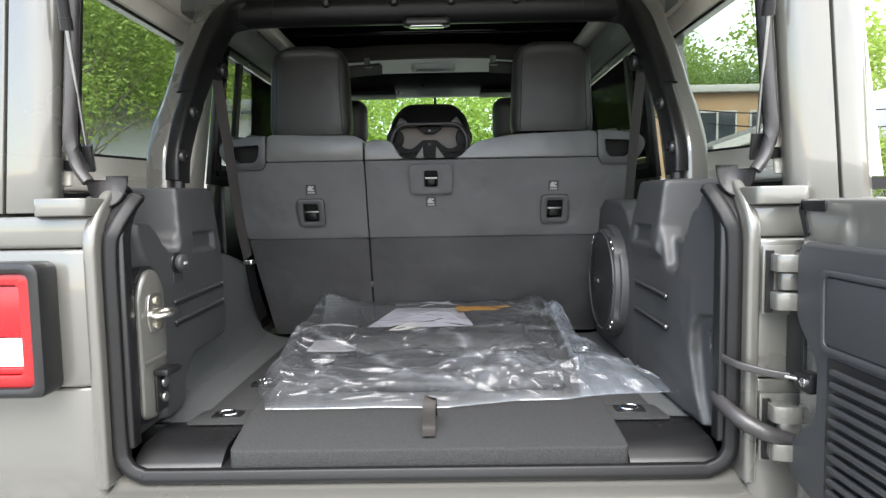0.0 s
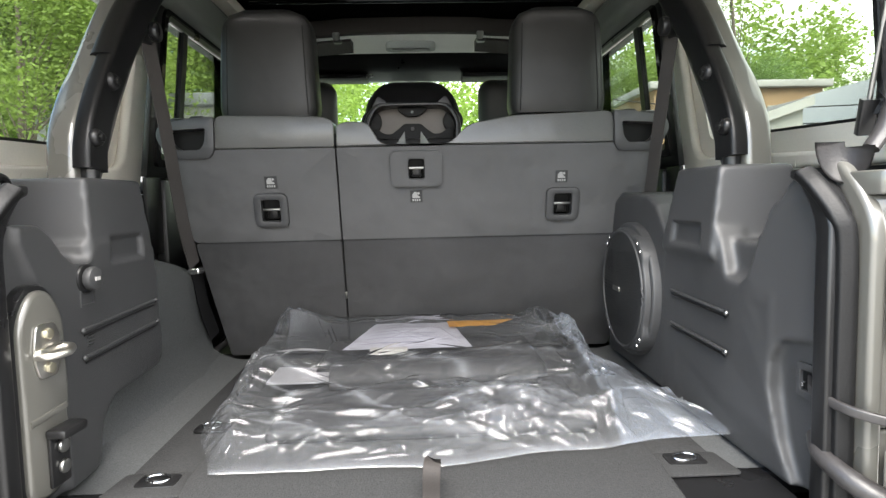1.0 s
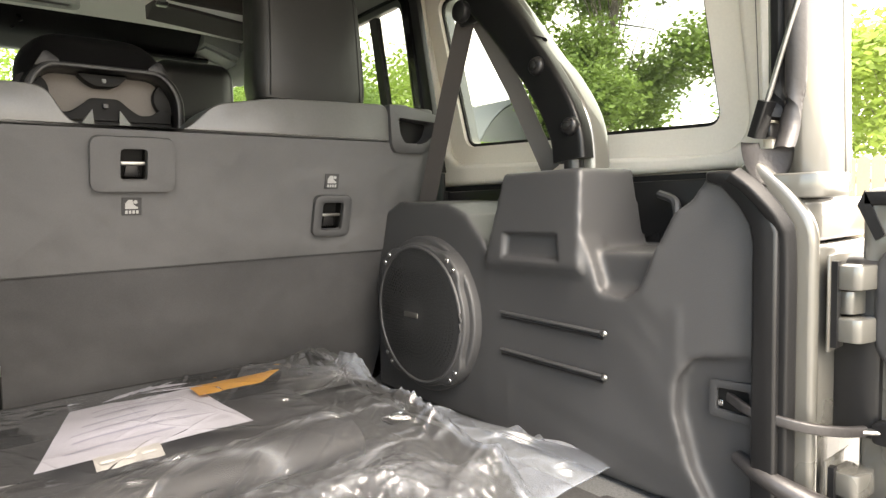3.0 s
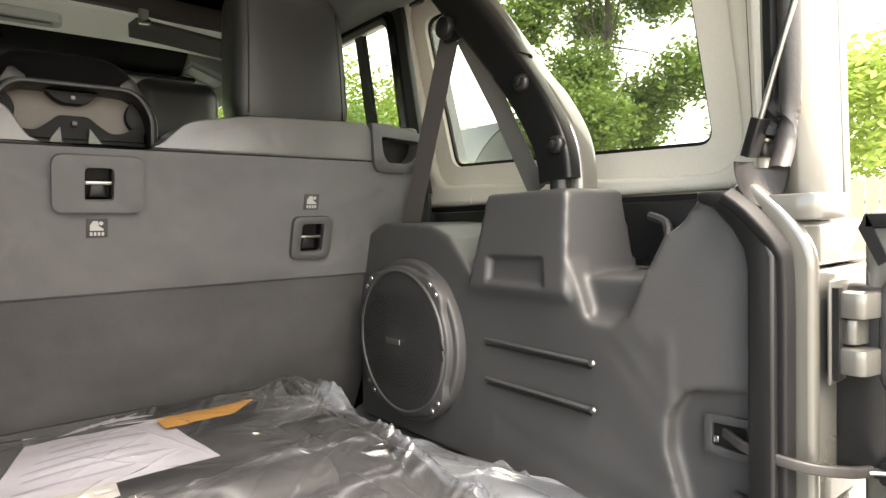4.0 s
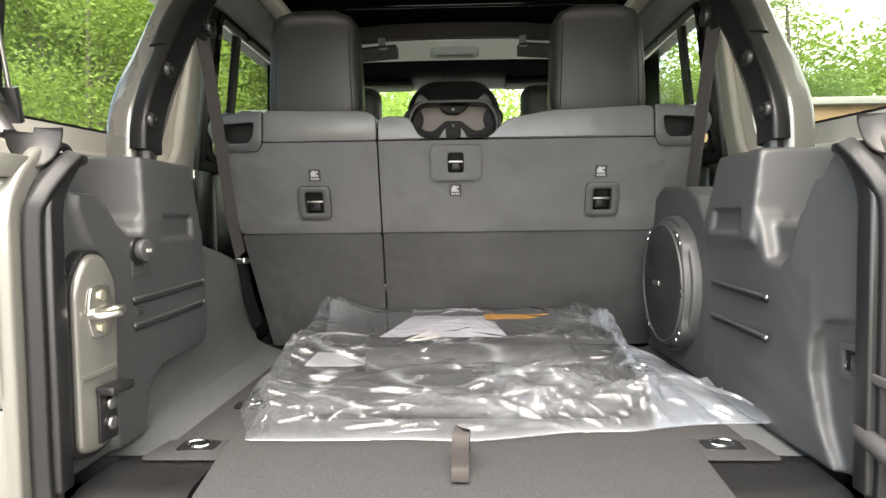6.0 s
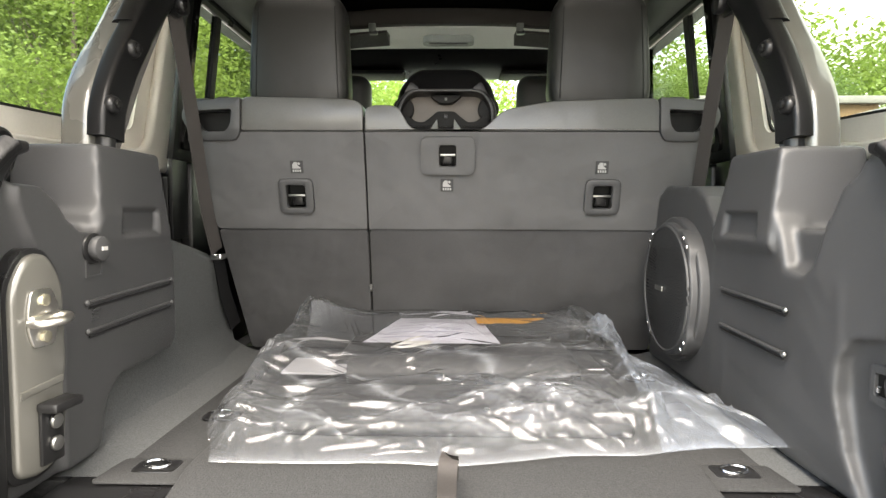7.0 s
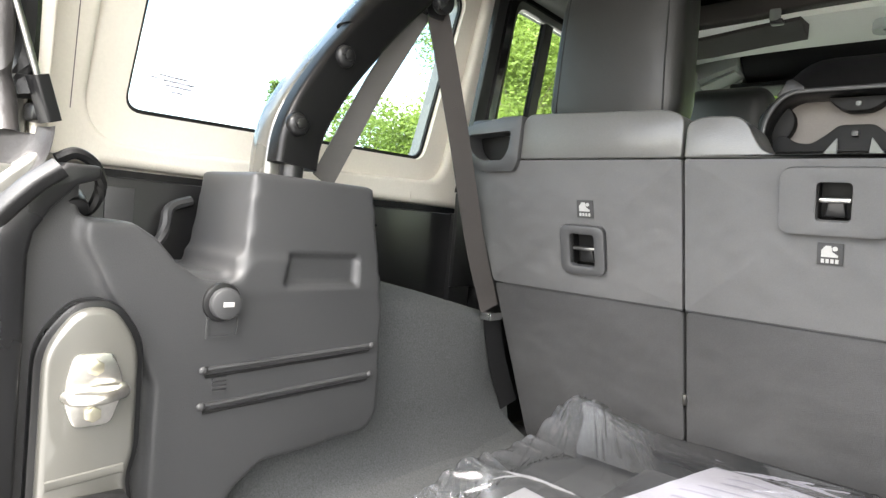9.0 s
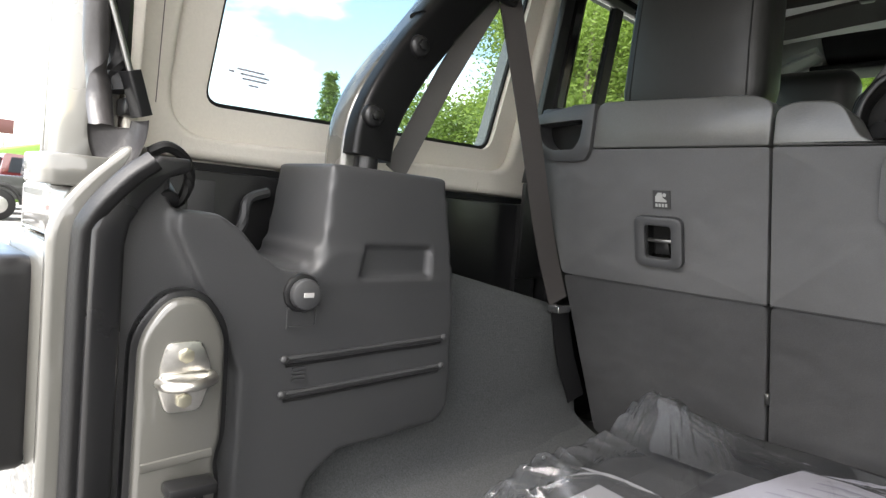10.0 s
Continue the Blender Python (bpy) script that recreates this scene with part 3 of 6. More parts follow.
PALE_LINER = material("pale_grey_green_liner", (0.34, 0.36, 0.33), 0.7, 0, 400, 0.08, 3, 0.3, 600)
for side, _ in SIDES:
    pad = thing("front_roof_side_pad", (side * 0.6, 3.4, 1.9), "pale grey-green roof side lining with raised ribs", "roof lining", "roof linings", "structure")
    b = nb()
    add_faces(b, [[(side * 0.525, y, 2.058), (side * 0.525, y, z), (side * 0.60, y, z - 0.022), (side * 0.70, y, z - 0.060), (side * 0.72, y, 2.058)] for y, z in ((3.205, 1.962), (3.30, 1.950), (3.50, 1.925), (3.64, 1.905))])
    bmesh.ops.recalc_face_normals(b, faces=b.faces[:])
    part("lining_panel", b, PALE_LINER, pad)
    for y, z in ((3.26, 1.948), (3.36, 1.938), (3.47, 1.922)):
        part("lining_rib", sweep(nb(), [(side * 0.530, y, z + 0.004), (side * 0.60, y + 0.01, z - 0.018), (side * 0.690, y + 0.02, z - 0.052)], rounded([(-0.035, -0.008), (0.035, -0.008), (0.030, 0.006), (-0.030, 0.006)], 0.004, 3)), PALE_LINER, pad)

wind = thing("windscreen", (0, 3.8, 1.4), "clear windscreen in a black frame", "windscreen", kind="structure")


def screen(bm):
    for v in bm.verts:
        v.co.y -= (v.co.z - 1.40) * 0.55
    return bm


part("windscreen_frame", screen(ring_plate(nb(), [(-0.80, 1.33), (0.80, 1.33), (0.76, 2.03), (-0.76, 2.03)], rounded([(-0.72, 1.42), (0.72, 1.42), (0.68, 1.955), (-0.68, 1.955)], 0.05, 5), "y", 3.90, 3.95)), SMOOTH_BLACK, wind)
pane = part("window_pane", screen(prism(nb(), rounded([(-0.716, 1.424), (0.716, 1.424), (0.676, 1.951), (-0.676, 1.951)], 0.05, 5), "y", 3.92, 3.924)), DOOR_GLASS, wind)
pane.visible_shadow = False
b = prism(nb(), rounded([(3.25, 1.20), (3.28, 1.40), (3.42, 1.455), (3.70, 1.44), (3.95, 1.36), (3.95, 1.0), (3.35, 1.0)], 0.04, 4), "x", -0.74, 0.74)
lone("dashboard", b, SMOOTH_BLACK, "dark dashboard below the windscreen", "dashboard", kind="structure")
b = nb()
prism(b, rounded([(3.205, 2.058), (3.215, 1.996), (3.30, 1.940), (3.45, 1.908), (3.55, 1.93), (3.62, 2.058)], 0.03, 5), "x", -0.52, 0.52)
lone("front_header", b, SMOOTH_BLACK, "black padded header above the windscreen", "header", kind="structure")
for x0 in (-0.40, 0.40):
    b = box(nb(), (x0 - 0.17, 3.30, 1.905), (x0 + 0.17, 3.46, 1.925), 0.008)
    lone("sun_visor", b, BLACK_LINER, "black folded sun visor under the header", "sun visor", "sun visors")
mirror = thing("rear_view_mirror", (-0.02, 3.62, 1.80), "black rear-view mirror on a thin stem", "mirror")
part("stem", tube(nb(), [(-0.02, 3.655, 1.80), (-0.02, 3.61, 1.96)], 0.008, 8), SMOOTH_BLACK, mirror)
part("housing", box(nb(), (-0.12, 3.60, 1.755), (0.08, 3.64, 1.815), 0.015, 3), SMOOTH_BLACK, mirror)

beam = thing("roof_cross_beam", (0, 2.9, 1.95), "pale padded roof beam with a dome lamp", "roof beam", kind="structure")
b = nb()
rows = []
for k in range(17):
    x = -0.66 + 1.32 * k / 16
    e = (abs(x) / 0.66) ** 4
    rows.append([(x, 3.00, 2.058), (x, 3.008, 2.032 - 0.004 * e), (x, 3.05, 2.006 - 0.015 * e), (x, 3.11, 1.988 - 0.025 * e), (x, 3.18, 1.990 - 0.02 * e), (x, 3.20, 2.058)])
add_faces(b, rows)
bmesh.ops.recalc_face_normals(b, faces=b.faces[:])
part("padded_cover", b, HEADLINER, beam)
part("dark_edge", sweep(nb(), smooth_path([(-0.64, 2.76, 1.972), (-0.36, 2.76, 1.980), (-0.26, 2.755, 1.987), (0, 2.75, 1.989), (0.23, 2.755, 1.987), (0.33, 2.76, 1.980), (0.64, 2.76, 1.972)], 5), rounded([(-0.02, -0.024), (0.02, -0.024), (0.02, 0.036), (-0.02, 0.036)], 0.008, 3), (0, 0, 1)), STRAP, beam)
lens_edge = rounded([(-0.100, 3.052), (0.070, 3.052), (0.070, 3.098), (-0.100, 3.098)], 0.020, 5)
lamp = part("lamp_bezel", ring_plate(nb(), rounded([(-0.125, 3.035), (0.095, 3.035), (0.095, 3.115), (-0.125, 3.115)], 0.035, 5), lens_edge, "z", 1.980, 2.010, 0.004), PALE_LINER, beam)
part("lamp_lens", prism(nb(), lens_edge, "z", 1.988, 2.000), SMOOTH_BLACK, beam)
for x in (-0.30, 0.258):
    knob = part("panel_latch", disc(nb(), (x, 2.745, 1.940), (0, -0.3, 1), 0.014, 0.030, 16, 0.004), LINER, beam)
    part("lever", box(nb(), (x - 0.012, 2.735, 1.930), (x + 0.020, 2.765, 1.943), 0.005), SMOOTH_BLACK, knob)

for side, _ in SIDES:
    b = nb()
    add_faces(b, [[(side * x, 2.79, zt), (side * x, 2.79, zt - 0.010), (side * x, 2.90, zt - 0.030), (side * x, 2.90, zt + 0.012)] for x, zt in ((0.25, 1.958), (0.36, 1.950), (0.50, 1.936), (0.64, 1.930))])
    bmesh.ops.recalc_face_normals(b, faces=b.faces[:])
    part("side_wing", b, STRAP, beam, "dark padded wing beside the latch")

# ---- cargo floor ----
floor = thing("floor", (0, 1.6, 0.8), "charcoal carpeted cargo floor with black rails", "floor", kind="structure")
part("carpet_base", box(nb(), (-0.80, 1.295, 0.80), (0.80, 2.25, 0.842), 0.003), CARPET, floor)
for side, _ in SIDES:
    b = nb()
    n = 26
    grid = []
    for i in range(n + 1):
        x = 0.47 + (0.70 - 0.47) * i / n
        rise = max(0.0, (x - 0.53) / 0.12)
        row = []
        for j in range(n + 1):
            y = 1.30 + 0.85 * j / n
            back = min(1, max(0, (y - 1.34) / 0.10))
            z = 0.848 + 0.05 * back * rise ** 2 + 0.003 * noise.noise((x * 14, y * 9, side))
            row.append((side * x, y, min(z, 0.93)))
        grid.append(row)
    add_faces(b, grid, closed=False)
    bmesh.ops.recalc_face_normals(b, faces=b.faces[:])
    part("loose_carpet_edge", b, CARPET_PALE, floor)
    # cargo rail carrying the tie-down rings
    part("rail_cover", box(nb(), (side * 0.405, 1.275, 0.843), (side * 0.512, 2.12, 0.852), 0.004), CARPET, floor)
    part("rail_end", prism(nb(), rounded([(side * 0.385, 1.262), (side * 0.525, 1.262), (side * 0.515, 1.35), (side * 0.40, 1.35)], 0.01, 3), "z", 0.8525, 0.857, 0.0015), CARPET, floor)
# the plastic threshold
thr = thing("threshold_trim", (0, 1.2, 0.8), "black moulded plastic threshold with rounded raised corners", "threshold", kind="structure")
for side, _ in SIDES:
    b = nb()
    prism(b, rounded([(1.125, 0.812), (1.132, 0.822), (1.165, 0.846), (1.262, 0.850), (1.30, 0.846), (1.30, 0.81)], [0, 0.006, 0.02, 0.01, 0, 0], 4), "x", side * 0.398, side * 0.572)
    part("corner_tread", b, SMOOTH_BLACK, thr)
part("threshold_bar", box(nb(), (-0.56, 1.126, 0.803), (0.56, 1.30, 0.818), 0.004), SMOOTH_BLACK, thr)

flap = thing("cargo_floor_panel", (0, 1.6, 0.85), "charcoal carpeted lift-out cargo floor panel", "floor panel")
b = nb()
outline = rounded([(-0.378, 1.122), (0.394, 1.122), (0.398, 1.30), (0.392, 2.10), (-0.392, 2.10), (-0.395, 1.30)], 0.012, 4)
prism(b, outline, "z", 0.826, 0.868, 0.010, 3)
for v in b.verts:
    if v.co.y < 1.18:
        v.co.z -= (1.18 - v.co.y) * 0.28
part("carpet_panel", b, CARPET, flap)
b = nb()
ribbon(b, smooth_path([(0.010, 1.262, 0.869), (0.010, 1.225, 0.905), (0.010, 1.197, 0.925), (0.008, 1.180, 0.915), (0.007, 1.186, 0.875), (0.007, 1.176, 0.866), (0.007, 1.160, 0.864)], 5), 0.026, 0.004, (0, -1, 0.3))
part("pull_strap", b, STRAP, flap, "brown-grey webbing pull strap standing up as a loop")


def tie_down(x, y):
    t = thing("tie_down_ring", (x, y, 0.853), "bright chrome folding tie-down ring in a black cup", "tie-down ring", "tie-down rings")
    part("cup", prism(nb(), rounded([(x - 0.034, y - 0.024), (x + 0.034, y - 0.024), (x + 0.034, y + 0.024), (x - 0.034, y + 0.024)], 0.012, 4), "z", 0.8535, 0.8585, 0.002), SMOOTH_BLACK, t)
    ring = [(x + 0.020 * math.cos(a), y + 0.011 * math.sin(a), 0.8615 + 0.002 * math.sin(a)) for a in [i * 2 * math.pi / 20 for i in range(21)]]
    part("ring", tube(nb(), ring, 0.0022, 8), CHROME, t)
    return t


for x, y in ((-0.45, 1.318), (0.452, 1.322), (-0.440, 1.56), (0.468, 1.86)):
    tie_down(x, y)

# ---- side trim ----


def side_trim(s):
    xi = 0.576 if s < 0 else 0.553
    t = thing("cargo_side_trim", (s * 0.62, 1.4, 0.86), "black moulded plastic cargo side trim with a square tower", "side trim", "side trims", "structure")
    b = nb()
    rise = [(1.292, 0.855), (1.292, 1.10), (1.268, 1.155), (1.235, 1.215), (1.206, 1.272), (1.206, 1.296), (1.256, 1.294), (1.286, 1.276), (1.310, 1.248), (1.345, 1.226), (1.385, 1.222)]
    if s > 0:
        rise = [(1.205, 0.855), (1.240, 0.92), (1.262, 1.00), (1.258, 1.05), (1.235, 1.083), (1.145, 1.10), (1.145, 1.29), (1.178, 1.350), (1.214, 1.350), (1.236, 1.314), (1.262, 1.296), (1.290, 1.245), (1.318, 1.180), (1.345, 1.162), (1.39, 1.168)]
    face = rise + [(1.42, 1.255), (1.60, 1.255), (1.645, 1.215), (1.662, 1.18), (1.668, 1.00), (1.640, 0.972), (1.45, 0.966), (1.405, 0.935), (1.385, 0.86)]
    if s > 0:
        face = face[:-5] + [(1.672, 0.99), (1.672, 0.86)]
    prism(b, [(y, z) for y, z in face], "x", s * xi, s * (xi + 0.05))
    for v in b.verts:
        if s > 0 and v.co.y < 1.30:
            v.co.x += (1.30 - v.co.y) * 0.17
    if s > 0:     # speaker bulge, moulded in one with the trim
        prism(b, [(1.600, 0.87), (1.600, 1.12), (1.672, 1.245), (1.72, 1.295), (1.78, 1.318), (1.96, 1.326), (2.02, 1.30), (2.065, 1.23), (2.07, 0.87)], "x", xi + 0.001, 0.80)
    box(b, (s * (xi + 0.012), 1.395 if s < 0 else 1.425, 1.10), (s * 0.74, 1.640, 1.255))
    # tower, narrowing towards its top
    if s < 0:
        lo = [(xi - 0.002, 1.398), (xi - 0.002, 1.655), (0.745, 1.655), (0.745, 1.398)]
        hi = [(xi + 0.012, 1.415), (xi + 0.012, 1.632), (0.735, 1.632), (0.735, 1.415)]
    else:
        lo = [(xi - 0.014, 1.420), (xi - 0.014, 1.652), (0.73, 1.652), (0.73, 1.412)]
        hi = [(xi + 0.010, 1.432), (xi + 0.010, 1.618), (0.70, 1.618), (0.70, 1.425)]
    add_faces(b, [[(s * (x + (0.022 if x < 0.65 else 0)), y, 1.175) for x, y in lo], [(s * x, y, 1.205) for x, y in lo], [(s * x, y, 1.372) for x, y in hi]])
    box(b, (s * (xi + 0.03), 1.20, 1.15), (s * 0.79, 1.45, 1.232))           # tray behind the face
    xr = xi + (0.012 if s < 0 else 0.035)
    box(b, (s * xr, 1.14, 0.855), (s * 0.70, 1.320, 1.22))           # latch zone
    if s < 0:
        prism(b, [(1.14, 1.20), (1.14, 1.28), (1.172, 1.350), (1.203, 1.352), (1.204, 1.290), (1.25, 1.20)], "x", s * xr, s * 0.66)
    if s > 0:
        add_faces(b, [[(xi + (1.30 - y) * 0.17, y, 1.16), (xr + 0.001, y, 0.99), (0.70, y, 0.99), (0.70, y, 1.16)] for y in (1.146, 1.275)])
        prism(b, [(xi + 0.006, 1.05), (xi + 0.006, 1.150), (0.615, 1.224), (0.79, 1.230), (0.79, 1.05)], "y", 1.255, 1.46)
    bmesh.ops.recalc_face_normals(b, faces=b.faces[:])
    shellp = part("moulded_shell", b, PLASTIC, t)
    moulded(shellp, 0.0048, 10)
    # grip recess pressed into the face of the tower
    baked = bpy.data.meshes.new_from_object(shellp.evaluated_get(bpy.context.evaluated_depsgraph_get()))
    shellp.modifiers.clear()
    shellp.data = baked
    lean_x = xi - (0.002 if s < 0 else 0.014)
    for v in baked.vertices:
        y, z = v.co.y, v.co.z
        inside = min(y - 1.464 - (z - 1.213) * 0.20, 1.604 - y, z - 1.213, 1.262 - z)
        if inside > 0 and abs(v.co.x) < lean_x + 0.03 and v.normal.x * s < -0.5:
            v.co.x += s * 0.011 * min(1, inside / 0.006)
    # two long moulded ribs with bright ends; black lines draw the shade below
    zs = (1.110, 1.063) if s < 0 else (1.102, 1.030)
    y0, y1 = (1.352, 1.640) if s < 0 else (1.378, 1.620)
    for z in zs:
        sl = 0.006
        rib = part("rib", tube(nb(), [(s * (xi - 0.0005), y0, z), (s * (xi - 0.0005), y1, z + sl)], 0.0042, 8, flat=0.8), PLASTIC, t)
        part("rib_shadow_line", tube(nb(), [(s * (xi - 0.0005), y0 + 0.004, z - 0.009), (s * (xi - 0.0005), y1 - 0.004, z - 0.009 + sl)], 0.0025, 6), SMOOTH_BLACK, t)
        for yy in ((y0, y1) if s < 0 else (y0,)):
            ball_b = ball(nb(), (s * (xi - 0.003), yy, z + (sl if yy == y1 else 0)), 0.006, (0.7, 1.1, 0.9), 10)
            part("rib_end", ball_b, STEEL if s > 0 else PLASTIC, rib)
    # edge strip beside the seal
    b = prism(nb(), [(1.118, 0.86), (1.118, 1.270), (1.126, 1.292), (1.148, 1.320), (1.180, 1.352), (1.214, 1.352), (1.214, 1.338), (1.192, 1.330), (1.168, 1.303), (1.154, 1.278), (1.150, 1.255), (1.150, 0.86)], "x", s * 0.560, s * 0.598, 0.005, 3, 50)
    part("edge_strip", b, SMOOTH_BLACK, t)
    # upper inner wall behind the tray, up to the hardtop, with its moulded hook
    part("upper_wall", box(nb(), (s * 0.790, 1.16, 1.0), (s * 0.85, 2.12, 1.350), 0.004), SMOOTH_BLACK, t)
    part("wall_hook", tube(nb(), smooth_path([(s * 0.765, 1.355, 1.24), (s * 0.765, 1.375, 1.27), (s * 0.77, 1.385, 1.31), (s * 0.775, 1.42, 1.325)], 5), 0.008, 8), PLASTIC, t)
    part("wall_seam", box(nb(), (s * 0.7865, 1.300, 1.24), (s * 0.7898, 1.340, 1.335), 0.001), PLASTIC, t)
    return t


for side, _ in SIDES:
    side_trim(side)

# carpeted wheel housing ahead of the trim
for side, _ in SIDES:
    b = nb()
    n = 14
    rows = []
    for i in range(n + 1):
        u = i / n
        y = 1.42 + 0.72 * u
        top = 1.222 - 0.10 * max(0, (y - 1.62) / 0.5) ** 1.2 - 0.16 * max(0, (y - 2.06) / 0.08)
        xin = 0.640 - 0.012 * math.sin(u * 3)
        rows.append([(side * (xin - 0.05), y, 0.85), (side * (xin - 0.012), y, 0.885), (side * xin, y, 0.95), (side * (xin + 0.004), y, top - 0.03), (side * (xin + 0.025), y, top), (side * 0.80, y, top + 0.012), (side * 0.80, y, 0.85)])
    add_faces(b, rows)
    bmesh.ops.recalc_face_normals(b, faces=b.faces[:])
    w = lone("wheel_housing", b, CARPET_PALE, "charcoal carpet covered wheel housing", "wheel housing", "wheel housings", "structure", sharp=60)

# ---- rear seats ----
SLOPE = 0.297


def on_seat(bm):
    """Lean a flat rear seat piece back to the seat's slope; y 0 is its rear face."""
    for v in bm.verts:
        v.co.y += 2.137 - (min(v.co.z, 1.47) - 0.865) * SLOPE + max(0, v.co.z - 1.52) * 0.25
    return bm


def edge_x(z):
    return 0.575 + (z - 0.87) * 0.150


def bezel(seat, x, y, z, w, h, inner_w, inner_h, plate):
    m = pose(x, y, z, 16.5)
    b = ring_plate(nb(), rounded([(-w, -h), (w, -h), (w, h), (-w, h)], min(w, h) * 0.38, 5), rounded([(-inner_w, -inner_h), (inner_w, -inner_h), (inner_w, inner_h), (-inner_w, inner_h)], 0.008, 4), "y", -0.009, 0.006, 0.003)
    bmesh.ops.transform(b, matrix=m, verts=b.verts[:])
    z_ = part("latch_bezel", b, SEATBACK if plate else PLASTIC, seat, "rounded plate round the release latch" if plate else "rounded black latch surround")
    b = box(nb(), (-inner_w, 0.0235, -inner_h), (inner_w, 0.026, inner_h))
    box(b, (-inner_w, 0.003, -inner_h), (-inner_w + 0.002, 0.0235, inner_h))
    box(b, (inner_w - 0.002, 0.003, -inner_h), (inner_w, 0.0235, inner_h))
    bmesh.ops.transform(b, matrix=m, verts=b.verts[:])
    part("latch_pocket", b, BLACK_LINER, z_)
    b = box(nb(), (-inner_w + 0.002, -0.001, -0.002), (inner_w - 0.002, 0.006, 0.004), 0.0015)
    bmesh.ops.transform(b, matrix=m, verts=b.verts[:])
    part("latch_bar", b, STEEL, z_)
    b = prism(nb(), [(-inner_w * 0.6, -inner_h * 0.9), (inner_w * 0.6, -inner_h * 0.9), (inner_w * 0.45, -0.004), (-inner_w * 0.45, -0.004)], "y", 0.010, 0.020, 0.002)
    bmesh.ops.transform(b, matrix=m, verts=b.verts[:])
    part("latch_tongue", b, SMOOTH_BLACK, z_)


def anchor_label(seat, x, y, z):
    """Small white child-seat pictogram: seat shape over bars."""
    m = pose(x, y, z, 16.5)
    b = box(nb(), (-0.0165, -0.0012, -0.0165), (0.0165, 0.002, 0.0165), 0.0008)
    bmesh.ops.transform(b, matrix=m, verts=b.verts[:])
    card = part("anchor_label", b, SEATBACK_LOW, seat, "small dark label with a white pictogram")
    b = nb()
    prism(b, [(-0.011, -0.004), (-0.011, 0.006), (-0.006, 0.013), (0.001, 0.013), (0.003, 0.004), (0.010, -0.001), (0.010, -0.004)], "y", -0.0022, -0.0014)
    prism(b, circle(0.0035, 10) and [(p[0] + 0.006, p[1] + 0.009) for p in circle(0.0035, 10)], "y", -0.0022, -0.0014)
    for k in range(4):
        box(b, (-0.011 + k * 0.006, -0.0022, -0.013), (-0.007 + k * 0.006, -0.0014, -0.007))
    bmesh.ops.transform(b, matrix=m, verts=b.verts[:])
    part("pictogram", b, LABEL_PRINT, card)


def head_rest(seat, x0, lean=0.0):
    b = nb()
    rows = []
    w, d = 0.140, 0.062
    base = [(math.copysign(abs(math.cos(a)) ** 0.36, math.cos(a)), math.copysign(abs(math.sin(a)) ** 0.5, math.sin(a))) for a in [2 * math.pi * (i + 0.5) / 36 for i in range(36)]]
    for k in range(19):
        u = k / 18
        z = 1.560 + 0.300 * u
        shrink = 1.0
        if u > 0.78:
            shrink = math.sqrt(max(0.02, 1 - ((u - 0.78) / 0.225) ** 2)) ** 0.55
        if u < 0.08:
            shrink = 0.93 + 0.07 * u / 0.08
        ww = w * (1 - 0.10 * u) * (0.25 + 0.75 * shrink)
        rows.append([(x0 + bx * ww, 2.118 + 0.010 * u + by * d * (0.4 + 0.6 * shrink) - 0.006 * math.sin(u * 3.1) * (by < 0), z) for bx, by in base])
    add_faces(b, rows)
    bmesh.ops.recalc_face_normals(b, faces=b.faces[:])
    h = part("head_rest", b, LEATHER, seat, "tall black leatherette head rest", sharp=70)
    for sx in (-1, 1):
        pts = [(x0 + sx * (0.112 - 0.010 * u), 2.061 + 0.010 * u - 0.006 * math.sin(u * 3.1) + 0.0005, 1.566 + 0.285 * u) for u in [i / 14 for i in range(13)]]
        part("stitched_seam", tube(nb(), pts, 0.0016, 6), BLACK_LINER, h)
        part("post", tube(nb(), [(x0 + sx * 0.06, 2.115, 1.50), (x0 + sx * 0.06, 2.118, 1.575)], 0.007, 8), STEEL, h)
    return h


def seat_handle(seat, s):
    """Grey moulded end of the seat top with its release pocket."""
    a, o = 0.533, 0.682
    outer = rounded([(s * a, 1.462), (s * (a + 0.012), 1.440), (s * 0.632, 1.438), (s * (o - 0.018), 1.462), (s * o, 1.500), (s * (o - 0.012), 1.530), (s * (a + 0.05), 1.546), (s * a, 1.548)], [0.004, 0.02, 0.035, 0.03, 0.03, 0.025, 0.01, 0.004], 5)
    hole = rounded([(s * 0.556, 1.478), (s * 0.570, 1.460), (s * 0.622, 1.459), (s * 0.648, 1.478), (s * 0.658, 1.512), (s * 0.552, 1.518)], [0.02, 0.02, 0.025, 0.02, 0.008, 0.008], 4)
    b = on_seat(ring_plate(nb(), outer, hole, "y", -0.012, 0.05, 0.006))
    h = part("seat_end_handle", b, PLASTIC, seat, "moulded plastic release handle")
    b = on_seat(prism(nb(), rounded([(s * 0.550, 1.452), (s * 0.662, 1.452), (s * 0.662, 1.522), (s * 0.550, 1.522)], 0.005, 2), "y", 0.030, 0.045))
    part("handle_pocket", b, BLACK_LINER, h)
    b = on_seat(box(nb(), (s * 0.563, 0.004, 1.515), (s * 0.600, 0.04, 1.553), 0.006))
    box(b, (s * 0.606, 1.965, 1.515), (s * 0.668, 2.03, 1.548), 0.008)
    part("release_lever", b, SMOOTH_BLACK, h)


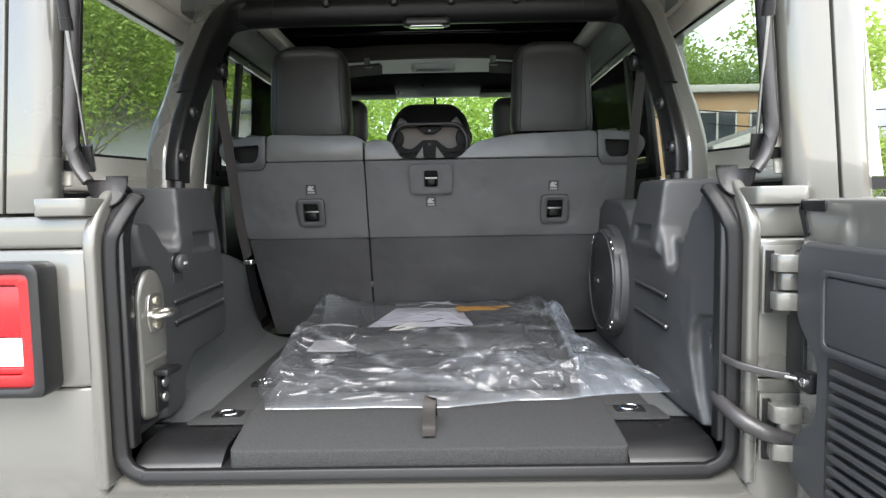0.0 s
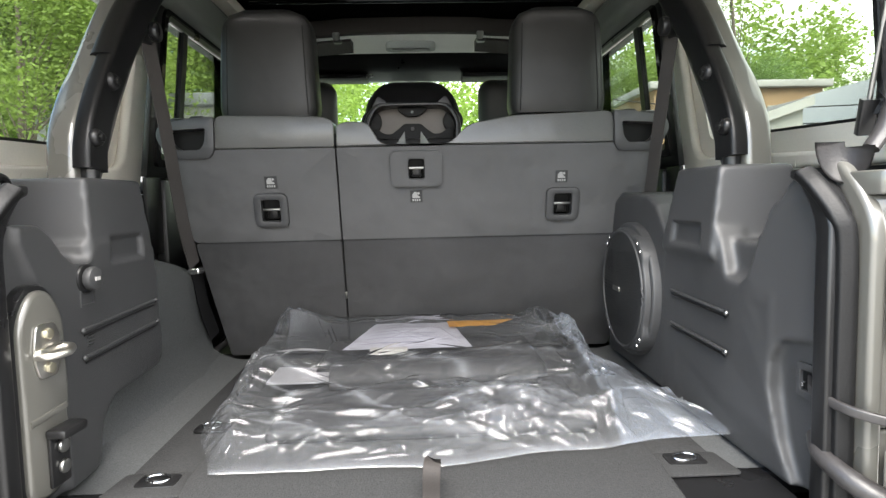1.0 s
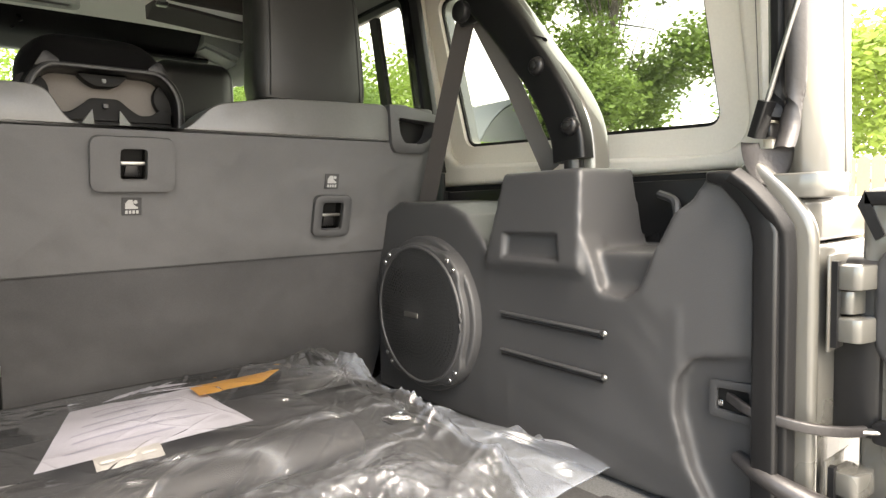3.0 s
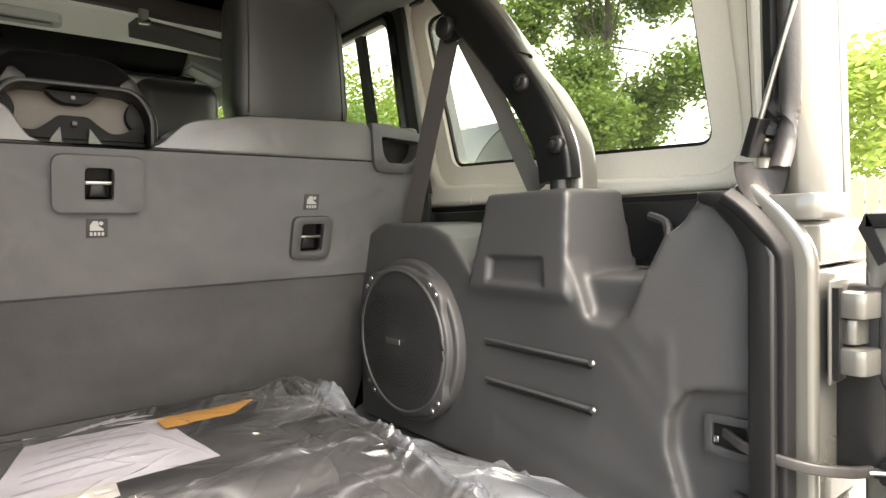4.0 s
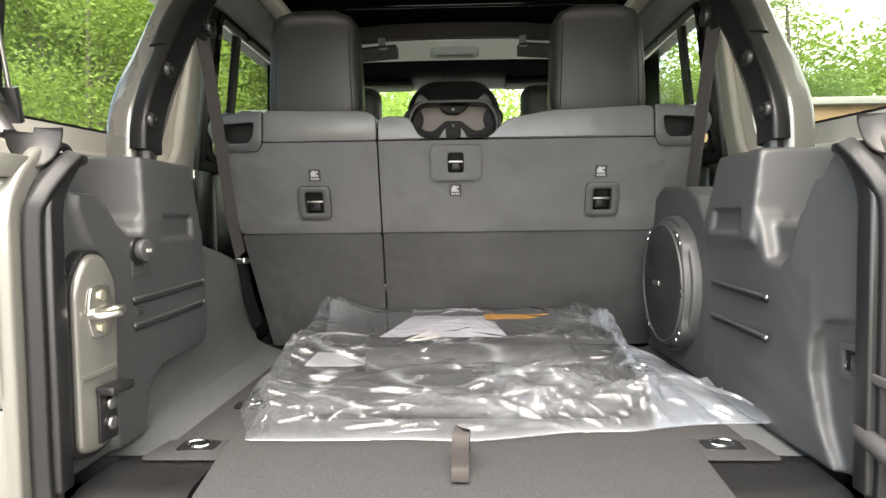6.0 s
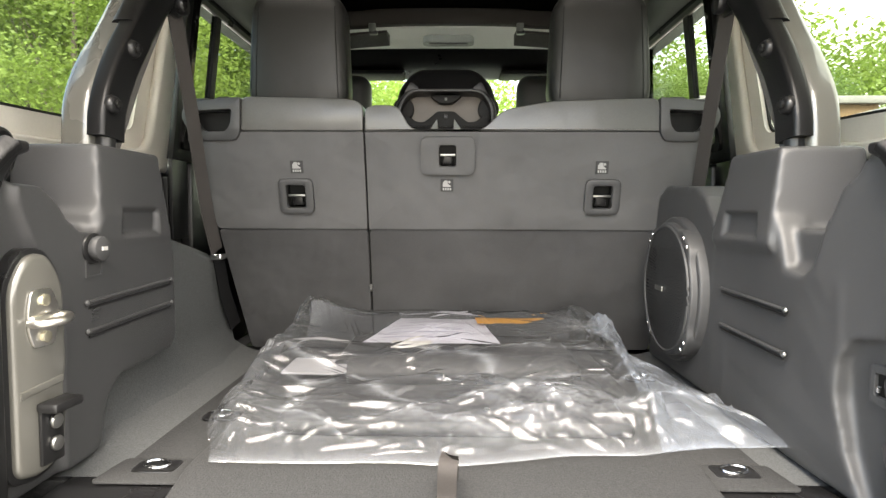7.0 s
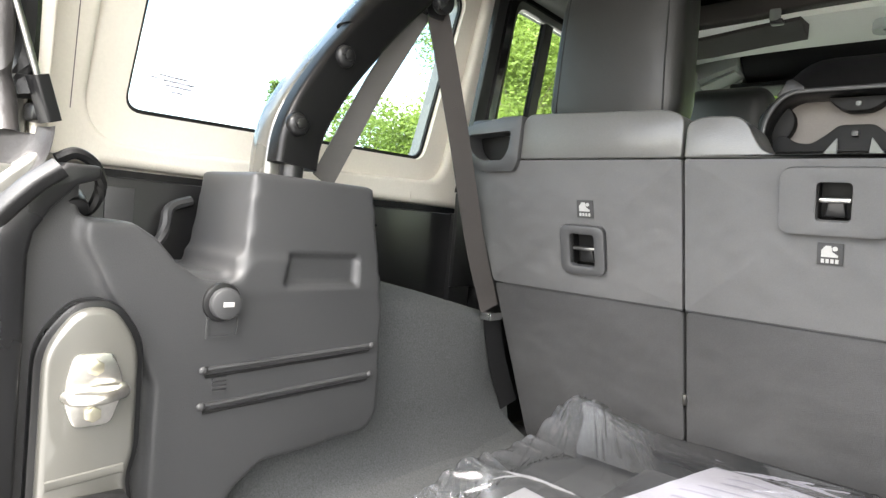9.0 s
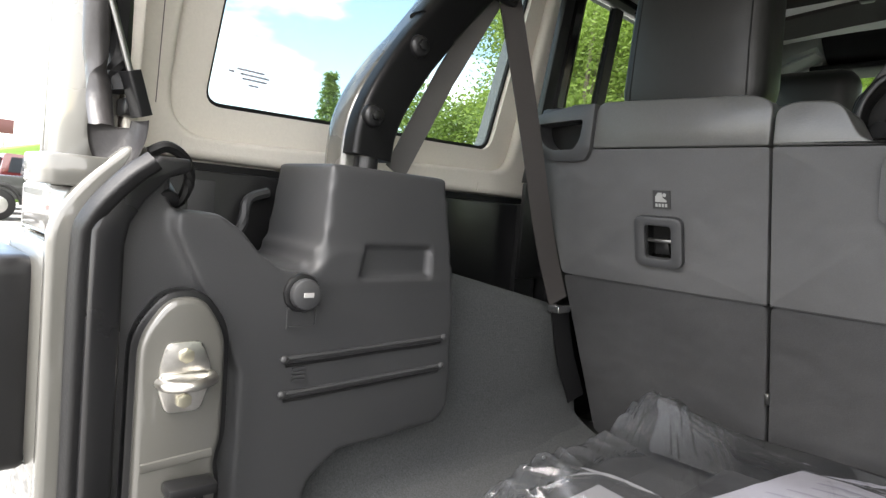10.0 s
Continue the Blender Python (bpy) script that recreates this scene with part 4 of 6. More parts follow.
def seat_section(name, x0, x1, top, label, latches):
    s = -1 if abs(x0) > abs(x1) else 1
    inner, seat = (x1 if s < 0 else x0), thing(name, ((x0 + x1) / 2, 2.1, 0.86), label, "rear seat", "rear seats")

    def quad(z0, z1, pad=0.0):
        return [(inner + s * pad, z0), (s * (edge_x(z0) - pad), z0), (s * (edge_x(z1) - pad), z1), (inner + s * pad, z1)]
    part("lower_panel", on_seat(prism(nb(), rounded(quad(0.862, 1.210), 0.012, 3), "y", 0.004, 0.10, 0.008, 3)), SEATBACK_LOW, seat, "dark carpet lower panel")
    holes = [[(cx - w, cz - h), (cx + w, cz - h), (cx + w, cz + h), (cx - w, cz + h)] for cx, cz, w, h in latches]
    part("upper_panel", on_seat(ring_plate(nb(), rounded(quad(1.212, 1.462), [0.004, 0.012, 0.02, 0.004], 3), holes[0], "y", 0.0, 0.03, 0.004, *holes[1:])), SEATBACK, seat, "grey fabric upper panel")
    part("upper_core", on_seat(prism(nb(), quad(1.214, 1.460, 0.004), "y", 0.034, 0.10)), BLACK_LINER, seat)
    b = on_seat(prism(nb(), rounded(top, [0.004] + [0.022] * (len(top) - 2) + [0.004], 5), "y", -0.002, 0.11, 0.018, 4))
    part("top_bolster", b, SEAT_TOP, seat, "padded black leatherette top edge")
    b = on_seat(box(nb(), (min(inner, s * 0.60), 0.0005, 1.2095), (max(inner, s * 0.60), 0.006, 1.2125), 0.0005))
    part("fold_seam", b, SEATBACK_LOW, seat)
    seat_handle(seat, s)
    b = nb()
    box(b, (min(inner, s * 0.60), 2.20, 0.86), (max(inner, s * 0.60), 2.70, 1.22), 0.05, 4)
    part("cushion", b, LEATHER, seat)
    head_rest(seat, -0.414 if s < 0 else 0.409)
    return seat


left = seat_section("rear_seat_narrow", -0.70, -0.2195, [(-0.2195, 1.464), (-0.2195, 1.532), (-0.25, 1.545), (-0.532, 1.552), (-0.532, 1.464)], "narrow folding rear seat in black leatherette and grey fabric", [(-0.403, 1.302, 0.033, 0.040)])
right = seat_section("rear_seat_wide", -0.2145, 0.70, [(-0.2145, 1.464), (-0.2145, 1.520), (-0.19, 1.530), (-0.130, 1.528), (-0.098, 1.468), (0.085, 1.466), (0.140, 1.518), (0.26, 1.540), (0.532, 1.548), (0.532, 1.464)], "wide folding rear seat in black leatherette and grey fabric", [(0.402, 1.302, 0.033, 0.040), (-0.005, 1.407, 0.028, 0.035)])
part("split_edge", on_seat(box(nb(), (-0.2192, 0.012, 0.87), (-0.2148, 0.06, 1.50))), BLACK_LINER, right)
part("split_hinge_clip", on_seat(box(nb(), (-0.2205, -0.001, 1.035), (-0.2135, 0.01, 1.055), 0.001)), STEEL, right)
for seat, x in ((left, -0.403), (right, 0.402)):
    bezel(seat, x, 2.0055, 1.299, 0.046, 0.0475, 0.025, 0.031, False)
    anchor_label(seat, x + (0.006 if x < 0 else -0.006), 1.9845, 1.374)
bezel(right, -0.003, 1.973, 1.403, 0.069, 0.049, 0.022, 0.0285, True)
anchor_label(right, -0.005, 1.998, 1.328)

# middle head rest: a hollow shell seen from behind
mid = part("middle_head_rest", ring_plate(nb(), rounded([(-0.152, 1.43), (0.130, 1.43), (0.132, 1.555), (0.098, 1.603), (-0.120, 1.603), (-0.154, 1.555)], [0.02, 0.02, 0.03, 0.03, 0.03, 0.03], 4), rounded([(-0.136, 1.445), (0.114, 1.445), (0.116, 1.549), (0.086, 1.592), (-0.108, 1.592), (-0.138, 1.549)], [0.02, 0.02, 0.03, 0.02, 0.02, 0.03], 4), "y", 2.115, 2.20, 0.008), SATIN_BLACK, right, "hollow black head rest shell")
part("shell_board", box(nb(), (-0.14, 2.185, 1.445), (0.118, 2.195, 1.594)), CARD, mid, "tan-grey board inside the shell")
b = nb()
rows = []
for k in range(9):
    u = k / 8
    w, zt = 0.139 + 0.006 * math.sin(u * 3), 1.607 + 0.078 * math.sin(u * 1.6)
    pts = rounded([(-0.011 - w, 1.50), (-0.011 - w, 1.565 + 0.068 * u), (-0.011 - w + 0.050, zt), (-0.011 + w - 0.050, zt), (-0.011 + w, 1.565 + 0.068 * u), (-0.011 + w, 1.50)], [0, 0.03, 0.04, 0.04, 0.03, 0], 4)
    rows.append([(x, 2.145 + 0.115 * u, z) for x, z in pts])
add_faces(b, rows, closed=True, caps=False)
b.faces.new([v for v in b.verts][-len(rows[0]):])
bmesh.ops.recalc_face_normals(b, faces=b.faces[:])
part("shell_hood", b, SATIN_BLACK, mid)
# a paler ring puts the rim's highlight into the colour
edge = rounded([(-0.138, 1.44), (0.116, 1.44), (0.120, 1.551), (0.090, 1.596), (-0.112, 1.596), (-0.142, 1.551)], [0.02, 0.02, 0.03, 0.025, 0.025, 0.03], 4)
part("rim_highlight", tube(nb(), [(x, 2.1135, z) for x, z in edge + edge[:1]], 0.0034, 8, (0, 1, 0)), PLASTIC, mid, "paler ring laid on as the highlight of the shell's rim")
for sx in (-1, 1):
    horn = [(-0.011 + sx * 0.118, 1.590), (-0.011 + sx * 0.101, 1.619), (-0.011 + sx * 0.094, 1.620), (-0.011 + sx * 0.076, 1.606), (-0.011 + sx * 0.076, 1.598)]
    part("hood_horn", prism(nb(), rounded(horn, 0.006, 3), "y", 2.120, 2.165, 0.004), SATIN_BLACK, mid)
    lobe = [(-0.011 + sx * (0.122 + 0.030 * math.cos(q)), 1.553 + 0.034 * math.sin(q)) for q in [2 * math.pi * i / 20 for i in range(20)]]
    part("side_web", prism(nb(), lobe, "y", 2.160, 2.184, 0.004), BLACK_LINER, mid)
    part("pale_leg", prism(nb(), [(-0.011 + sx * 0.020, 1.470), (-0.011 + sx * 0.060, 1.470), (-0.011 + sx * 0.024, 1.522)], "y", 2.140, 2.150, 0.002), LINER, mid)
arch = [(-0.136, 1.447), (-0.134, 1.522), (-0.118, 1.532), (-0.096, 1.516), (-0.074, 1.514), (-0.052, 1.530), (-0.036, 1.545), (0.014, 1.545), (0.030, 1.530), (0.052, 1.514), (0.074, 1.516), (0.096, 1.532), (0.112, 1.522), (0.114, 1.447)]
part("latch_bridge", prism(nb(), rounded(arch, 0.008, 3), "y", 2.152, 2.182, 0.004), BLACK_LINER, mid)
part("latch_button", box(nb(), (-0.016, 2.142, 1.524), (-0.006, 2.154, 1.534), 0.002), PLASTIC, mid)
part("top_clip", prism(nb(), rounded([(-0.056, 1.590), (-0.040, 1.575), (-0.026, 1.568), (0.004, 1.568), (0.018, 1.575), (0.034, 1.590)], 0.004, 3), "y", 2.15, 2.184, 0.004), BLACK_LINER, mid)
part("clip_button", box(nb(), (-0.015, 2.144, 1.574), (-0.007, 2.152, 1.582), 0.002), LINER, mid)
for sx in (-1, 1):
    part("post", tube(nb(), [(-0.011 + sx * 0.018, 2.155, 1.42), (-0.011 + sx * 0.012, 2.160, 1.49)], 0.006, 8), STEEL, mid)

# front seats
for x0 in (-0.47, 0.405):
    f = thing("front_seat", (x0, 2.9, 0.8), "black leatherette front seat with a head rest", "front seat", "front seats")
    part("backrest", box(nb(), (x0 - 0.24, 2.86, 0.80), (x0 + 0.24, 3.02, 1.56), 0.07, 4), FRONT_LEATHER, f)
    part("shoulder", box(nb(), (x0 - 0.16, 2.87, 1.50), (x0 + 0.16, 3.01, 1.63), 0.05, 4), FRONT_LEATHER, f)
    part("head_rest", box(nb(), (x0 - 0.135, 2.92, 1.60), (x0 + 0.135, 3.04, 1.825), 0.055, 5), FRONT_LEATHER, f)
    part("cushion", box(nb(), (x0 - 0.25, 3.0, 0.80), (x0 + 0.25, 3.45, 1.05), 0.06, 3), FRONT_LEATHER, f)

# ---- roll bar, belts, struts ----
bar = thing("roll_bar", (0, 1.6, 1.37), "grey roll bar with black padded covers and bolts", "roll bar", kind="structure")
for s, _ in SIDES:
    line = [(1.487, 1.30), (1.487, 1.40), (1.500, 1.46), (1.540, 1.525), (1.584, 1.577), (1.671, 1.690), (1.75, 1.785), (1.82, 1.865), (1.87, 1.905)]
    b = nb()
    sweep(b, smooth_path([(s * 0.652, y, z) for y, z in line], 6), rounded([(-0.033, -0.027), (0.033, -0.027), (0.033, 0.027), (-0.033, 0.027)], 0.014, 4), (1, 0, 0))
    part("side_hoop", b, PAINT, bar, "grey painted steel hoop")
    low = [(1.490, 1.388), (1.495, 1.43), (1.514, 1.478), (1.556, 1.545), (1.606, 1.608)]
    b = nb()
    sweep(b, smooth_path([(s * 0.615, y, z) for y, z in low], 6), rounded([(-0.036, -0.018), (0.036, -0.018), (0.036, 0.018), (-0.036, 0.018)], 0.010, 4), (1, 0, 0))
    cover = part("lower_cover", b, SATIN_BLACK, bar, "black plastic bolted cover")
    part("cover_neck", tube(nb(), [(s * 0.616, 1.489, 1.365), (s * 0.616, 1.490, 1.395)], 0.018, 14, (1, 0, 0)), SMOOTH_BLACK, bar)
    for y, z in ((1.481, 1.447), (1.557, 1.564)):
        part("bolt_boss", disc(nb(), (s * 0.600, y, z), (-s, -0.15, 0), 0.019, 0.014, 18, 0.004, r2=0.014), SMOOTH_BLACK, cover)
        part("bolt", disc(nb(), (s * 0.5865, y - 0.002, z), (-s, -0.15, 0), 0.008, 0.006, 6, 0.001), DARK_STEEL, cover)
    up = [(1.598, 1.600), (1.655, 1.668), (1.735, 1.757), (1.80, 1.835), (1.845, 1.885), (1.872, 1.905)]
    xs = [0.622, 0.622, 0.620, 0.612, 0.592, 0.55]
    b = nb()
    line = smooth_path([(s * x, y, z) for x, (y, z) in zip(xs, up)], 6)
    secs = [rounded([(-w, -0.025), (w, -0.025), (w, 0.025), (-w, 0.025)], 0.016, 4) for w in [0.0375 + 0.006 * min(1, k / 14) for k in range(len(line))]]
    sweep(b, line, secs, (1, 0, 0))
    part("upper_cover", b, SATIN_BLACK, bar, "black padded upper cover")
    part("cover_ring", tube(nb(), [(s * 0.47, 1.878, 1.912), (s * 0.46, 1.878, 1.912)], 0.048, 20), SATIN_BLACK, bar)
part("cross_tube", tube(nb(), [(x, 1.878, 1.912 - 0.006 * (abs(x) / 0.6) ** 4) for x in [-0.60 + 1.2 * i / 24 for i in range(25)]], 0.046, 20), SATIN_BLACK, bar, "black padded cross tube")
for x in (-0.300, -0.098, 0.070, 0.262):
    part("strap_lug", box(nb(), (x - 0.012, 1.815, 1.905), (x + 0.012, 1.85, 1.965), 0.010, 3), SMOOTH_BLACK, bar)
lamp = part("lamp_bezel", prism(nb(), rounded([(-0.075, 1.835), (0.067, 1.835), (0.067, 1.885), (-0.075, 1.885)], 0.02, 5), "z", 1.855, 1.875, 0.005), SMOOTH_BLACK, bar)
part("lamp_lens", prism(nb(), rounded([(-0.058, 1.845), (0.050, 1.845), (0.050, 1.875), (-0.058, 1.875)], 0.014, 5), "z", 1.8505, 1.8548, 0.002), CHROME, lamp)

for s, _ in SIDES:
    belt = thing("seat_belt", (s * 0.62, 1.75, 1.14), "brown-grey seat belt hanging from the roll bar", "seat belt", "seat belts")
    part("anchor_bolt", disc(nb(), (s * 0.598, 1.757, 1.712), (-s, 0, 0), 0.022, 0.02, 18, 0.005), SMOOTH_BLACK, belt)
    part("anchor_loop", prism(nb(), rounded([(1.735, 1.735), (1.785, 1.728), (1.790, 1.690), (1.725, 1.690)], 0.01, 3), "x", s * 0.608, s * 0.618, 0.003), SMOOTH_BLACK, belt)
    pts = [(s * 0.614, 1.775, 1.70), (s * 0.622, 1.870, 1.50), (s * 0.632, 1.97, 1.28), (s * 0.632, 2.037, 1.150)]
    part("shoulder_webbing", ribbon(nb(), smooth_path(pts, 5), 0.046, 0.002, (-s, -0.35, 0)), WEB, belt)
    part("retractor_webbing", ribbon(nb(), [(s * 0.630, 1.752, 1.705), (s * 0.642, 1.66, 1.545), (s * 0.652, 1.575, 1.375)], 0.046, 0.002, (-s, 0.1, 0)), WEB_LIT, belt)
    part("tongue", box(nb(), (s * 0.612, 2.015, 1.125), (s * 0.645, 2.062, 1.143), 0.005), CHROME, belt, "bright steel belt tongue")
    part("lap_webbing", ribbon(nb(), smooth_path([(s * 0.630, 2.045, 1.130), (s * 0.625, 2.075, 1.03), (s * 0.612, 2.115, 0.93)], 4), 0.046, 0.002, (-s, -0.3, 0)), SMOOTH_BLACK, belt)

for s, _ in SIDES:
    g = thing("gas_strut", (s * 0.65, 1.18, 1.40), "slim gas strut for the open rear glass", "gas strut", "gas struts")
    a, d = Vector((s * 0.654, 1.184, 1.413)), Vector((-s * 0.104, -0.350, 1.0)).normalized()
    part("rod", tube(nb(), [a + d * 0.03, a + d * 0.27], 0.0038, 10), STEEL, g)
    part("cylinder", tube(nb(), [a + d * 0.262, a + d * 0.60], 0.0100, 12), SMOOTH_BLACK, g)
    part("cylinder_collar", tube(nb(), [a + d * 0.250, a + d * 0.272], 0.0112, 12), SMOOTH_BLACK, g)
    b = nb()
    sweep(b, [a - d * 0.014, a + d * 0.038], rounded([(-0.011, -0.008), (0.011, -0.008), (0.011, 0.008), (-0.011, 0.008)], 0.003, 3))
    disc(b, a + Vector((s * 0.005, 0, 0)), (s, 0.25, 0), 0.010, 0.035, 12, 0.003)
    part("ball_socket", b, SMOOTH_BLACK, g)
    part("mount_bracket", box(nb(), (s * 0.664, 1.172, 1.399), (s * 0.698, 1.194, 1.421), 0.005), SMOOTH_BLACK, g)

# rubber corner guard where glass seal meets the tub
for s, _ in SIDES:
    c = thing("seal_corner_guard", (s * 0.59, 1.15, 1.34), "curled black rubber corner guard on the seal", "corner guard", "corner guards")
    b = nb()
    rows = []
    for k in range(12):       # a smooth scoop of thick rubber, hollow towards the rear
        r = max(0.02, k / 11)
        row = []
        for q in range(19):
            a = math.pi * q / 18
            along, deep = 0.036 * r * math.cos(a), 0.020 * (1 - r * r) - 0.004
            row.append((s * (0.600 - 0.79 * along + 0.61 * deep), 1.150 + 0.61 * along + 0.79 * deep, 1.384 - 0.056 * r * math.sin(a) + 0.004 * math.cos(a)))
        rows.append(row)
    add_faces(b, rows, closed=False)
    bmesh.ops.solidify(b, geom=b.faces[:], thickness=0.008)
    bmesh.ops.recalc_face_normals(b, faces=b.faces[:])
    part("curled_flap", b, GREY_RUBBER, c, sharp=70)
# loose cable loop at the driver's side corner
cable = lone("cable_loop", tube(nb(), smooth_path([(-0.592, 1.178, 1.355), (-0.590, 1.196, 1.364), (-0.592, 1.216, 1.354), (-0.598, 1.226, 1.330), (-0.606, 1.220, 1.306), (-0.614, 1.206, 1.298), (-0.620, 1.194, 1.306)], 6), 0.0065, 8), RUBBER, "loose loop of black cable over the trim corner", "cable")
plug = lone("cable_plug", disc(nb(), (-0.618, 1.200, 1.318), (0.5, 0, -0.3), 0.014, 0.03, 14, 0.003), SMOOTH_BLACK, "black plug at the end of a cable", "plug")

# ---- latch plate on the driver's side jamb ----
lp = thing("latch_pillar_plate", (-0.575, 1.22, 0.90), "grey painted latch plate with a steel striker", "latch plate")


def on_plate(bm):
    """Local x runs forward along the plate, y is up, z stands out of it."""
    u, n = Vector((0.10, 0.98, 0)).normalized(), Vector((0.98, -0.10, 0)).normalized()
    o = Vector((-0.5725, 1.218, 1.052))
    for v in bm.verts:
        v.co = o + u * v.co.x + Vector((0, 0, v.co.y)) + n * v.co.z
    return bm


shape = rounded([(-0.048, -0.155), (-0.048, 0.105), (-0.018, 0.147), (0.018, 0.147), (0.046, 0.105), (0.048, -0.02), (0.040, -0.050), (0.046, -0.08), (0.040, -0.145), (0.0, -0.165)], [0.02, 0.04, 0.03, 0.03, 0.04, 0.02, 0.02, 0.02, 0.03, 0.03], 5)
part("painted_plate", on_plate(prism(nb(), shape, "z", -0.02, 0.016, 0.008, 3)), PAINT, lp)
rim = [(x * 1.16, y * 1.05) for x, y in shape]
part("rubber_surround", on_plate(prism(nb(), rim, "z", -0.02, 0.007, 0.004, 2)), SMOOTH_BLACK, lp)
base = rounded([(-0.020, 0.098), (0.018, 0.098), (0.028, 0.068), (0.029, 0.052), (0.018, 0.018), (-0.018, 0.018), (-0.027, 0.044), (-0.027, 0.068)], 0.008, 3)
st = part("striker_base", on_plate(prism(nb(), base, "z", 0.0165, 0.021, 0.0015)), ZINC, lp, "bright zinc striker plate")
part("striker_bar", on_plate(tube(nb(), smooth_path([(-0.026, 0.054, 0.020), (-0.022, 0.054, 0.040), (0.0, 0.056, 0.052), (0.024, 0.058, 0.040), (0.028, 0.058, 0.020)], 6), 0.006, 10)), ZINC, st)
part("striker_web", on_plate(box(nb(), (-0.026, 0.048, 0.020), (0.028, 0.064, 0.028), 0.004)), ZINC, st)
for yy in (0.083, 0.032):
    part("bolt_head", on_plate(disc(nb(), (0.0, yy, 0.0205), (0, 0, 1), 0.0088, 0.006, 6, 0.001)), YELLOW_BOLT, st)
gd = part("bump_guide", on_plate(box(nb(), (-0.012, -0.150, 0.015), (0.030, -0.065, 0.022), 0.003)), SMOOTH_BLACK, lp, "black guide with two rivets")
part("guide_lip", on_plate(box(nb(), (-0.018, -0.072, 0.018), (0.036, -0.058, 0.050), 0.004)), SMOOTH_BLACK, gd)
for yy in (-0.090, -0.122):
    part("rivet", on_plate(disc(nb(), (0.010, yy, 0.022), (0, 0, 1), 0.011, 0.008, 14, 0.003)), STEEL, gd)
part("plate_crease", on_plate(tube(nb(), [(-0.040, -0.042, 0.0155), (0.036, -0.036, 0.0155)], 0.006, 8, flat=0.5)), PAINT, lp)

# screw cap, moulded panel mark and small grille on the driver's side trim
cap = thing("power_socket_cap", (-0.577, 1.372, 1.197), "round black power socket cap with a white mark", "socket cap")
part("collar", disc(nb(), (-0.583, 1.372, 1.197), (1, -0.12, 0), 0.026, 0.014, 24, 0.004), SMOOTH_BLACK, cap)
lid = part("cap_lid", disc(nb(), (-0.569, 1.370, 1.197), (1, -0.12, 0), 0.0205, 0.016, 24, 0.005), PLASTIC, cap)
part("cap_mark", box(nb(), (-0.5535, 1.362, 1.194), (-0.5515, 1.376, 1.200)), WHITE_MARK, lid)
b = ring_plate(nb(), [(1.352, 1.150), (1.398, 1.150), (1.398, 1.178), (1.352, 1.178)][::-1], [(1.355, 1.153), (1.395, 1.153), (1.395, 1.175), (1.355, 1.175)][::-1], "x", -0.577, -0.5735)
lone("trim_tab", b, PLASTIC, "small square outline moulded into the trim", "trim mark", kind="structure")
b = nb()
for k in range(4):
    box(b, (-0.577, 1.366, 1.078 + k * 0.0055), (-0.5735, 1.386, 1.081 + k * 0.0055))
lone("trim_grille_mark", b, PLASTIC, "tiny moulded bars between the trim ribs", "trim mark", kind="structure")

# ---- subwoofer on the passenger side ----
sub = thing("subwoofer", (0.62, 1.85, 0.86), "round black subwoofer set in the moulded side trim", "loudspeaker")
C = Vector((0.0, 1.846, 1.079))
ringpts = []
for i in range(128):
    a = 2 * math.pi * i / 128
    r = 0.157 + 0.015 / (1 + math.exp(-(math.cos(4 * (a - math.pi / 4)) - 0.55) * 8))
    ringpts.append((C.y + r * math.cos(a), C.z + r * math.sin(a)))
b = prism(nb(), ringpts, "x", 0.518, 0.590, 0.006, 3, 50)
ring = part("basket_ring", b, PLASTIC, sub)
b = prism(nb(), [(C.y + 0.170 * math.cos(2 * math.pi * i / 96), C.z + 0.170 * math.sin(2 * math.pi * i / 96)) for i in range(96)], "x", 0.533, 0.60, 0.006, 3)
part("mounting_collar", b, PLASTIC, sub)
GRILLE = material("perforated_grille", (0.030, 0.031, 0.032), 0.42, 0.3, 300, 0.15, 8, 0.9, 420)
b = nb()
rows = []
for k in range(9):
    r = 0.146 * k / 8
    rows.append([(0.5165 - 0.010 * (1 - (k / 8) ** 2), C.y + max(r, 0.001) * math.cos(2 * math.pi * i / 40), C.z + max(r, 0.001) * math.sin(2 * math.pi * i / 40)) for i in range(40)])
add_faces(b, rows, caps=False)
b.faces.new([v for v in b.verts][:40])
bmesh.ops.recalc_face_normals(b, faces=b.faces[:])
gr = part("grille", b, GRILLE, sub, "finely perforated black grille")
pb = nb()
for k in range(5, 16):
    r = 0.0085 * k
    m = int(2 * math.pi * r / 0.0085)
    for i in range(m):
        a = 2 * math.pi * i / m
        if abs(math.sin(a) * r) > 0.10:
            continue
        disc(pb, (0.5158 - 0.010 * (1 - (r / 0.146) ** 2) - 0.0006, C.y + r * math.cos(a), C.z + r * math.sin(a)), (-1, 0, 0), 0.0022, 0.0005, 5)
perf = part("perforation", pb, SMOOTH_BLACK, gr)
perf["kind"] = "stuff"
part("maker_badge", box(nb(), (0.5035, C.y - 0.018, C.z - 0.006), (0.5065, C.y + 0.032, C.z + 0.006), 0.001), STEEL, gr, "small plain metal badge")
part("grille_border", tube(nb(), [(0.517, C.y + 0.147 * math.cos(2 * math.pi * i / 48), C.z + 0.147 * math.sin(2 * math.pi * i / 48)) for i in range(49)], 0.004, 8), PLASTIC, sub)
for a in (45, 135, 225, 315):
    for da in (-4, 5):
        q = radians(a + da)
        part("screw", disc(nb(), (0.521, C.y + 0.163 * math.cos(q), C.z + 0.163 * math.sin(q)), (-1, 0, 0), 0.0062, 0.005, 10, 0.0015), CHROME, ring)

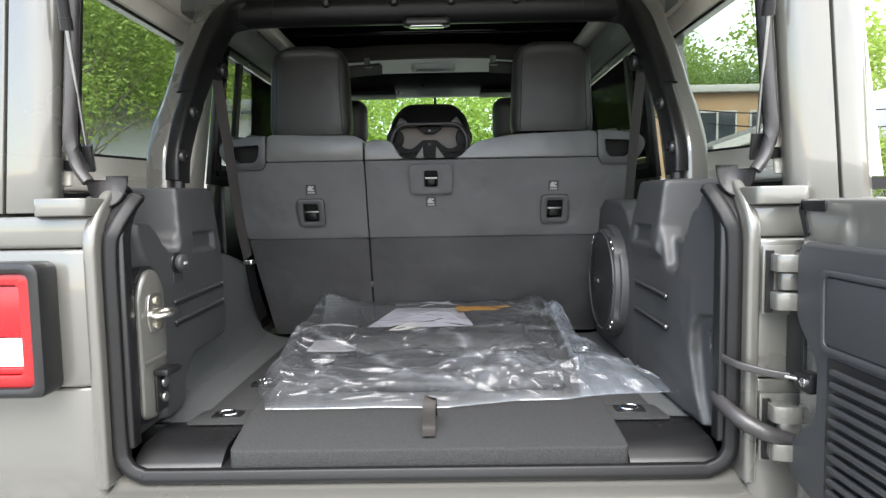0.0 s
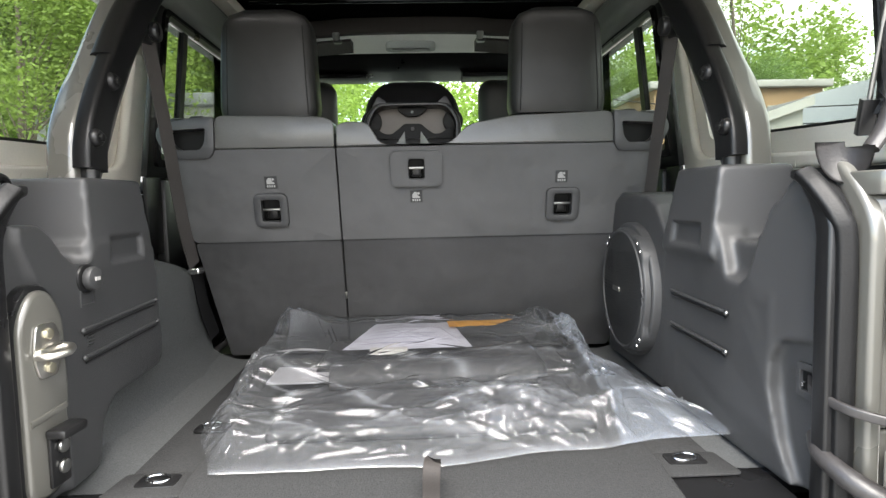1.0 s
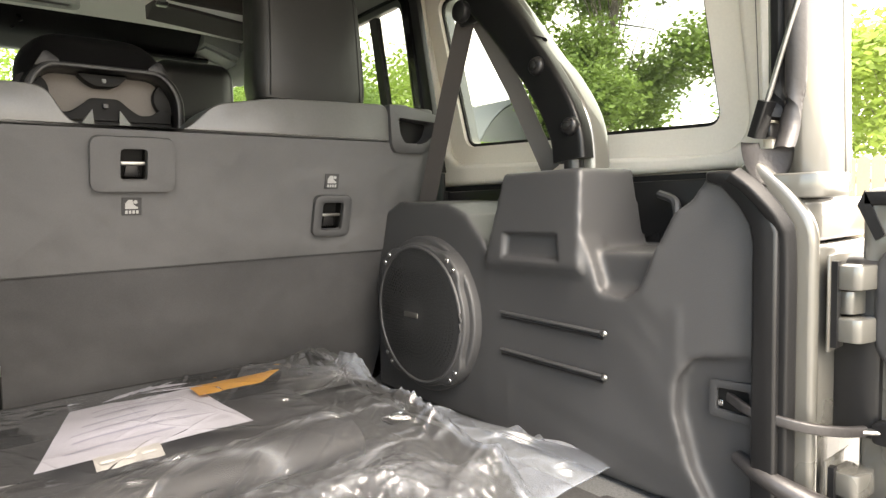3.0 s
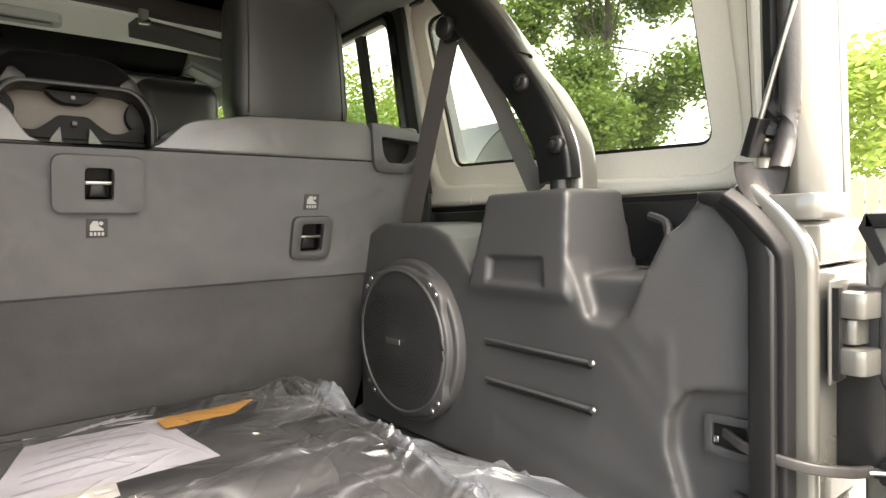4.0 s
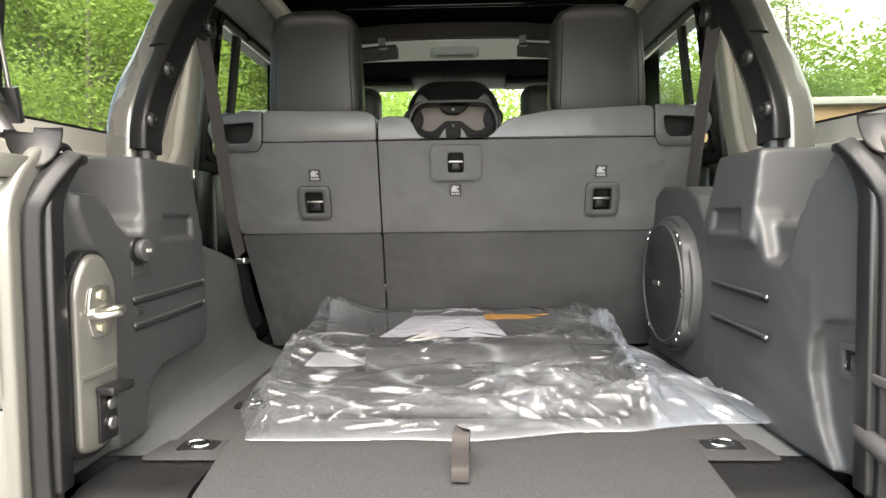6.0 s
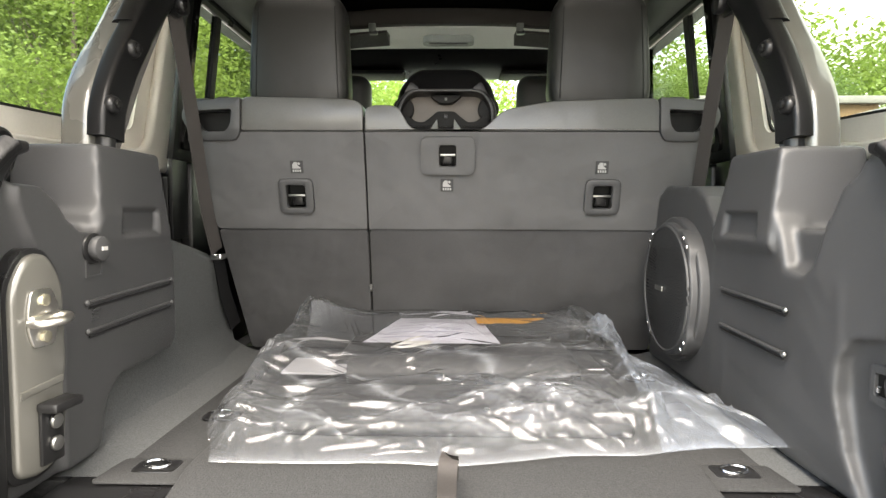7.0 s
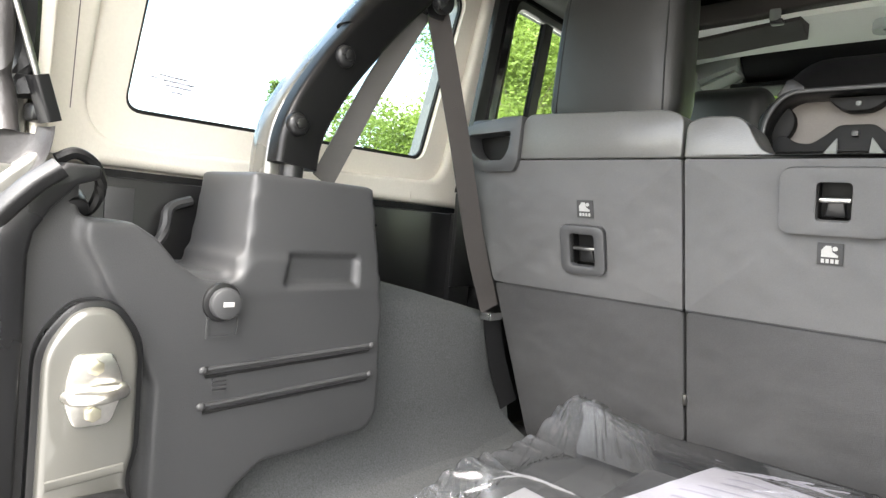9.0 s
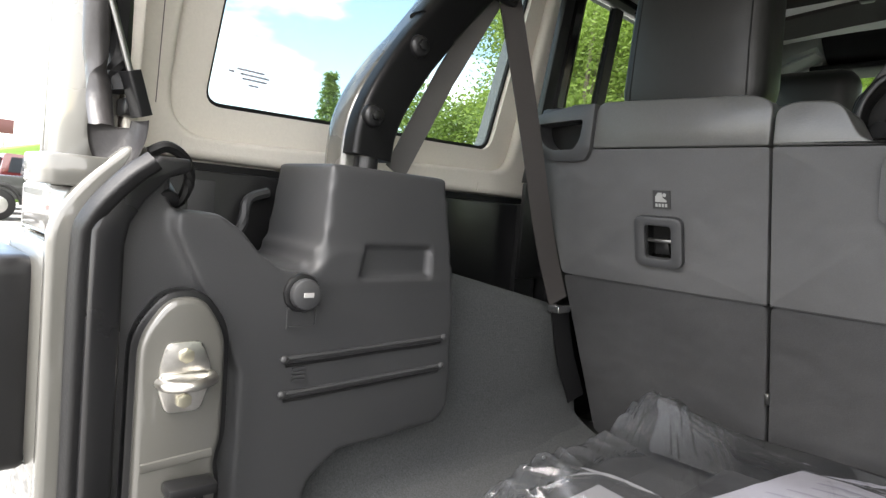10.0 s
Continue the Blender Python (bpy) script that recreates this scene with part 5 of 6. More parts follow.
# door check strap box on the passenger side trim
bx = thing("check_strap_box", (0.60, 1.19, 1.03), "black socket in the trim for the gate strap", "strap socket")
part("socket_frame", ring_plate(nb(), rounded([(1.153, 1.002), (1.217, 1.004), (1.217, 1.056), (1.153, 1.060)], 0.006, 3), rounded([(1.160, 1.014), (1.206, 1.015), (1.206, 1.046), (1.160, 1.048)], 0.004, 3), "x", 0.580, 0.594, 0.002), PLASTIC, bx)
part("socket_back", box(nb(), (0.5855, 1.156, 1.008), (0.5875, 1.212, 1.058)), BLACK_LINER, bx)
part("socket_pin", box(nb(), (0.579, 1.196, 1.020), (0.585, 1.204, 1.030), 0.002), CHROME, bx)
# ---- open swing gate ----
GX = 0.672
gate = thing("swing_gate", (0.72, 0.6, 0.6), "grey painted swing gate standing wide open with a black lining", "tailgate")
b = box(nb(), (GX + 0.004, 0.10, 0.70), (GX + 0.085, 1.062, 1.322), 0.012, 3)
part("gate_shell", b, PAINT, gate)
b = prism(nb(), rounded([(0.12, 0.80), (0.16, 0.79), (0.997, 0.812), (1.060, 0.835), (1.062, 0.880), (0.982, 0.955), (0.978, 1.045), (1.042, 1.112), (1.042, 1.225), (1.028, 1.248), (0.15, 1.248), (0.12, 1.22)], 0.02, 4), "x", GX - 0.014, GX + 0.006, 0.008, 3)
lining = part("gate_lining", b, PLASTIC, gate, "black moulded gate lining")
b = ring_plate(nb(), rounded([(0.30, 1.075), (0.962, 1.075), (0.965, 1.208), (0.30, 1.208)], 0.018, 4), rounded([(0.31, 1.086), (0.950, 1.086), (0.953, 1.198), (0.31, 1.198)], 0.012, 4), "x", GX - 0.021, GX - 0.013, 0.003)
part("pocket_frame", b, PLASTIC, lining)
part("pocket_lid", box(nb(), (GX - 0.019, 0.312, 1.088), (GX - 0.0135, 0.949, 1.196), 0.002), PLASTIC, lining)
part("vent_field", box(nb(), (GX - 0.0165, 0.30, 0.84), (GX - 0.0135, 0.945, 1.068), 0.002), SMOOTH_BLACK, lining)
for k in range(11):
    z = 0.850 + k * 0.0195
    part("vent_slat", prism(nb(), rounded([(0.312, z), (0.928, z), (0.928, z + 0.009), (0.312, z + 0.009)], 0.004, 3), "x", GX - 0.0235, GX - 0.0165, 0.002), PLASTIC, lining)
part("sealing_mark", box(nb(), (GX + 0.0005, 0.99, 1.300), (GX + 0.005, 1.06, 1.318), 0.002), RUBBER, gate)
part("gate_corner_mark", prism(nb(), [(1.058, 1.32), (1.066, 1.30), (1.045, 1.255), (1.035, 1.262)], "x", GX + 0.0005, GX + 0.006), RUBBER, gate)
for z0, z1 in ((1.124, 1.226), (0.852, 0.955)):
    h = part("hinge", box(nb(), (0.618, 1.0775, z0 - 0.012), (0.70, 1.081, z1 + 0.012), 0.0015), PAINT, gate, "grey painted three-knuckle hinge")
    zz = (z1 - z0) / 3
    for k in range(3):
        x0, yk = (0.655, 0) if k != 1 else (0.670, 0.014)
        part("knuckle", prism(nb(), rounded([(x0 - 0.028, 1.076), (x0 - 0.028, 1.045 + yk), (x0 + 0.01, 1.036 + yk), (x0 + 0.03, 1.045 + yk), (x0 + 0.03, 1.076)], 0.010, 3), "z", z0 + zz * k + 0.0015, z0 + zz * (k + 1) - 0.0015, 0.005, 2), PAINT, h)
    part("hinge_gap", box(nb(), (0.622, 1.070, z0 - 0.006), (0.634, 1.077, z1 + 0.004)), SMOOTH_BLACK, h)

chk = thing("gate_check_strap", (0.63, 1.1, 1.0), "grey rubber covered check strap between body and gate", "check strap")
part("strap_arm", sweep(nb(), smooth_path([(0.588, 1.192, 1.034), (0.566, 1.150, 1.028), (0.577, 1.092, 1.020), (0.618, 1.060, 1.012), (0.652, 1.046, 1.008)], 6), rounded([(-0.004, -0.007), (0.004, -0.007), (0.004, 0.007), (-0.004, 0.007)], 0.003, 3)), GREY_RUBBER, chk)
part("arm_eye", tube(nb(), [(0.648, 1.049, 1.008), (0.664, 1.034, 1.007)], 0.007, 10, flat=0.6), STEEL, chk)
br = part("gate_bracket", prism(nb(), rounded([(0.992, 0.990), (1.040, 0.992), (1.040, 1.020), (0.992, 1.026)], 0.006, 3), "x", GX - 0.014, GX + 0.004, 0.003), SMOOTH_BLACK, chk)
part("bracket_bolt", disc(nb(), (GX - 0.0135, 1.008, 1.008), (-1, 0, 0), 0.0085, 0.006, 8, 0.001), CHROME, br)
har = thing("wiring_gaiter", (0.63, 1.12, 0.9), "grey rubber wiring gaiter drooping between body and gate", "gaiter")
part("gaiter_tube", tube(nb(), smooth_path([(0.585, 1.178, 0.952), (0.566, 1.130, 0.942), (0.580, 1.080, 0.922), (0.612, 1.056, 0.905), (0.642, 1.050, 0.895), (0.670, 1.052, 0.890)], 6), [0.010 + 0.006 * math.sin(i / 30 * 3.1) for i in range(31)], 10), GREY_RUBBER, har)

# ---- tail lamps ----
for s, _ in SIDES:
    tl = thing("tail_lamp", (s * 0.77, 1.05, 0.97), "square red and white tail lamp in a black housing", "tail lamp", "tail lamps")
    o = rounded([(s * 0.668, 0.988), (s * 0.898, 0.988), (s * 0.898, 1.232), (s * 0.668, 1.232)], 0.022, 4)
    o2 = rounded([(s * 0.690, 1.008), (s * 0.880, 1.008), (s * 0.880, 1.212), (s * 0.690, 1.212)], 0.016, 4)
    i2 = rounded([(s * 0.710, 1.030), (s * 0.862, 1.030), (s * 0.862, 1.192), (s * 0.710, 1.192)], 0.010, 4)
    part("housing", ring_plate(nb(), o, o2, "y", 1.034, 1.092, 0.008), SMOOTH_BLACK, tl)
    part("lens_rim", ring_plate(nb(), o2, i2, "y", 1.042, 1.090, 0.003), BRIGHT_RED, tl, "bright red lens rim")
    part("red_lens", box(nb(), (s * 0.711, 1.0455, 1.098), (s * 0.861, 1.088, 1.190), 0.002), RED, tl)
    part("white_lens", box(nb(), (s * 0.711, 1.0455, 1.045), (s * 0.861, 1.088, 1.096), 0.002), WHITE_LENS, tl, "white reversing lens")
    part("red_lens", box(nb(), (s * 0.711, 1.0455, 1.031), (s * 0.861, 1.088, 1.044), 0.002), RED, tl)

# ---- what lies in the cargo space: mats and papers in a clear bag ----
mats = thing("rubber_floor_mats", (0.05, 1.7, 0.868), "stack of black rubber floor mats lying in a bag", "floor mat")
b = nb()
box(b, (-0.30, 1.42, 0.868), (0.33, 1.72, 0.895), 0.012, 3)
part("lower_mat", b, MAT_RUBBER, mats)
b = nb()
rows = []
for k in range(25):
    x = -0.21 + 0.47 * k / 24
    rr = 0.036 + 0.003 * noise.noise((x * 8, 1, 2))
    rows.append([(x, 1.70 + rr * 1.5 * math.cos(a), 0.912 + rr * math.sin(a) + 0.004 * noise.noise((x * 20, a, 5))) for a in [2 * math.pi * i / 20 for i in range(20)]])
add_faces(b, rows)
bmesh.ops.recalc_face_normals(b, faces=b.faces[:])
part("rolled_mat", b, MAT_RUBBER, mats)
part("upper_mat", box(nb(), (-0.26, 1.72, 0.868), (0.30, 2.04, 0.925), 0.02, 3), MAT_RUBBER, mats)
# flat pale piece added under the film for a bright patch on it
b = nb()
prism(b, [(-0.350, 1.655), (-0.24, 1.650), (-0.205, 1.670), (-0.225, 1.690), (-0.205, 1.72), (-0.235, 1.765), (-0.35, 1.785)], "z", 0.915, 0.919)
lone("bright_film_patch", b, MAT_PALE, "flat pale piece added for a bright patch on the bag", "wrapper")


def bowed(corners, lift, bow, span=(0, 1, 0, 1), thick=0.0008):
    """A slightly bowed sheet between four corners, or the piece of it that span names."""
    a, c, d, e = [Vector(q) for q in corners]
    u0, u1, v0, v1 = span
    b = nb()
    rows = []
    for i in range(11):
        row = []
        for j in range(9):
            u, v = u0 + (u1 - u0) * i / 10, v0 + (v1 - v0) * j / 8
            p = (a * (1 - u) + c * u) * (1 - v) + (e * (1 - u) + d * u) * v
            p.z += lift + bow * math.sin(u * 3.14) * math.sin(v * 3.14) + 0.002 * noise.noise((u * 5, v * 5, bow * 100))
            row.append(p)
        rows.append(row)
    add_faces(b, rows, closed=False)
    bmesh.ops.solidify(b, geom=b.faces[:], thickness=thick)
    return b


def sheet(name, corners, mat, label, category, lift, bow):
    return lone(name, bowed(corners, lift, bow), mat, label, category)


page = [(-0.195, 1.775, 0.958), (0.125, 1.795, 0.952), (0.085, 2.00, 0.972), (-0.125, 1.985, 0.978)]
doc = sheet("document_sheet", page, PAPER, "pale printed paper sheet lying on the mats", "paper", 0, 0.012)
for k, (u0, u1) in enumerate(((0.10, 0.62), (0.12, 0.80), (0.10, 0.74), (0.14, 0.52), (0.20, 0.78), (0.18, 0.66))):
    part("printed_line", bowed(page, 0.0012, 0.012, (u0, u1, 0.14 + 0.13 * k, 0.165 + 0.13 * k), 0.0003), INK, doc)
sheet("barcode_sticker", [(-0.125, 1.725, 0.957), (-0.035, 1.725, 0.957), (-0.035, 1.755, 0.967), (-0.125, 1.755, 0.967)], WHITE_MARK, "small white sticker with grey bars", "sticker", 0, 0.002)
b = nb()
for k in range(3):
    box(b, (-0.118 + k * 0.027, 1.733, 0.9635), (-0.100 + k * 0.027, 1.742, 0.9645))
lone("sticker_bars", b, GREY_MARK, "grey printed bars on a white sticker", "print")
sheet("orange_tag", [(0.075, 1.93, 0.975), (0.20, 1.935, 0.975), (0.255, 1.985, 0.98), (0.07, 1.975, 0.982)], TAN, "narrow orange paper tag beside the sheet", "tag", 0, 0.004)

bag = thing("plastic_bag", (0.05, 1.7, 0.868), "large crumpled clear plastic bag over mats and papers", "plastic bag")


def bag_edges(u):
    """Front and back rims of the bag on the floor, u from driver to passenger side."""
    x = -0.385 + 0.965 * u
    front = 1.284 + 0.010 * u + 0.050 / (1 + math.exp(-(u - 0.50) * 16)) + 0.006 * math.sin(9 * u) + 0.115 * max(0, u - 0.74) ** 0.9
    back = 2.075 - 0.05 * math.exp(-((u - 0.0) / 0.1) ** 2)
    if u > 0.80:
        w = ((u - 0.80) / 0.20) ** 0.9
        back = back * (1 - w) + 1.455 * w
    if u < 0.08:
        front += 0.012 * (1 - u / 0.08)
    return x, front, back


def lattice(i, j, seed):
    n = math.sin(i * 127.1 + j * 311.7 + seed * 74.7) * 43758.5453
    return n - math.floor(n)


def facet(x, y, seed):
    """Crumpled film: flat triangular facets between random heights, 0 to 1."""
    k = (x + y) * 0.366
    u, v = x + k, y + k
    i, j = math.floor(u), math.floor(v)
    u, v = u - i, v - j
    if u > v:
        w = ((1 - u, i, j), (u - v, i + 1, j), (v, i + 1, j + 1))
    else:
        w = ((1 - v, i, j), (v - u, i, j + 1), (u, i + 1, j + 1))
    return sum(q * lattice(c, d, seed) for q, c, d in w)


def ridge(x, y, seed):
    """A crest line field, 0 to 1, sharp along its creases."""
    return max(0.0, 1 - 2.2 * abs(noise.noise((x, y, seed)))) ** 1.5


def lump(x, y, cx, cy, wx, wy):
    return math.exp(-((x - cx) / wx) ** 2 - ((y - cy) / wy) ** 2)


b = nb()
NU, NV = 520, 400
rows, veils = [], []
for i in range(NU + 1):
    u = i / NU
    x, f, k = bag_edges(u)
    row = []
    for j in range(NV + 1):
        v = j / NV
        y = f + (k - f) * v
        # plump shape: low skirt in front, a step over the roll, a crest at the back
        side = min(1, u / 0.06) * min(1, max(0, (0.785 - u) / 0.05))
        side = side * side * (3 - 2 * side)
        base = 0.876 + (0.008 * min(1, v / 0.10) + 0.034 * min(1, v / 0.36)) * side
        base += 0.050 * side / (1 + math.exp(-(y - 1.615) * 45))
        base += 0.020 * side / (1 + math.exp(-(y - 1.84) * 26))
        base += 0.016 * lump(x, y, -0.04, 1.87, 0.15, 0.06)
        base -= 0.100 * side * max(0, (v - 0.93) / 0.07)
        right_knot, left_knot = lump(x, y, 0.400, 1.945, 0.060, 0.085), lump(x, y, -0.335, 1.94, 0.090, 0.070)
        base += 0.082 * right_knot + 0.036 * left_knot
        tail = max(0.0, (u - 0.745) / 0.255)
        if tail > 0:
            base += 0.082 * (1 - tail) ** 0.8 * min(1, tail / 0.10) * math.sin(min(1, v * 1.06) * 3.1)
        edge = min(1, v / 0.13) * min(1, u / 0.05) * min(1, (1 - u) / 0.08)
        # long soft folds run across the bag; tight creases gather at the rims and the two knots
        wx, wy = x + 0.016 * noise.noise((x * 5, y * 5, 11.0)), y + 0.016 * noise.noise((x * 4, y * 6, 17.0))
        skirt = math.exp(-((v - 0.06) / 0.10) ** 2)
        pocket = lump(x, y, 0.20, 1.45, 0.15, 0.085)
        knots = min(1, right_knot + left_knot + math.exp(-(u / 0.07) ** 2))
        front = 1 / (1 + math.exp((y - 1.66) * 30))
        calm = 0.25 + 0.75 * front
        if u > 0.79:
            calm, skirt = 0.20, skirt * 0.7
        long_fold = ridge(wx * 3.4 + wy * 1.2, wy * 11, 2.0)
        big, small = facet(wx * 7 + wy * 3, wy * 15 - wx * 2, 3.0), facet(wx * 17 - wy * 9, wy * 30 + wx * 7, 5.0)
        mini = facet(wx * 44 + wy * 13, wy * 62 - wx * 9, 9.0)
        radial = ridge(math.atan2(y - 1.83, x - 0.33) * 6, 3 * math.hypot(x - 0.33, y - 1.83), 21.0) * lump(x, y, 0.33, 1.86, 0.13, 0.17)
        c = 0.004 * calm * long_fold + 0.036 * calm * big
        c += (0.004 * calm + 0.014 * pocket + 0.010 * skirt + 0.016 * knots) * small
        c += (0.007 * pocket + 0.006 * skirt + 0.007 * knots) * mini + 0.012 * radial
        veils.append((0.08 * front * long_fold ** 10 + 0.05 * (skirt + pocket + knots) * small + 0.10 * radial ** 4) * edge + 0.10 * math.exp(-v / 0.012))
        xx = x + (1 - u) ** 2 * (0.027 - 0.30 * min(v, 0.25) + 0.02 * max(0, v - 0.25))
        row.append((xx + 0.012 * noise.noise((x * 9, y * 9, 2)), y + 0.012 * noise.noise((x * 8, y * 8, 7)), max(0.8715, base + c * edge)))
    rows.append(row)
# narrow steep creases: long ones across the front, short tangled ones in the pocket and round the knots
rnd = random.Random(41)
CREASES = []
for _ in range(95):
    CREASES.append((rnd.uniform(-0.40, 0.34), 1.31 + 0.36 * rnd.random() ** 1.2, rnd.gauss(0.12, 0.38), rnd.uniform(0.05, 0.20), rnd.uniform(0.0035, 0.009)))
for _ in range(120):
    CREASES.append((rnd.gauss(0.20, 0.11), rnd.gauss(1.44, 0.065), rnd.uniform(-1.5, 1.5), rnd.uniform(0.02, 0.08), rnd.uniform(0.0035, 0.007)))
for _ in range(80):
    CREASES.append((rnd.uniform(-0.38, 0.36), rnd.uniform(1.295, 1.40), rnd.uniform(-1.4, 1.4), rnd.uniform(0.02, 0.09), rnd.uniform(0.003, 0.006)))
for cx, cy, n_lines in ((0.400, 1.945, 60), (-0.335, 1.94, 46)):
    for k in range(n_lines):
        q, r0 = rnd.uniform(0, 6.28), rnd.uniform(0.0, 0.05)
        CREASES.append((cx + r0 * math.cos(q), cy + r0 * math.sin(q), q + rnd.gauss(0, 0.3), rnd.uniform(0.03, 0.12), rnd.uniform(0.0035, 0.007)))
for _ in range(40):
    CREASES.append((rnd.uniform(-0.47, -0.40), rnd.uniform(1.36, 1.95), rnd.gauss(0.1, 0.4), rnd.uniform(0.04, 0.13), rnd.uniform(0.005, 0.008)))
for _ in range(46):
    CREASES.append((rnd.uniform(-0.30, 0.38), rnd.uniform(1.62, 2.04), rnd.uniform(-1.3, 1.3), rnd.uniform(0.04, 0.16), rnd.uniform(0.0035, 0.006)))
for _ in range(14):
    CREASES.append((rnd.uniform(0.38, 0.54), rnd.uniform(1.37, 1.75), rnd.gauss(-0.5, 0.6), rnd.uniform(0.03, 0.12), rnd.uniform(0.005, 0.008)))
grid = np.array(rows)
top = np.zeros(grid.shape[:2])
for ax, ay, ang, ln, w in CREASES:
    dx, dy = math.cos(ang), math.sin(ang)
    t = (grid[:, :, 0] - ax) * dx + (grid[:, :, 1] - ay) * dy
    off = (grid[:, :, 0] - ax) * -dy + (grid[:, :, 1] - ay) * dx + 0.0012 * np.sin(t * 55 + ax * 40)
    along = np.clip(1 - np.abs(2 * t / ln - 1), 0, 1) ** 0.6
    top = np.maximum(top, along * 1.35 * w * np.clip(1 - np.abs(off) / w, 0, 1))
fade = np.minimum(1, np.arange(NV + 1) / NV / 0.03)[None, :] * np.minimum(1, (NU - np.arange(NU + 1)) / NU / 0.03)[:, None]
grid[:, :, 2] += top * fade
rows = grid.tolist()
split = int(NU * 0.765)


def veil_layer(bm, first):
    """Milkiness of creased film, stored on the vertices."""
    lay = bm.verts.layers.float.new("veil")
    for k, v in enumerate(bm.verts):
        v[lay] = veils[first + k]


add_faces(b, rows[:split + 1], closed=False)
veil_layer(b, 0)
bmesh.ops.recalc_face_normals(b, faces=b.faces[:])
film = part("bag_film", b, FILM, bag, sharp=175)
film.visible_shadow = False
b = nb()
add_faces(b, rows[split:], closed=False)
veil_layer(b, split * (NV + 1))
bmesh.ops.recalc_face_normals(b, faces=b.faces[:])
flap_end = part("loose_end", b, FILM_MILKY, bag, "flat milky loose end of the bag", sharp=175)
flap_end.visible_shadow = False
part("front_hem", tube(nb(), [rows[i][0] for i in range(0, NU + 1, 5)], 0.0009, 6), FILM, bag)

# ---- outside ----
GRAVEL = material("pale_gravel", (0.27, 0.265, 0.25), 0.9, 0, 60, 0.5, 1.2, 1.0, 45)
STONE = material("loose_gravel_stone", (0.30, 0.295, 0.28), 0.85, 0, 90, 0.45, 5, 0.5, 120, island=0.8)
GRASS = material("bright_grass", (0.10, 0.17, 0.035), 0.9, 0, 30, 0.4, 0.6, 0.8, 60)
LEAF = material("tree_leaves", (0.17, 0.25, 0.055), 0.6, 0, 3, 0.25, 0.5, island=1.2)
LEAF_DARK = material("dark_tree_leaves", (0.14, 0.22, 0.058), 0.6, 0, 3, 0.25, 0.5, island=1.2)
LEAF_LIGHT = material("light_tree_leaves", (0.22, 0.31, 0.062), 0.6, 0, 3, 0.25, 0.5, island=1.2)
for lm in (LEAF, LEAF_DARK, LEAF_LIGHT):
    bsdf = lm.node_tree.nodes["Principled BSDF"]
    ln, ll = lm.node_tree.nodes, lm.node_tree.links
    thin, both = ln.new("ShaderNodeBsdfTranslucent"), ln.new("ShaderNodeMixShader")
    both.inputs["Fac"].default_value = 0.5
    ll.new(bsdf.inputs["Base Color"].links[0].from_socket, thin.inputs["Color"])
    ll.new(bsdf.outputs[0], both.inputs[1])
    ll.new(thin.outputs[0], both.inputs[2])
    ll.new(both.outputs[0], ln["Material Output"].inputs["Surface"])
BARK = material("grey_brown_bark", (0.12, 0.095, 0.075), 0.9, 0, 30, 0.4, 5, 0.8, 30)
BRICK = material("orange_brown_brick", (0.24, 0.15, 0.08), 0.85, 0, 30, 0.2, 1.5, 0.3, 60)
SIDING = material("white_siding", (0.34, 0.34, 0.33), 0.7, 0, 20, 0.08, 1, 0.2, 40)
METAL_SHED = material("grey_corrugated_metal", (0.20, 0.21, 0.22), 0.6, 0.1, 20, 0.12, 1)
CONCRETE = material("pale_concrete", (0.30, 0.29, 0.27), 0.9, 0, 20, 0.15, 1, 0.3, 40)
DARK_GLASS = material("dark_window_glass", (0.03, 0.035, 0.04), 0.1, 0, 5, 0.2, 1)
FENCE = material("tan_fence_boards", (0.40, 0.30, 0.20), 0.85, 0, 40, 0.25, 2, 0.4, 60, island=0.6)
ROOFING = material("dark_roofing", (0.09, 0.085, 0.08), 0.9, 0, 40, 0.2, 2, 0.4, 60)
WHITE_CAR = material("white_car_paint", (0.75, 0.75, 0.74), 0.25, 0.0, 50, 0.03, 2, coat=0.8)
DARK_CAR = material("dark_green_black_car_paint", (0.014, 0.016, 0.015), 0.3, 0.0, 50, 0.05, 2, coat=0.3)
RED_CAR = material("dark_red_car_paint", (0.10, 0.02, 0.02), 0.25, 0.1, 50, 0.05, 2, coat=0.9)
SILVER_CAR = material("silver_car_paint", (0.40, 0.41, 0.42), 0.25, 0.5, 50, 0.05, 2, coat=0.9)
SIGN_RED = material("dark_red_sign", (0.09, 0.03, 0.03), 0.6, 0, 10, 0.1, 1)

b = nb()
n = 60
span = 500.0
rows = []
for i in range(n + 1):
    x = span * math.copysign(abs(2 * i / n - 1) ** 2.2, 2 * i / n - 1)
    row = []
    for j in range(n + 1):
        y = span * math.copysign(abs(2 * j / n - 1) ** 2.2, 2 * j / n - 1)
        far = min(1, max(0, (math.hypot(x, y) - 14) / 30))
        row.append((x, y, 0.02 * noise.noise((x * 0.6, y * 0.6, 0)) * (1 - far) + 0.3 * far * noise.noise((x * 0.05, y * 0.05, 3))))
    rows.append(row)
add_faces(b, rows, closed=False)
bmesh.ops.recalc_face_normals(b, faces=b.faces[:])
lone("ground", b, GRAVEL, "pale gravel parking ground", "ground", kind="structure", sharp=80)


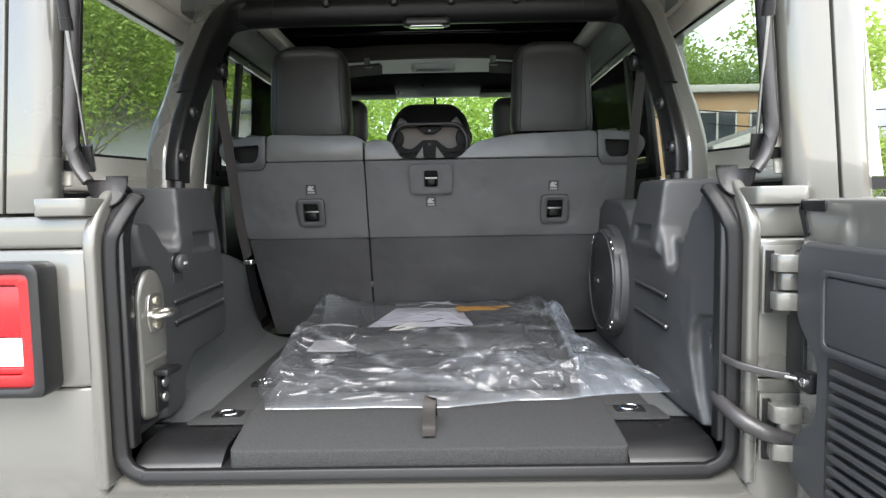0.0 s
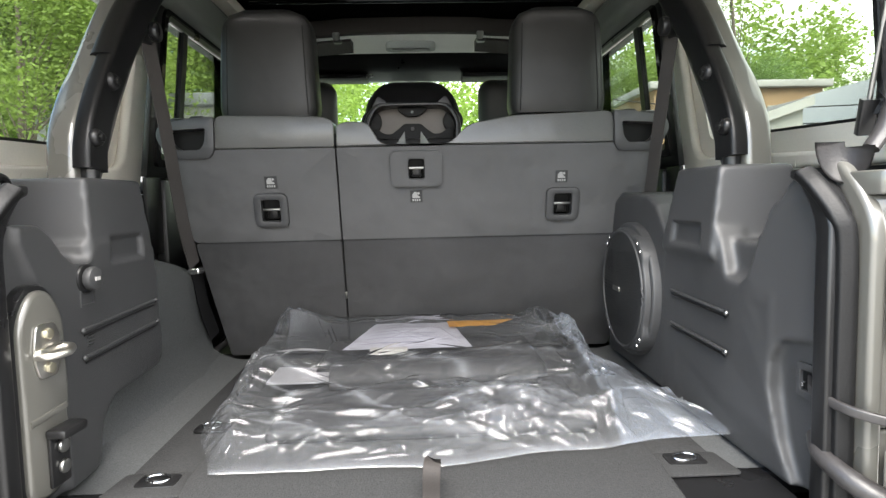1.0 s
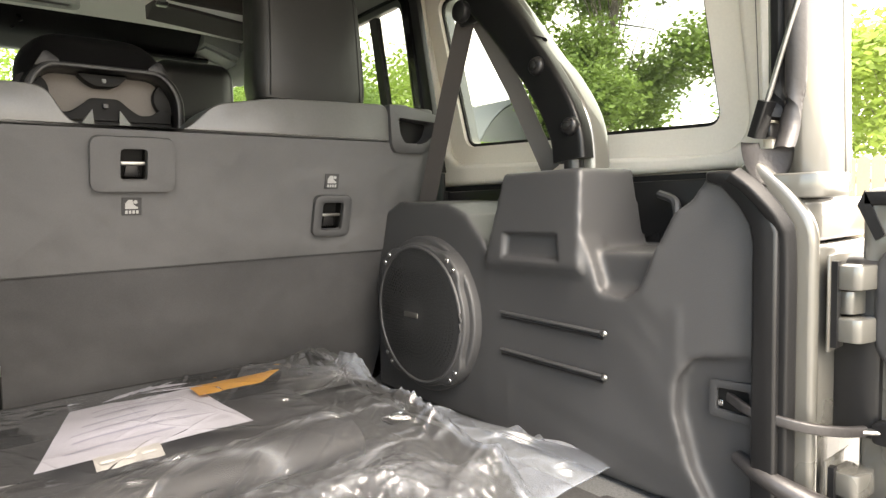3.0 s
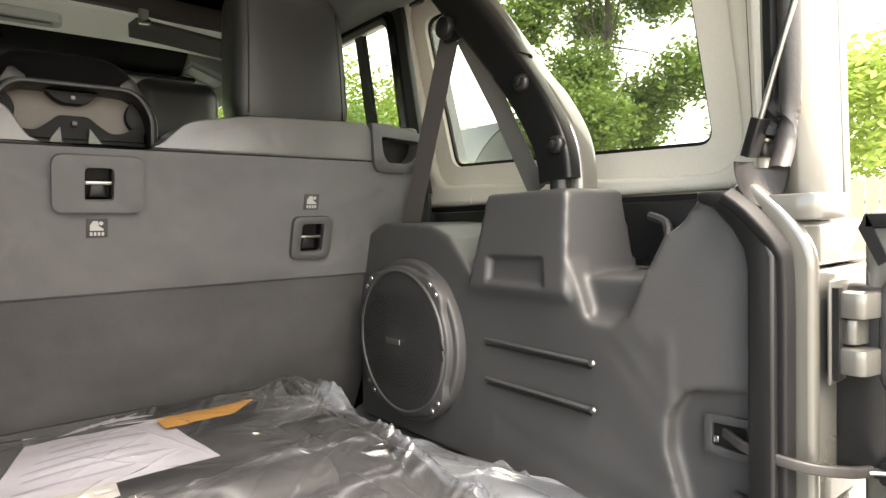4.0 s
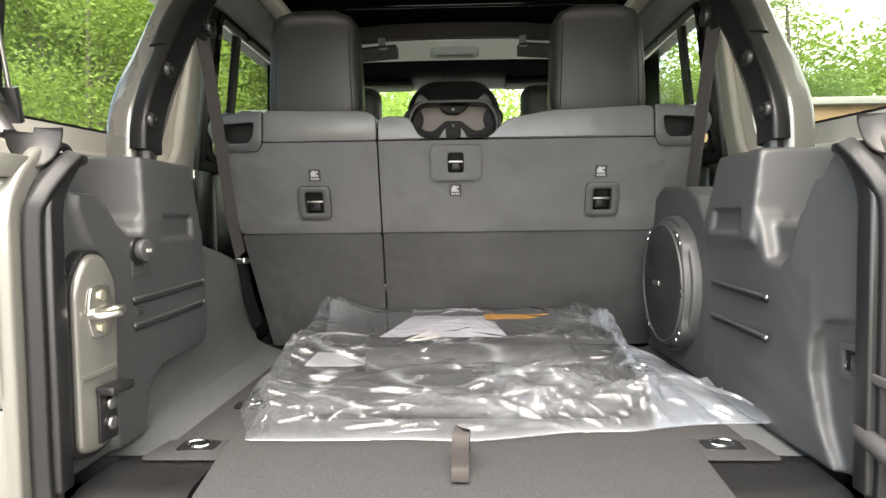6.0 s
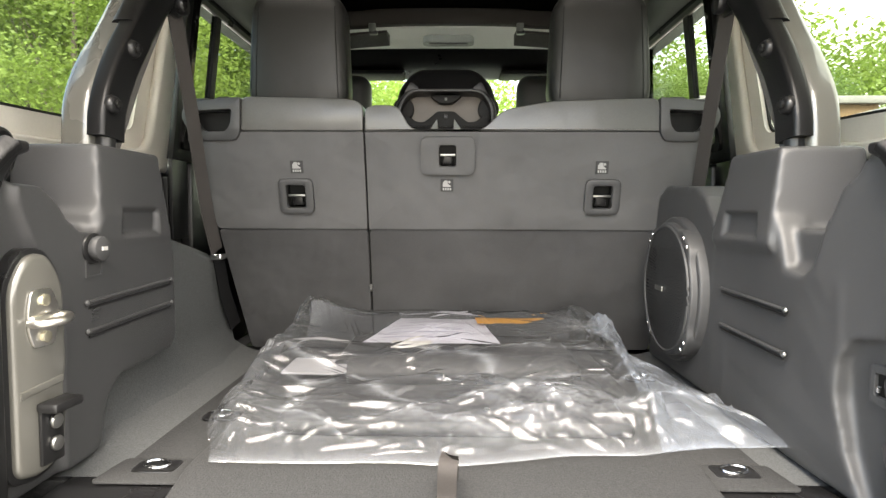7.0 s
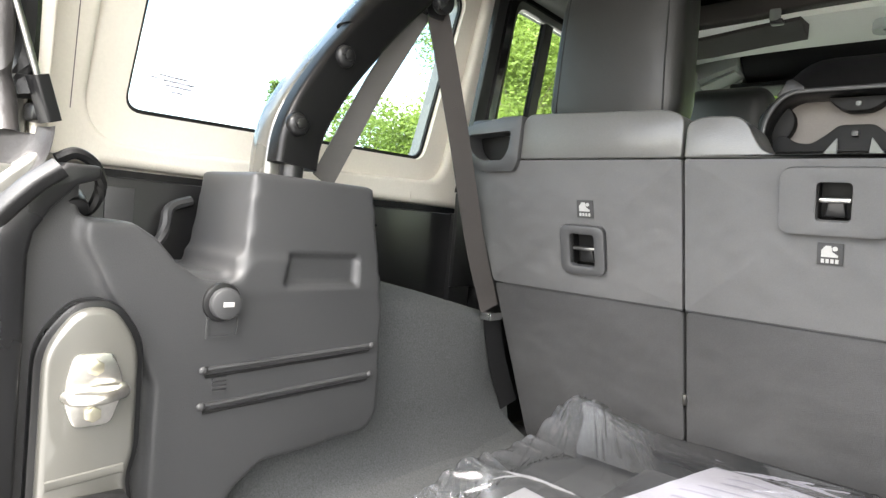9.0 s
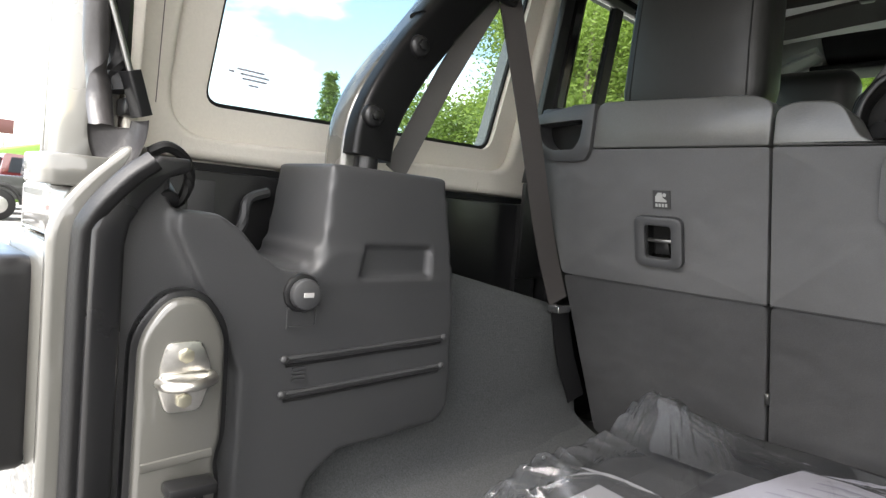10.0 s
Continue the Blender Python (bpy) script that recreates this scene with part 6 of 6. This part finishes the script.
def scatter(name, count, x0, x1, y0, y1, r0, r1, mat, label):
    rnd = random.Random(name)
    verts, faces = [], []
    for _ in range(count):
        x, y, r = rnd.uniform(x0, x1), rnd.uniform(y0, y1), rnd.uniform(r0, r1)
        k = len(verts)
        a = rnd.uniform(0, 3)
        for q in range(4):
            verts.append((x + r * math.cos(a + q * 1.57) * rnd.uniform(0.7, 1.2), y + r * math.sin(a + q * 1.57) * rnd.uniform(0.7, 1.2), 0.0))
        verts.append((x + r * rnd.uniform(-0.3, 0.3), y + r * rnd.uniform(-0.3, 0.3), 0.03 + r * rnd.uniform(0.5, 0.9)))
        faces += [(k + q, k + (q + 1) % 4, k + 4) for q in range(4)]
    me = bpy.data.meshes.new(name)
    me.from_pydata(verts, [], faces)
    me.materials.append(mat)
    return tagged(new(name, me), label, "gravel", kind="stuff")


scatter("gravel", 9000, -7.0, -0.9, -1.0, 7.0, 0.012, 0.035, STONE, "loose pale gravel stones on the ground")


def leaf_mass(centres, radius, count, size, seed, squash=0.8):
    """Leaf blades gathered in clumps; returns vertices and faces."""
    rnd = random.Random(seed)
    verts, faces = [], []
    for _ in range(count):
        c = rnd.choice(centres)
        d = Vector((rnd.gauss(0, 1), rnd.gauss(0, 1), rnd.gauss(0, 1))).normalized() * radius * (rnd.random() ** 0.45) * rnd.uniform(0.6, 1.1)
        d.z *= squash
        p = c + d
        a, t = rnd.uniform(0, 6.28), rnd.uniform(-0.9, 0.9)
        u = Vector((math.cos(a), math.sin(a), t)).normalized()
        w = u.cross(Vector((rnd.uniform(-1, 1), rnd.uniform(-1, 1), rnd.uniform(0.2, 1)))).normalized()
        s = size * rnd.uniform(0.6, 1.3)
        k = len(verts)
        verts += [tuple(p - u * s), tuple(p + w * s * 0.45), tuple(p + u * s), tuple(p - w * s * 0.45)]
        faces.append((k, k + 1, k + 2, k + 3))
    return verts, faces


def tree(x, y, h, r, seed, leaf, label, count=7000, size=0.13, trunk_share=0.35, conifer=False):
    rnd = random.Random(seed)
    t = thing("tree", (x, y, 0), label, "tree", "trees")
    b = nb()
    pts = [Vector((x + 0.1 * math.sin(k * 1.3 + seed), y + 0.1 * math.cos(k * 1.7 + seed), h * 0.9 * k / 6)) for k in range(7)]
    tube(b, pts, [0.014 * h * (1 - 0.85 * k / 6) + 0.015 for k in range(7)], 8, (1, 0, 0))
    centres = []
    if conifer:
        for k in range(16):
            zz = h * (0.16 + 0.82 * k / 15)
            rr = r * (1 - k / 15.5)
            for q in range(6):
                a = q * 1.047 + k * 0.5
                centres.append(Vector((x + rr * 0.75 * math.cos(a), y + rr * 0.75 * math.sin(a), zz - 0.1 * rr)))
        rad = 0.26 * r
    else:
        for k in range(26):
            a, e = rnd.uniform(0, 6.28), rnd.uniform(-0.45, 1.0)
            q = r * rnd.uniform(0.45, 1.0)
            zc = h * (trunk_share + (1 - trunk_share) * 0.48)
            c = Vector((x + q * math.cos(a) * math.cos(e * 1.2), y + q * math.sin(a) * math.cos(e * 1.2), zc + (h - zc) * 0.85 * math.sin(e * 1.45)))
            centres.append(c)
            s = Vector((x, y, h * rnd.uniform(0.25, 0.6)))
            tube(b, [s, (s + c) / 2 + Vector((0, 0, 0.15)), c], [0.0026 * h, 0.0014 * h, 0.0006 * h], 5, (0.3, 1, 0))
        rad = 0.50 * r
    part("trunk", b, BARK, t)
    v, f = leaf_mass(centres, rad, count, size, seed + 5)
    me = bpy.data.meshes.new("crown")
    me.from_pydata(v, [], f)
    me.materials.append(leaf)
    crown = new("crown", me)
    crown.parent = t
    crown.location = -t.location
    return t


tree(-8.0, 14.0, 8.5, 3.3, 11, LEAF, "broad green tree behind the lot", 70000, 0.055)
tree(-11.5, 17.0, 9.0, 3.6, 12, LEAF_DARK, "dark green leafy tree behind the lot", 50000, 0.065)
tree(-5.2, 18.5, 8.0, 3.0, 13, LEAF_LIGHT, "broad light green tree behind the lot", 40000, 0.065)
tree(-6.1, 10.2, 5.6, 2.1, 14, LEAF_LIGHT, "young light green tree near the car", 42000, 0.045)
tree(-23.0, 27.0, 7.5, 3.5, 15, LEAF_LIGHT, "light green tree in the far row", 6000, 0.16)
tree(-27.0, 25.0, 8.0, 3.8, 16, LEAF, "green tree in the far row", 6000, 0.16)
tree(-19.0, 29.0, 8.0, 3.6, 17, LEAF, "green tree in the far row", 6000, 0.16)
tree(-30.0, 20.5, 8.5, 1.9, 18, LEAF_DARK, "dark pointed conifer in the far row", 5000, 0.13, conifer=True)
tree(-31.5, 22.5, 7.5, 2.2, 19, LEAF_DARK, "dark pointed conifer in the far row", 5000, 0.13, conifer=True)
tree(-15.0, 26.0, 8.0, 3.4, 20, LEAF_LIGHT, "light green tree in the far row", 6000, 0.16)
tree(12.1, 9.9, 9.8, 2.1, 21, LEAF, "tall green tree beside the lot", 76000, 0.075, 0.12)
tree(19.5, 24.0, 5.8, 3.2, 22, LEAF, "round green tree behind the brick building", 42000, 0.06)
tree(13.5, 26.5, 6.4, 3.2, 23, LEAF_DARK, "green tree behind the brick building", 42000, 0.06)
tree(26.0, 22.0, 6.2, 3.4, 24, LEAF, "green tree behind the metal shed", 18000, 0.08)
tree(9.0, 27.5, 7.4, 3.4, 25, LEAF, "green tree behind the brick building", 42000, 0.06)
tree(17.0, 5.2, 5.0, 2.4, 26, LEAF_LIGHT, "light green tree over the board fence", 6000, 0.12)
tree(21.0, 8.0, 6.0, 2.8, 27, LEAF, "green tree over the board fence", 6000, 0.12)
tree(12.9, 25.0, 10.5, 1.2, 28, LEAF_LIGHT, "thin light tree beside the brick building", 3500, 0.06, 0.3)

tree(7.0, 9.6, 2.3, 0.9, 31, LEAF_LIGHT, "low bright green bush before the sheds", 9000, 0.04, 0.1)
tree(8.6, 10.4, 2.5, 0.9, 32, LEAF, "low green bush before the sheds", 9000, 0.04, 0.1)

# wooded bank ahead and all round, as one far mass of leaves
rnd = random.Random(3)
centres = []
for k in range(420):
    a = rnd.uniform(-0.62, 0.62)
    d = rnd.uniform(34, 52)
    centres.append(Vector((d * math.sin(a), d * math.cos(a), rnd.uniform(1.0, 10.5))))
v, f = leaf_mass(centres, 2.2, 130000, 0.19, 77)
me = bpy.data.meshes.new("far_woods")
me.from_pydata(v, [], f)
me.materials.append(LEAF_LIGHT)
tagged(new("far_woods", me), "bright green wooded bank ahead of the car", "woods", kind="stuff")
b = nb()
prism(b, [(18, -0.4), (34, 3.2), (60, 8.0), (60, -0.4)], "x", -30, 30)
lone("grass_bank", b, GRASS, "bright green grass bank ahead of the car", "bank", kind="structure")


def building(name, x0, x1, y0, y1, h, wall, label, windows, roof_mat, courses=0):
    t = thing(name, ((x0 + x1) / 2, (y0 + y1) / 2, 0), label, "building")
    part("wall", box(nb(), (x0, y0, -0.2), (x1, y1, h), 0.02), wall, t)
    part("roof", box(nb(), (x0 - 0.2, y0 - 0.2, h + 0.002), (x1 + 0.2, y1 + 0.2, h + 0.22), 0.03), roof_mat, t)
    for wx, wz, ww, wh in windows:
        w = part("window", box(nb(), (wx - 0.06, y0 - 0.05, wz - 0.06), (wx + ww + 0.06, y0 - 0.004, wz + wh + 0.06), 0.01), CONCRETE, t)
        part("pane", box(nb(), (wx, y0 - 0.06, wz), (wx + ww, y0 - 0.052, wz + wh)), DARK_GLASS, w)
        part("mullion", box(nb(), (wx + ww / 2 - 0.03, y0 - 0.075, wz), (wx + ww / 2 + 0.03, y0 - 0.062, wz + wh)), CONCRETE, w)
    return t


building("brick_building", 7.3, 12.6, 19.0, 25.0, 4.5, BRICK, "flat-roofed orange brick building behind the lot", [(7.7, 2.9, 1.1, 1.0), (9.3, 2.9, 1.1, 1.0), (10.9, 2.9, 1.1, 1.0)], CONCRETE)
building("white_trailer", -6.9, -3.6, 11.8, 15.2, 3.1, SIDING, "long white trailer building under the trees", [(-5.4, 1.0, 0.8, 0.7)], METAL_SHED)
building("grey_long_building", -80, -52, -14, 5, 3.4, METAL_SHED, "long low grey building across the road", [], METAL_SHED)
shed = thing("dark_lean_to", (5.4, 10.9, 0), "low pale lean-to with a dark sloping roof", "shed")
part("roof", prism(nb(), [(4.4, 2.05), (6.5, 2.75), (6.5, 2.87), (4.4, 2.17)], "y", 10.2, 11.8, 0.01), ROOFING, shed)
part("wall", prism(nb(), [(4.5, -0.1), (6.4, -0.1), (6.4, 2.71), (4.5, 2.08)], "y", 10.3, 11.7), CONCRETE, shed)
part("fascia", prism(nb(), [(4.4, 2.02), (6.5, 2.72), (6.5, 2.87), (4.4, 2.17)], "y", 10.15, 10.198), CONCRETE, shed)

hut = thing("metal_arch_shed", (11.6, 14.0, 0), "pale corrugated metal arch shed", "shed")
b = nb()
rows = []
for k in range(97):
    y = 12.0 + 5.5 * k / 96
    rr = 2.6 + 0.05 * math.sin(k * 1.57)
    rows.append([(11.6 + rr * math.cos(a), y, max(0, 4.0 / 2.6 * rr * math.sin(a))) for a in [math.pi * i / 24 for i in range(25)]])
add_faces(b, rows, closed=False)
bmesh.ops.recalc_face_normals(b, faces=b.faces[:])
part("corrugated_shell", b, METAL_SHED, hut)
part("end_wall", prism(nb(), [(11.6 + 2.55 * math.cos(math.pi * i / 24), 3.95 * math.sin(math.pi * i / 24)) for i in range(25)], "y", 12.05, 12.12), METAL_SHED, hut)
part("door", box(nb(), (10.9, 11.99, 0), (12.3, 12.045, 2.4), 0.01), DARK_GLASS, hut)

fence = thing("board_fence", (12.5, 5, 0), "tan wooden board fence along the lot", "fence")
for k in range(40):
    y = -2.0 + k * 0.235
    b = prism(nb(), [(y, 0.0), (y + 0.22, 0.0), (y + 0.22, 1.95), (y + 0.11, 2.03), (y, 1.95)], "x", 13.0, 13.025)
    part("board", b, FENCE, fence)
part("rail", box(nb(), (13.03, -2.0, 0.4), (13.09, 7.4, 0.5)), FENCE, fence)
part("rail", box(nb(), (13.03, -2.0, 1.5), (13.09, 7.4, 1.6)), FENCE, fence)


for z0, z1, y0 in ((3.05, 2.75, 12.0), (3.35, 3.20, 12.6)):
    lone("overhead_cable", tube(nb(), smooth_path([(3.0, y0, z0), (6.5, y0 + 0.6, (z0 + z1) / 2 - 0.18), (10.5, y0 + 1.0, z1)], 8), 0.014, 6), RUBBER, "thin black overhead cable before the brick building", "cable", "overhead cables")


def parked_car(name, x, y, turn, paint, label, pickup):
    """A parked vehicle; its tail looks along -x before turning."""
    t = thing(name, (0, 0, 0), label, "car", "parked cars")

    def put(nm, bm, mat, lab="", parent=None):
        return part(nm, bm, mat, parent or t, lab)
    body = prism(nb(), rounded([(-0.02, 0.55), (0.0, 1.12), (1.5, 1.16), (3.7, 1.14), (5.0, 1.05), (5.05, 0.55)], 0.08, 4), "y", -0.92, 0.92, 0.06, 3)
    bd = put("body", body, paint)
    if pickup:
        cab = prism(nb(), rounded([(1.75, 1.15), (1.85, 1.80), (3.05, 1.80), (3.75, 1.15)], 0.08, 4), "y", -0.78, 0.78, 0.05, 3)
    else:
        cab = prism(nb(), rounded([(0.05, 1.10), (0.12, 1.80), (3.05, 1.82), (3.75, 1.12)], 0.08, 4), "y", -0.78, 0.78, 0.05, 3)
    put("cab", cab, paint)
    a = 1.95 if pickup else 0.35
    for sy in (-1, 1):
        put("side_window", prism(nb(), [(a, 1.24), (a + 0.08, 1.70), (3.0, 1.70), (3.45, 1.24)], "y", sy * 0.775, sy * 0.790), DARK_GLASS)
        put("tail_light", box(nb(), (-0.05, sy * 0.88, 0.88), (0.02, sy * 0.70, 1.08), 0.015), BRIGHT_RED)
        for wx in (0.95, 4.05):
            w = put("wheel", disc(nb(), (wx, sy * 0.72, 0.40), (0, sy, 0), 0.40, 0.24, 28, 0.05), RUBBER)
            put("rim", disc(nb(), (wx, sy * 0.957, 0.40), (0, sy, 0), 0.22, 0.012, 20, 0.004), STEEL, parent=w)
            arch = [(wx + 0.56 * math.cos(q), 0.42 + 0.56 * math.sin(q)) for q in [math.pi * i / 14 for i in range(15)]]
            arch += [(wx + 0.46 * math.cos(q), 0.42 + 0.46 * math.sin(q)) for q in [math.pi * i / 14 for i in range(14, -1, -1)]]
            put("wheel_arch", prism(nb(), arch, "y", sy * 0.90, sy * 1.0, 0.01), SMOOTH_BLACK)
    put("rear_window", box(nb(), ((1.76 if pickup else 0.06), -0.6, 1.3), ((1.80 if pickup else 0.10), 0.6, 1.68)), DARK_GLASS)
    put("rear_bumper", box(nb(), (-0.14, -0.85, 0.50), (0.05, 0.85, 0.72), 0.04, 3), STEEL if pickup else SMOOTH_BLACK)
    put("number_plate", box(nb(), (-0.155, -0.16, 0.60), (-0.142, 0.16, 0.70), 0.003), WHITE_MARK, "plain white number plate")
    t.matrix_basis = pose(x, y, 0, 0, 0, turn) @ Matrix.Scale(1.1 if pickup else 1.0, 4)
    return t


parked_car("pickup_truck", -21.6, 2.85, 92, DARK_CAR, "dark parked pickup truck with red tail lights", True)
parked_car("pickup_truck", -25.2, 2.55, 92, RED_CAR, "dark red parked pickup truck on the gravel", True)
parked_car("pickup_truck", -28.8, 2.25, 92, DARK_CAR, "black parked pickup truck in the row", True)
parked_car("station_wagon", -33.5, 1.2, 92, SILVER_CAR, "silver parked estate car in the row", False)
parked_car("estate_car", -9.6, 0.15, 180, WHITE_CAR, "white parked car near the grey car", False)

board = thing("billboard", (-45, 7, 0), "dark red billboard with a white shape on posts", "billboard")
for yy in (6.5, 7.6):
    part("post", tube(nb(), [(-45, yy, 0), (-45, yy, 3.9)], 0.10, 10, (1, 0, 0)), STEEL, board)
part("panel", box(nb(), (-45.1, 6.0, 3.7), (-44.9, 8.1, 4.55), 0.03), SIGN_RED, board)
part("white_shape", box(nb(), (-44.89, 6.1, 3.74), (-44.87, 7.2, 4.05), 0.01), WHITE_MARK, board)
bank = lone("grass_verge", prism(nb(), [(2.0, -0.1), (4.5, 2.0), (8, 3.0), (20, 3.2), (23, -0.1)], "x", -44, -36, 0.2), GRASS, "yellow-green grass verge across the road", "verge", kind="structure")
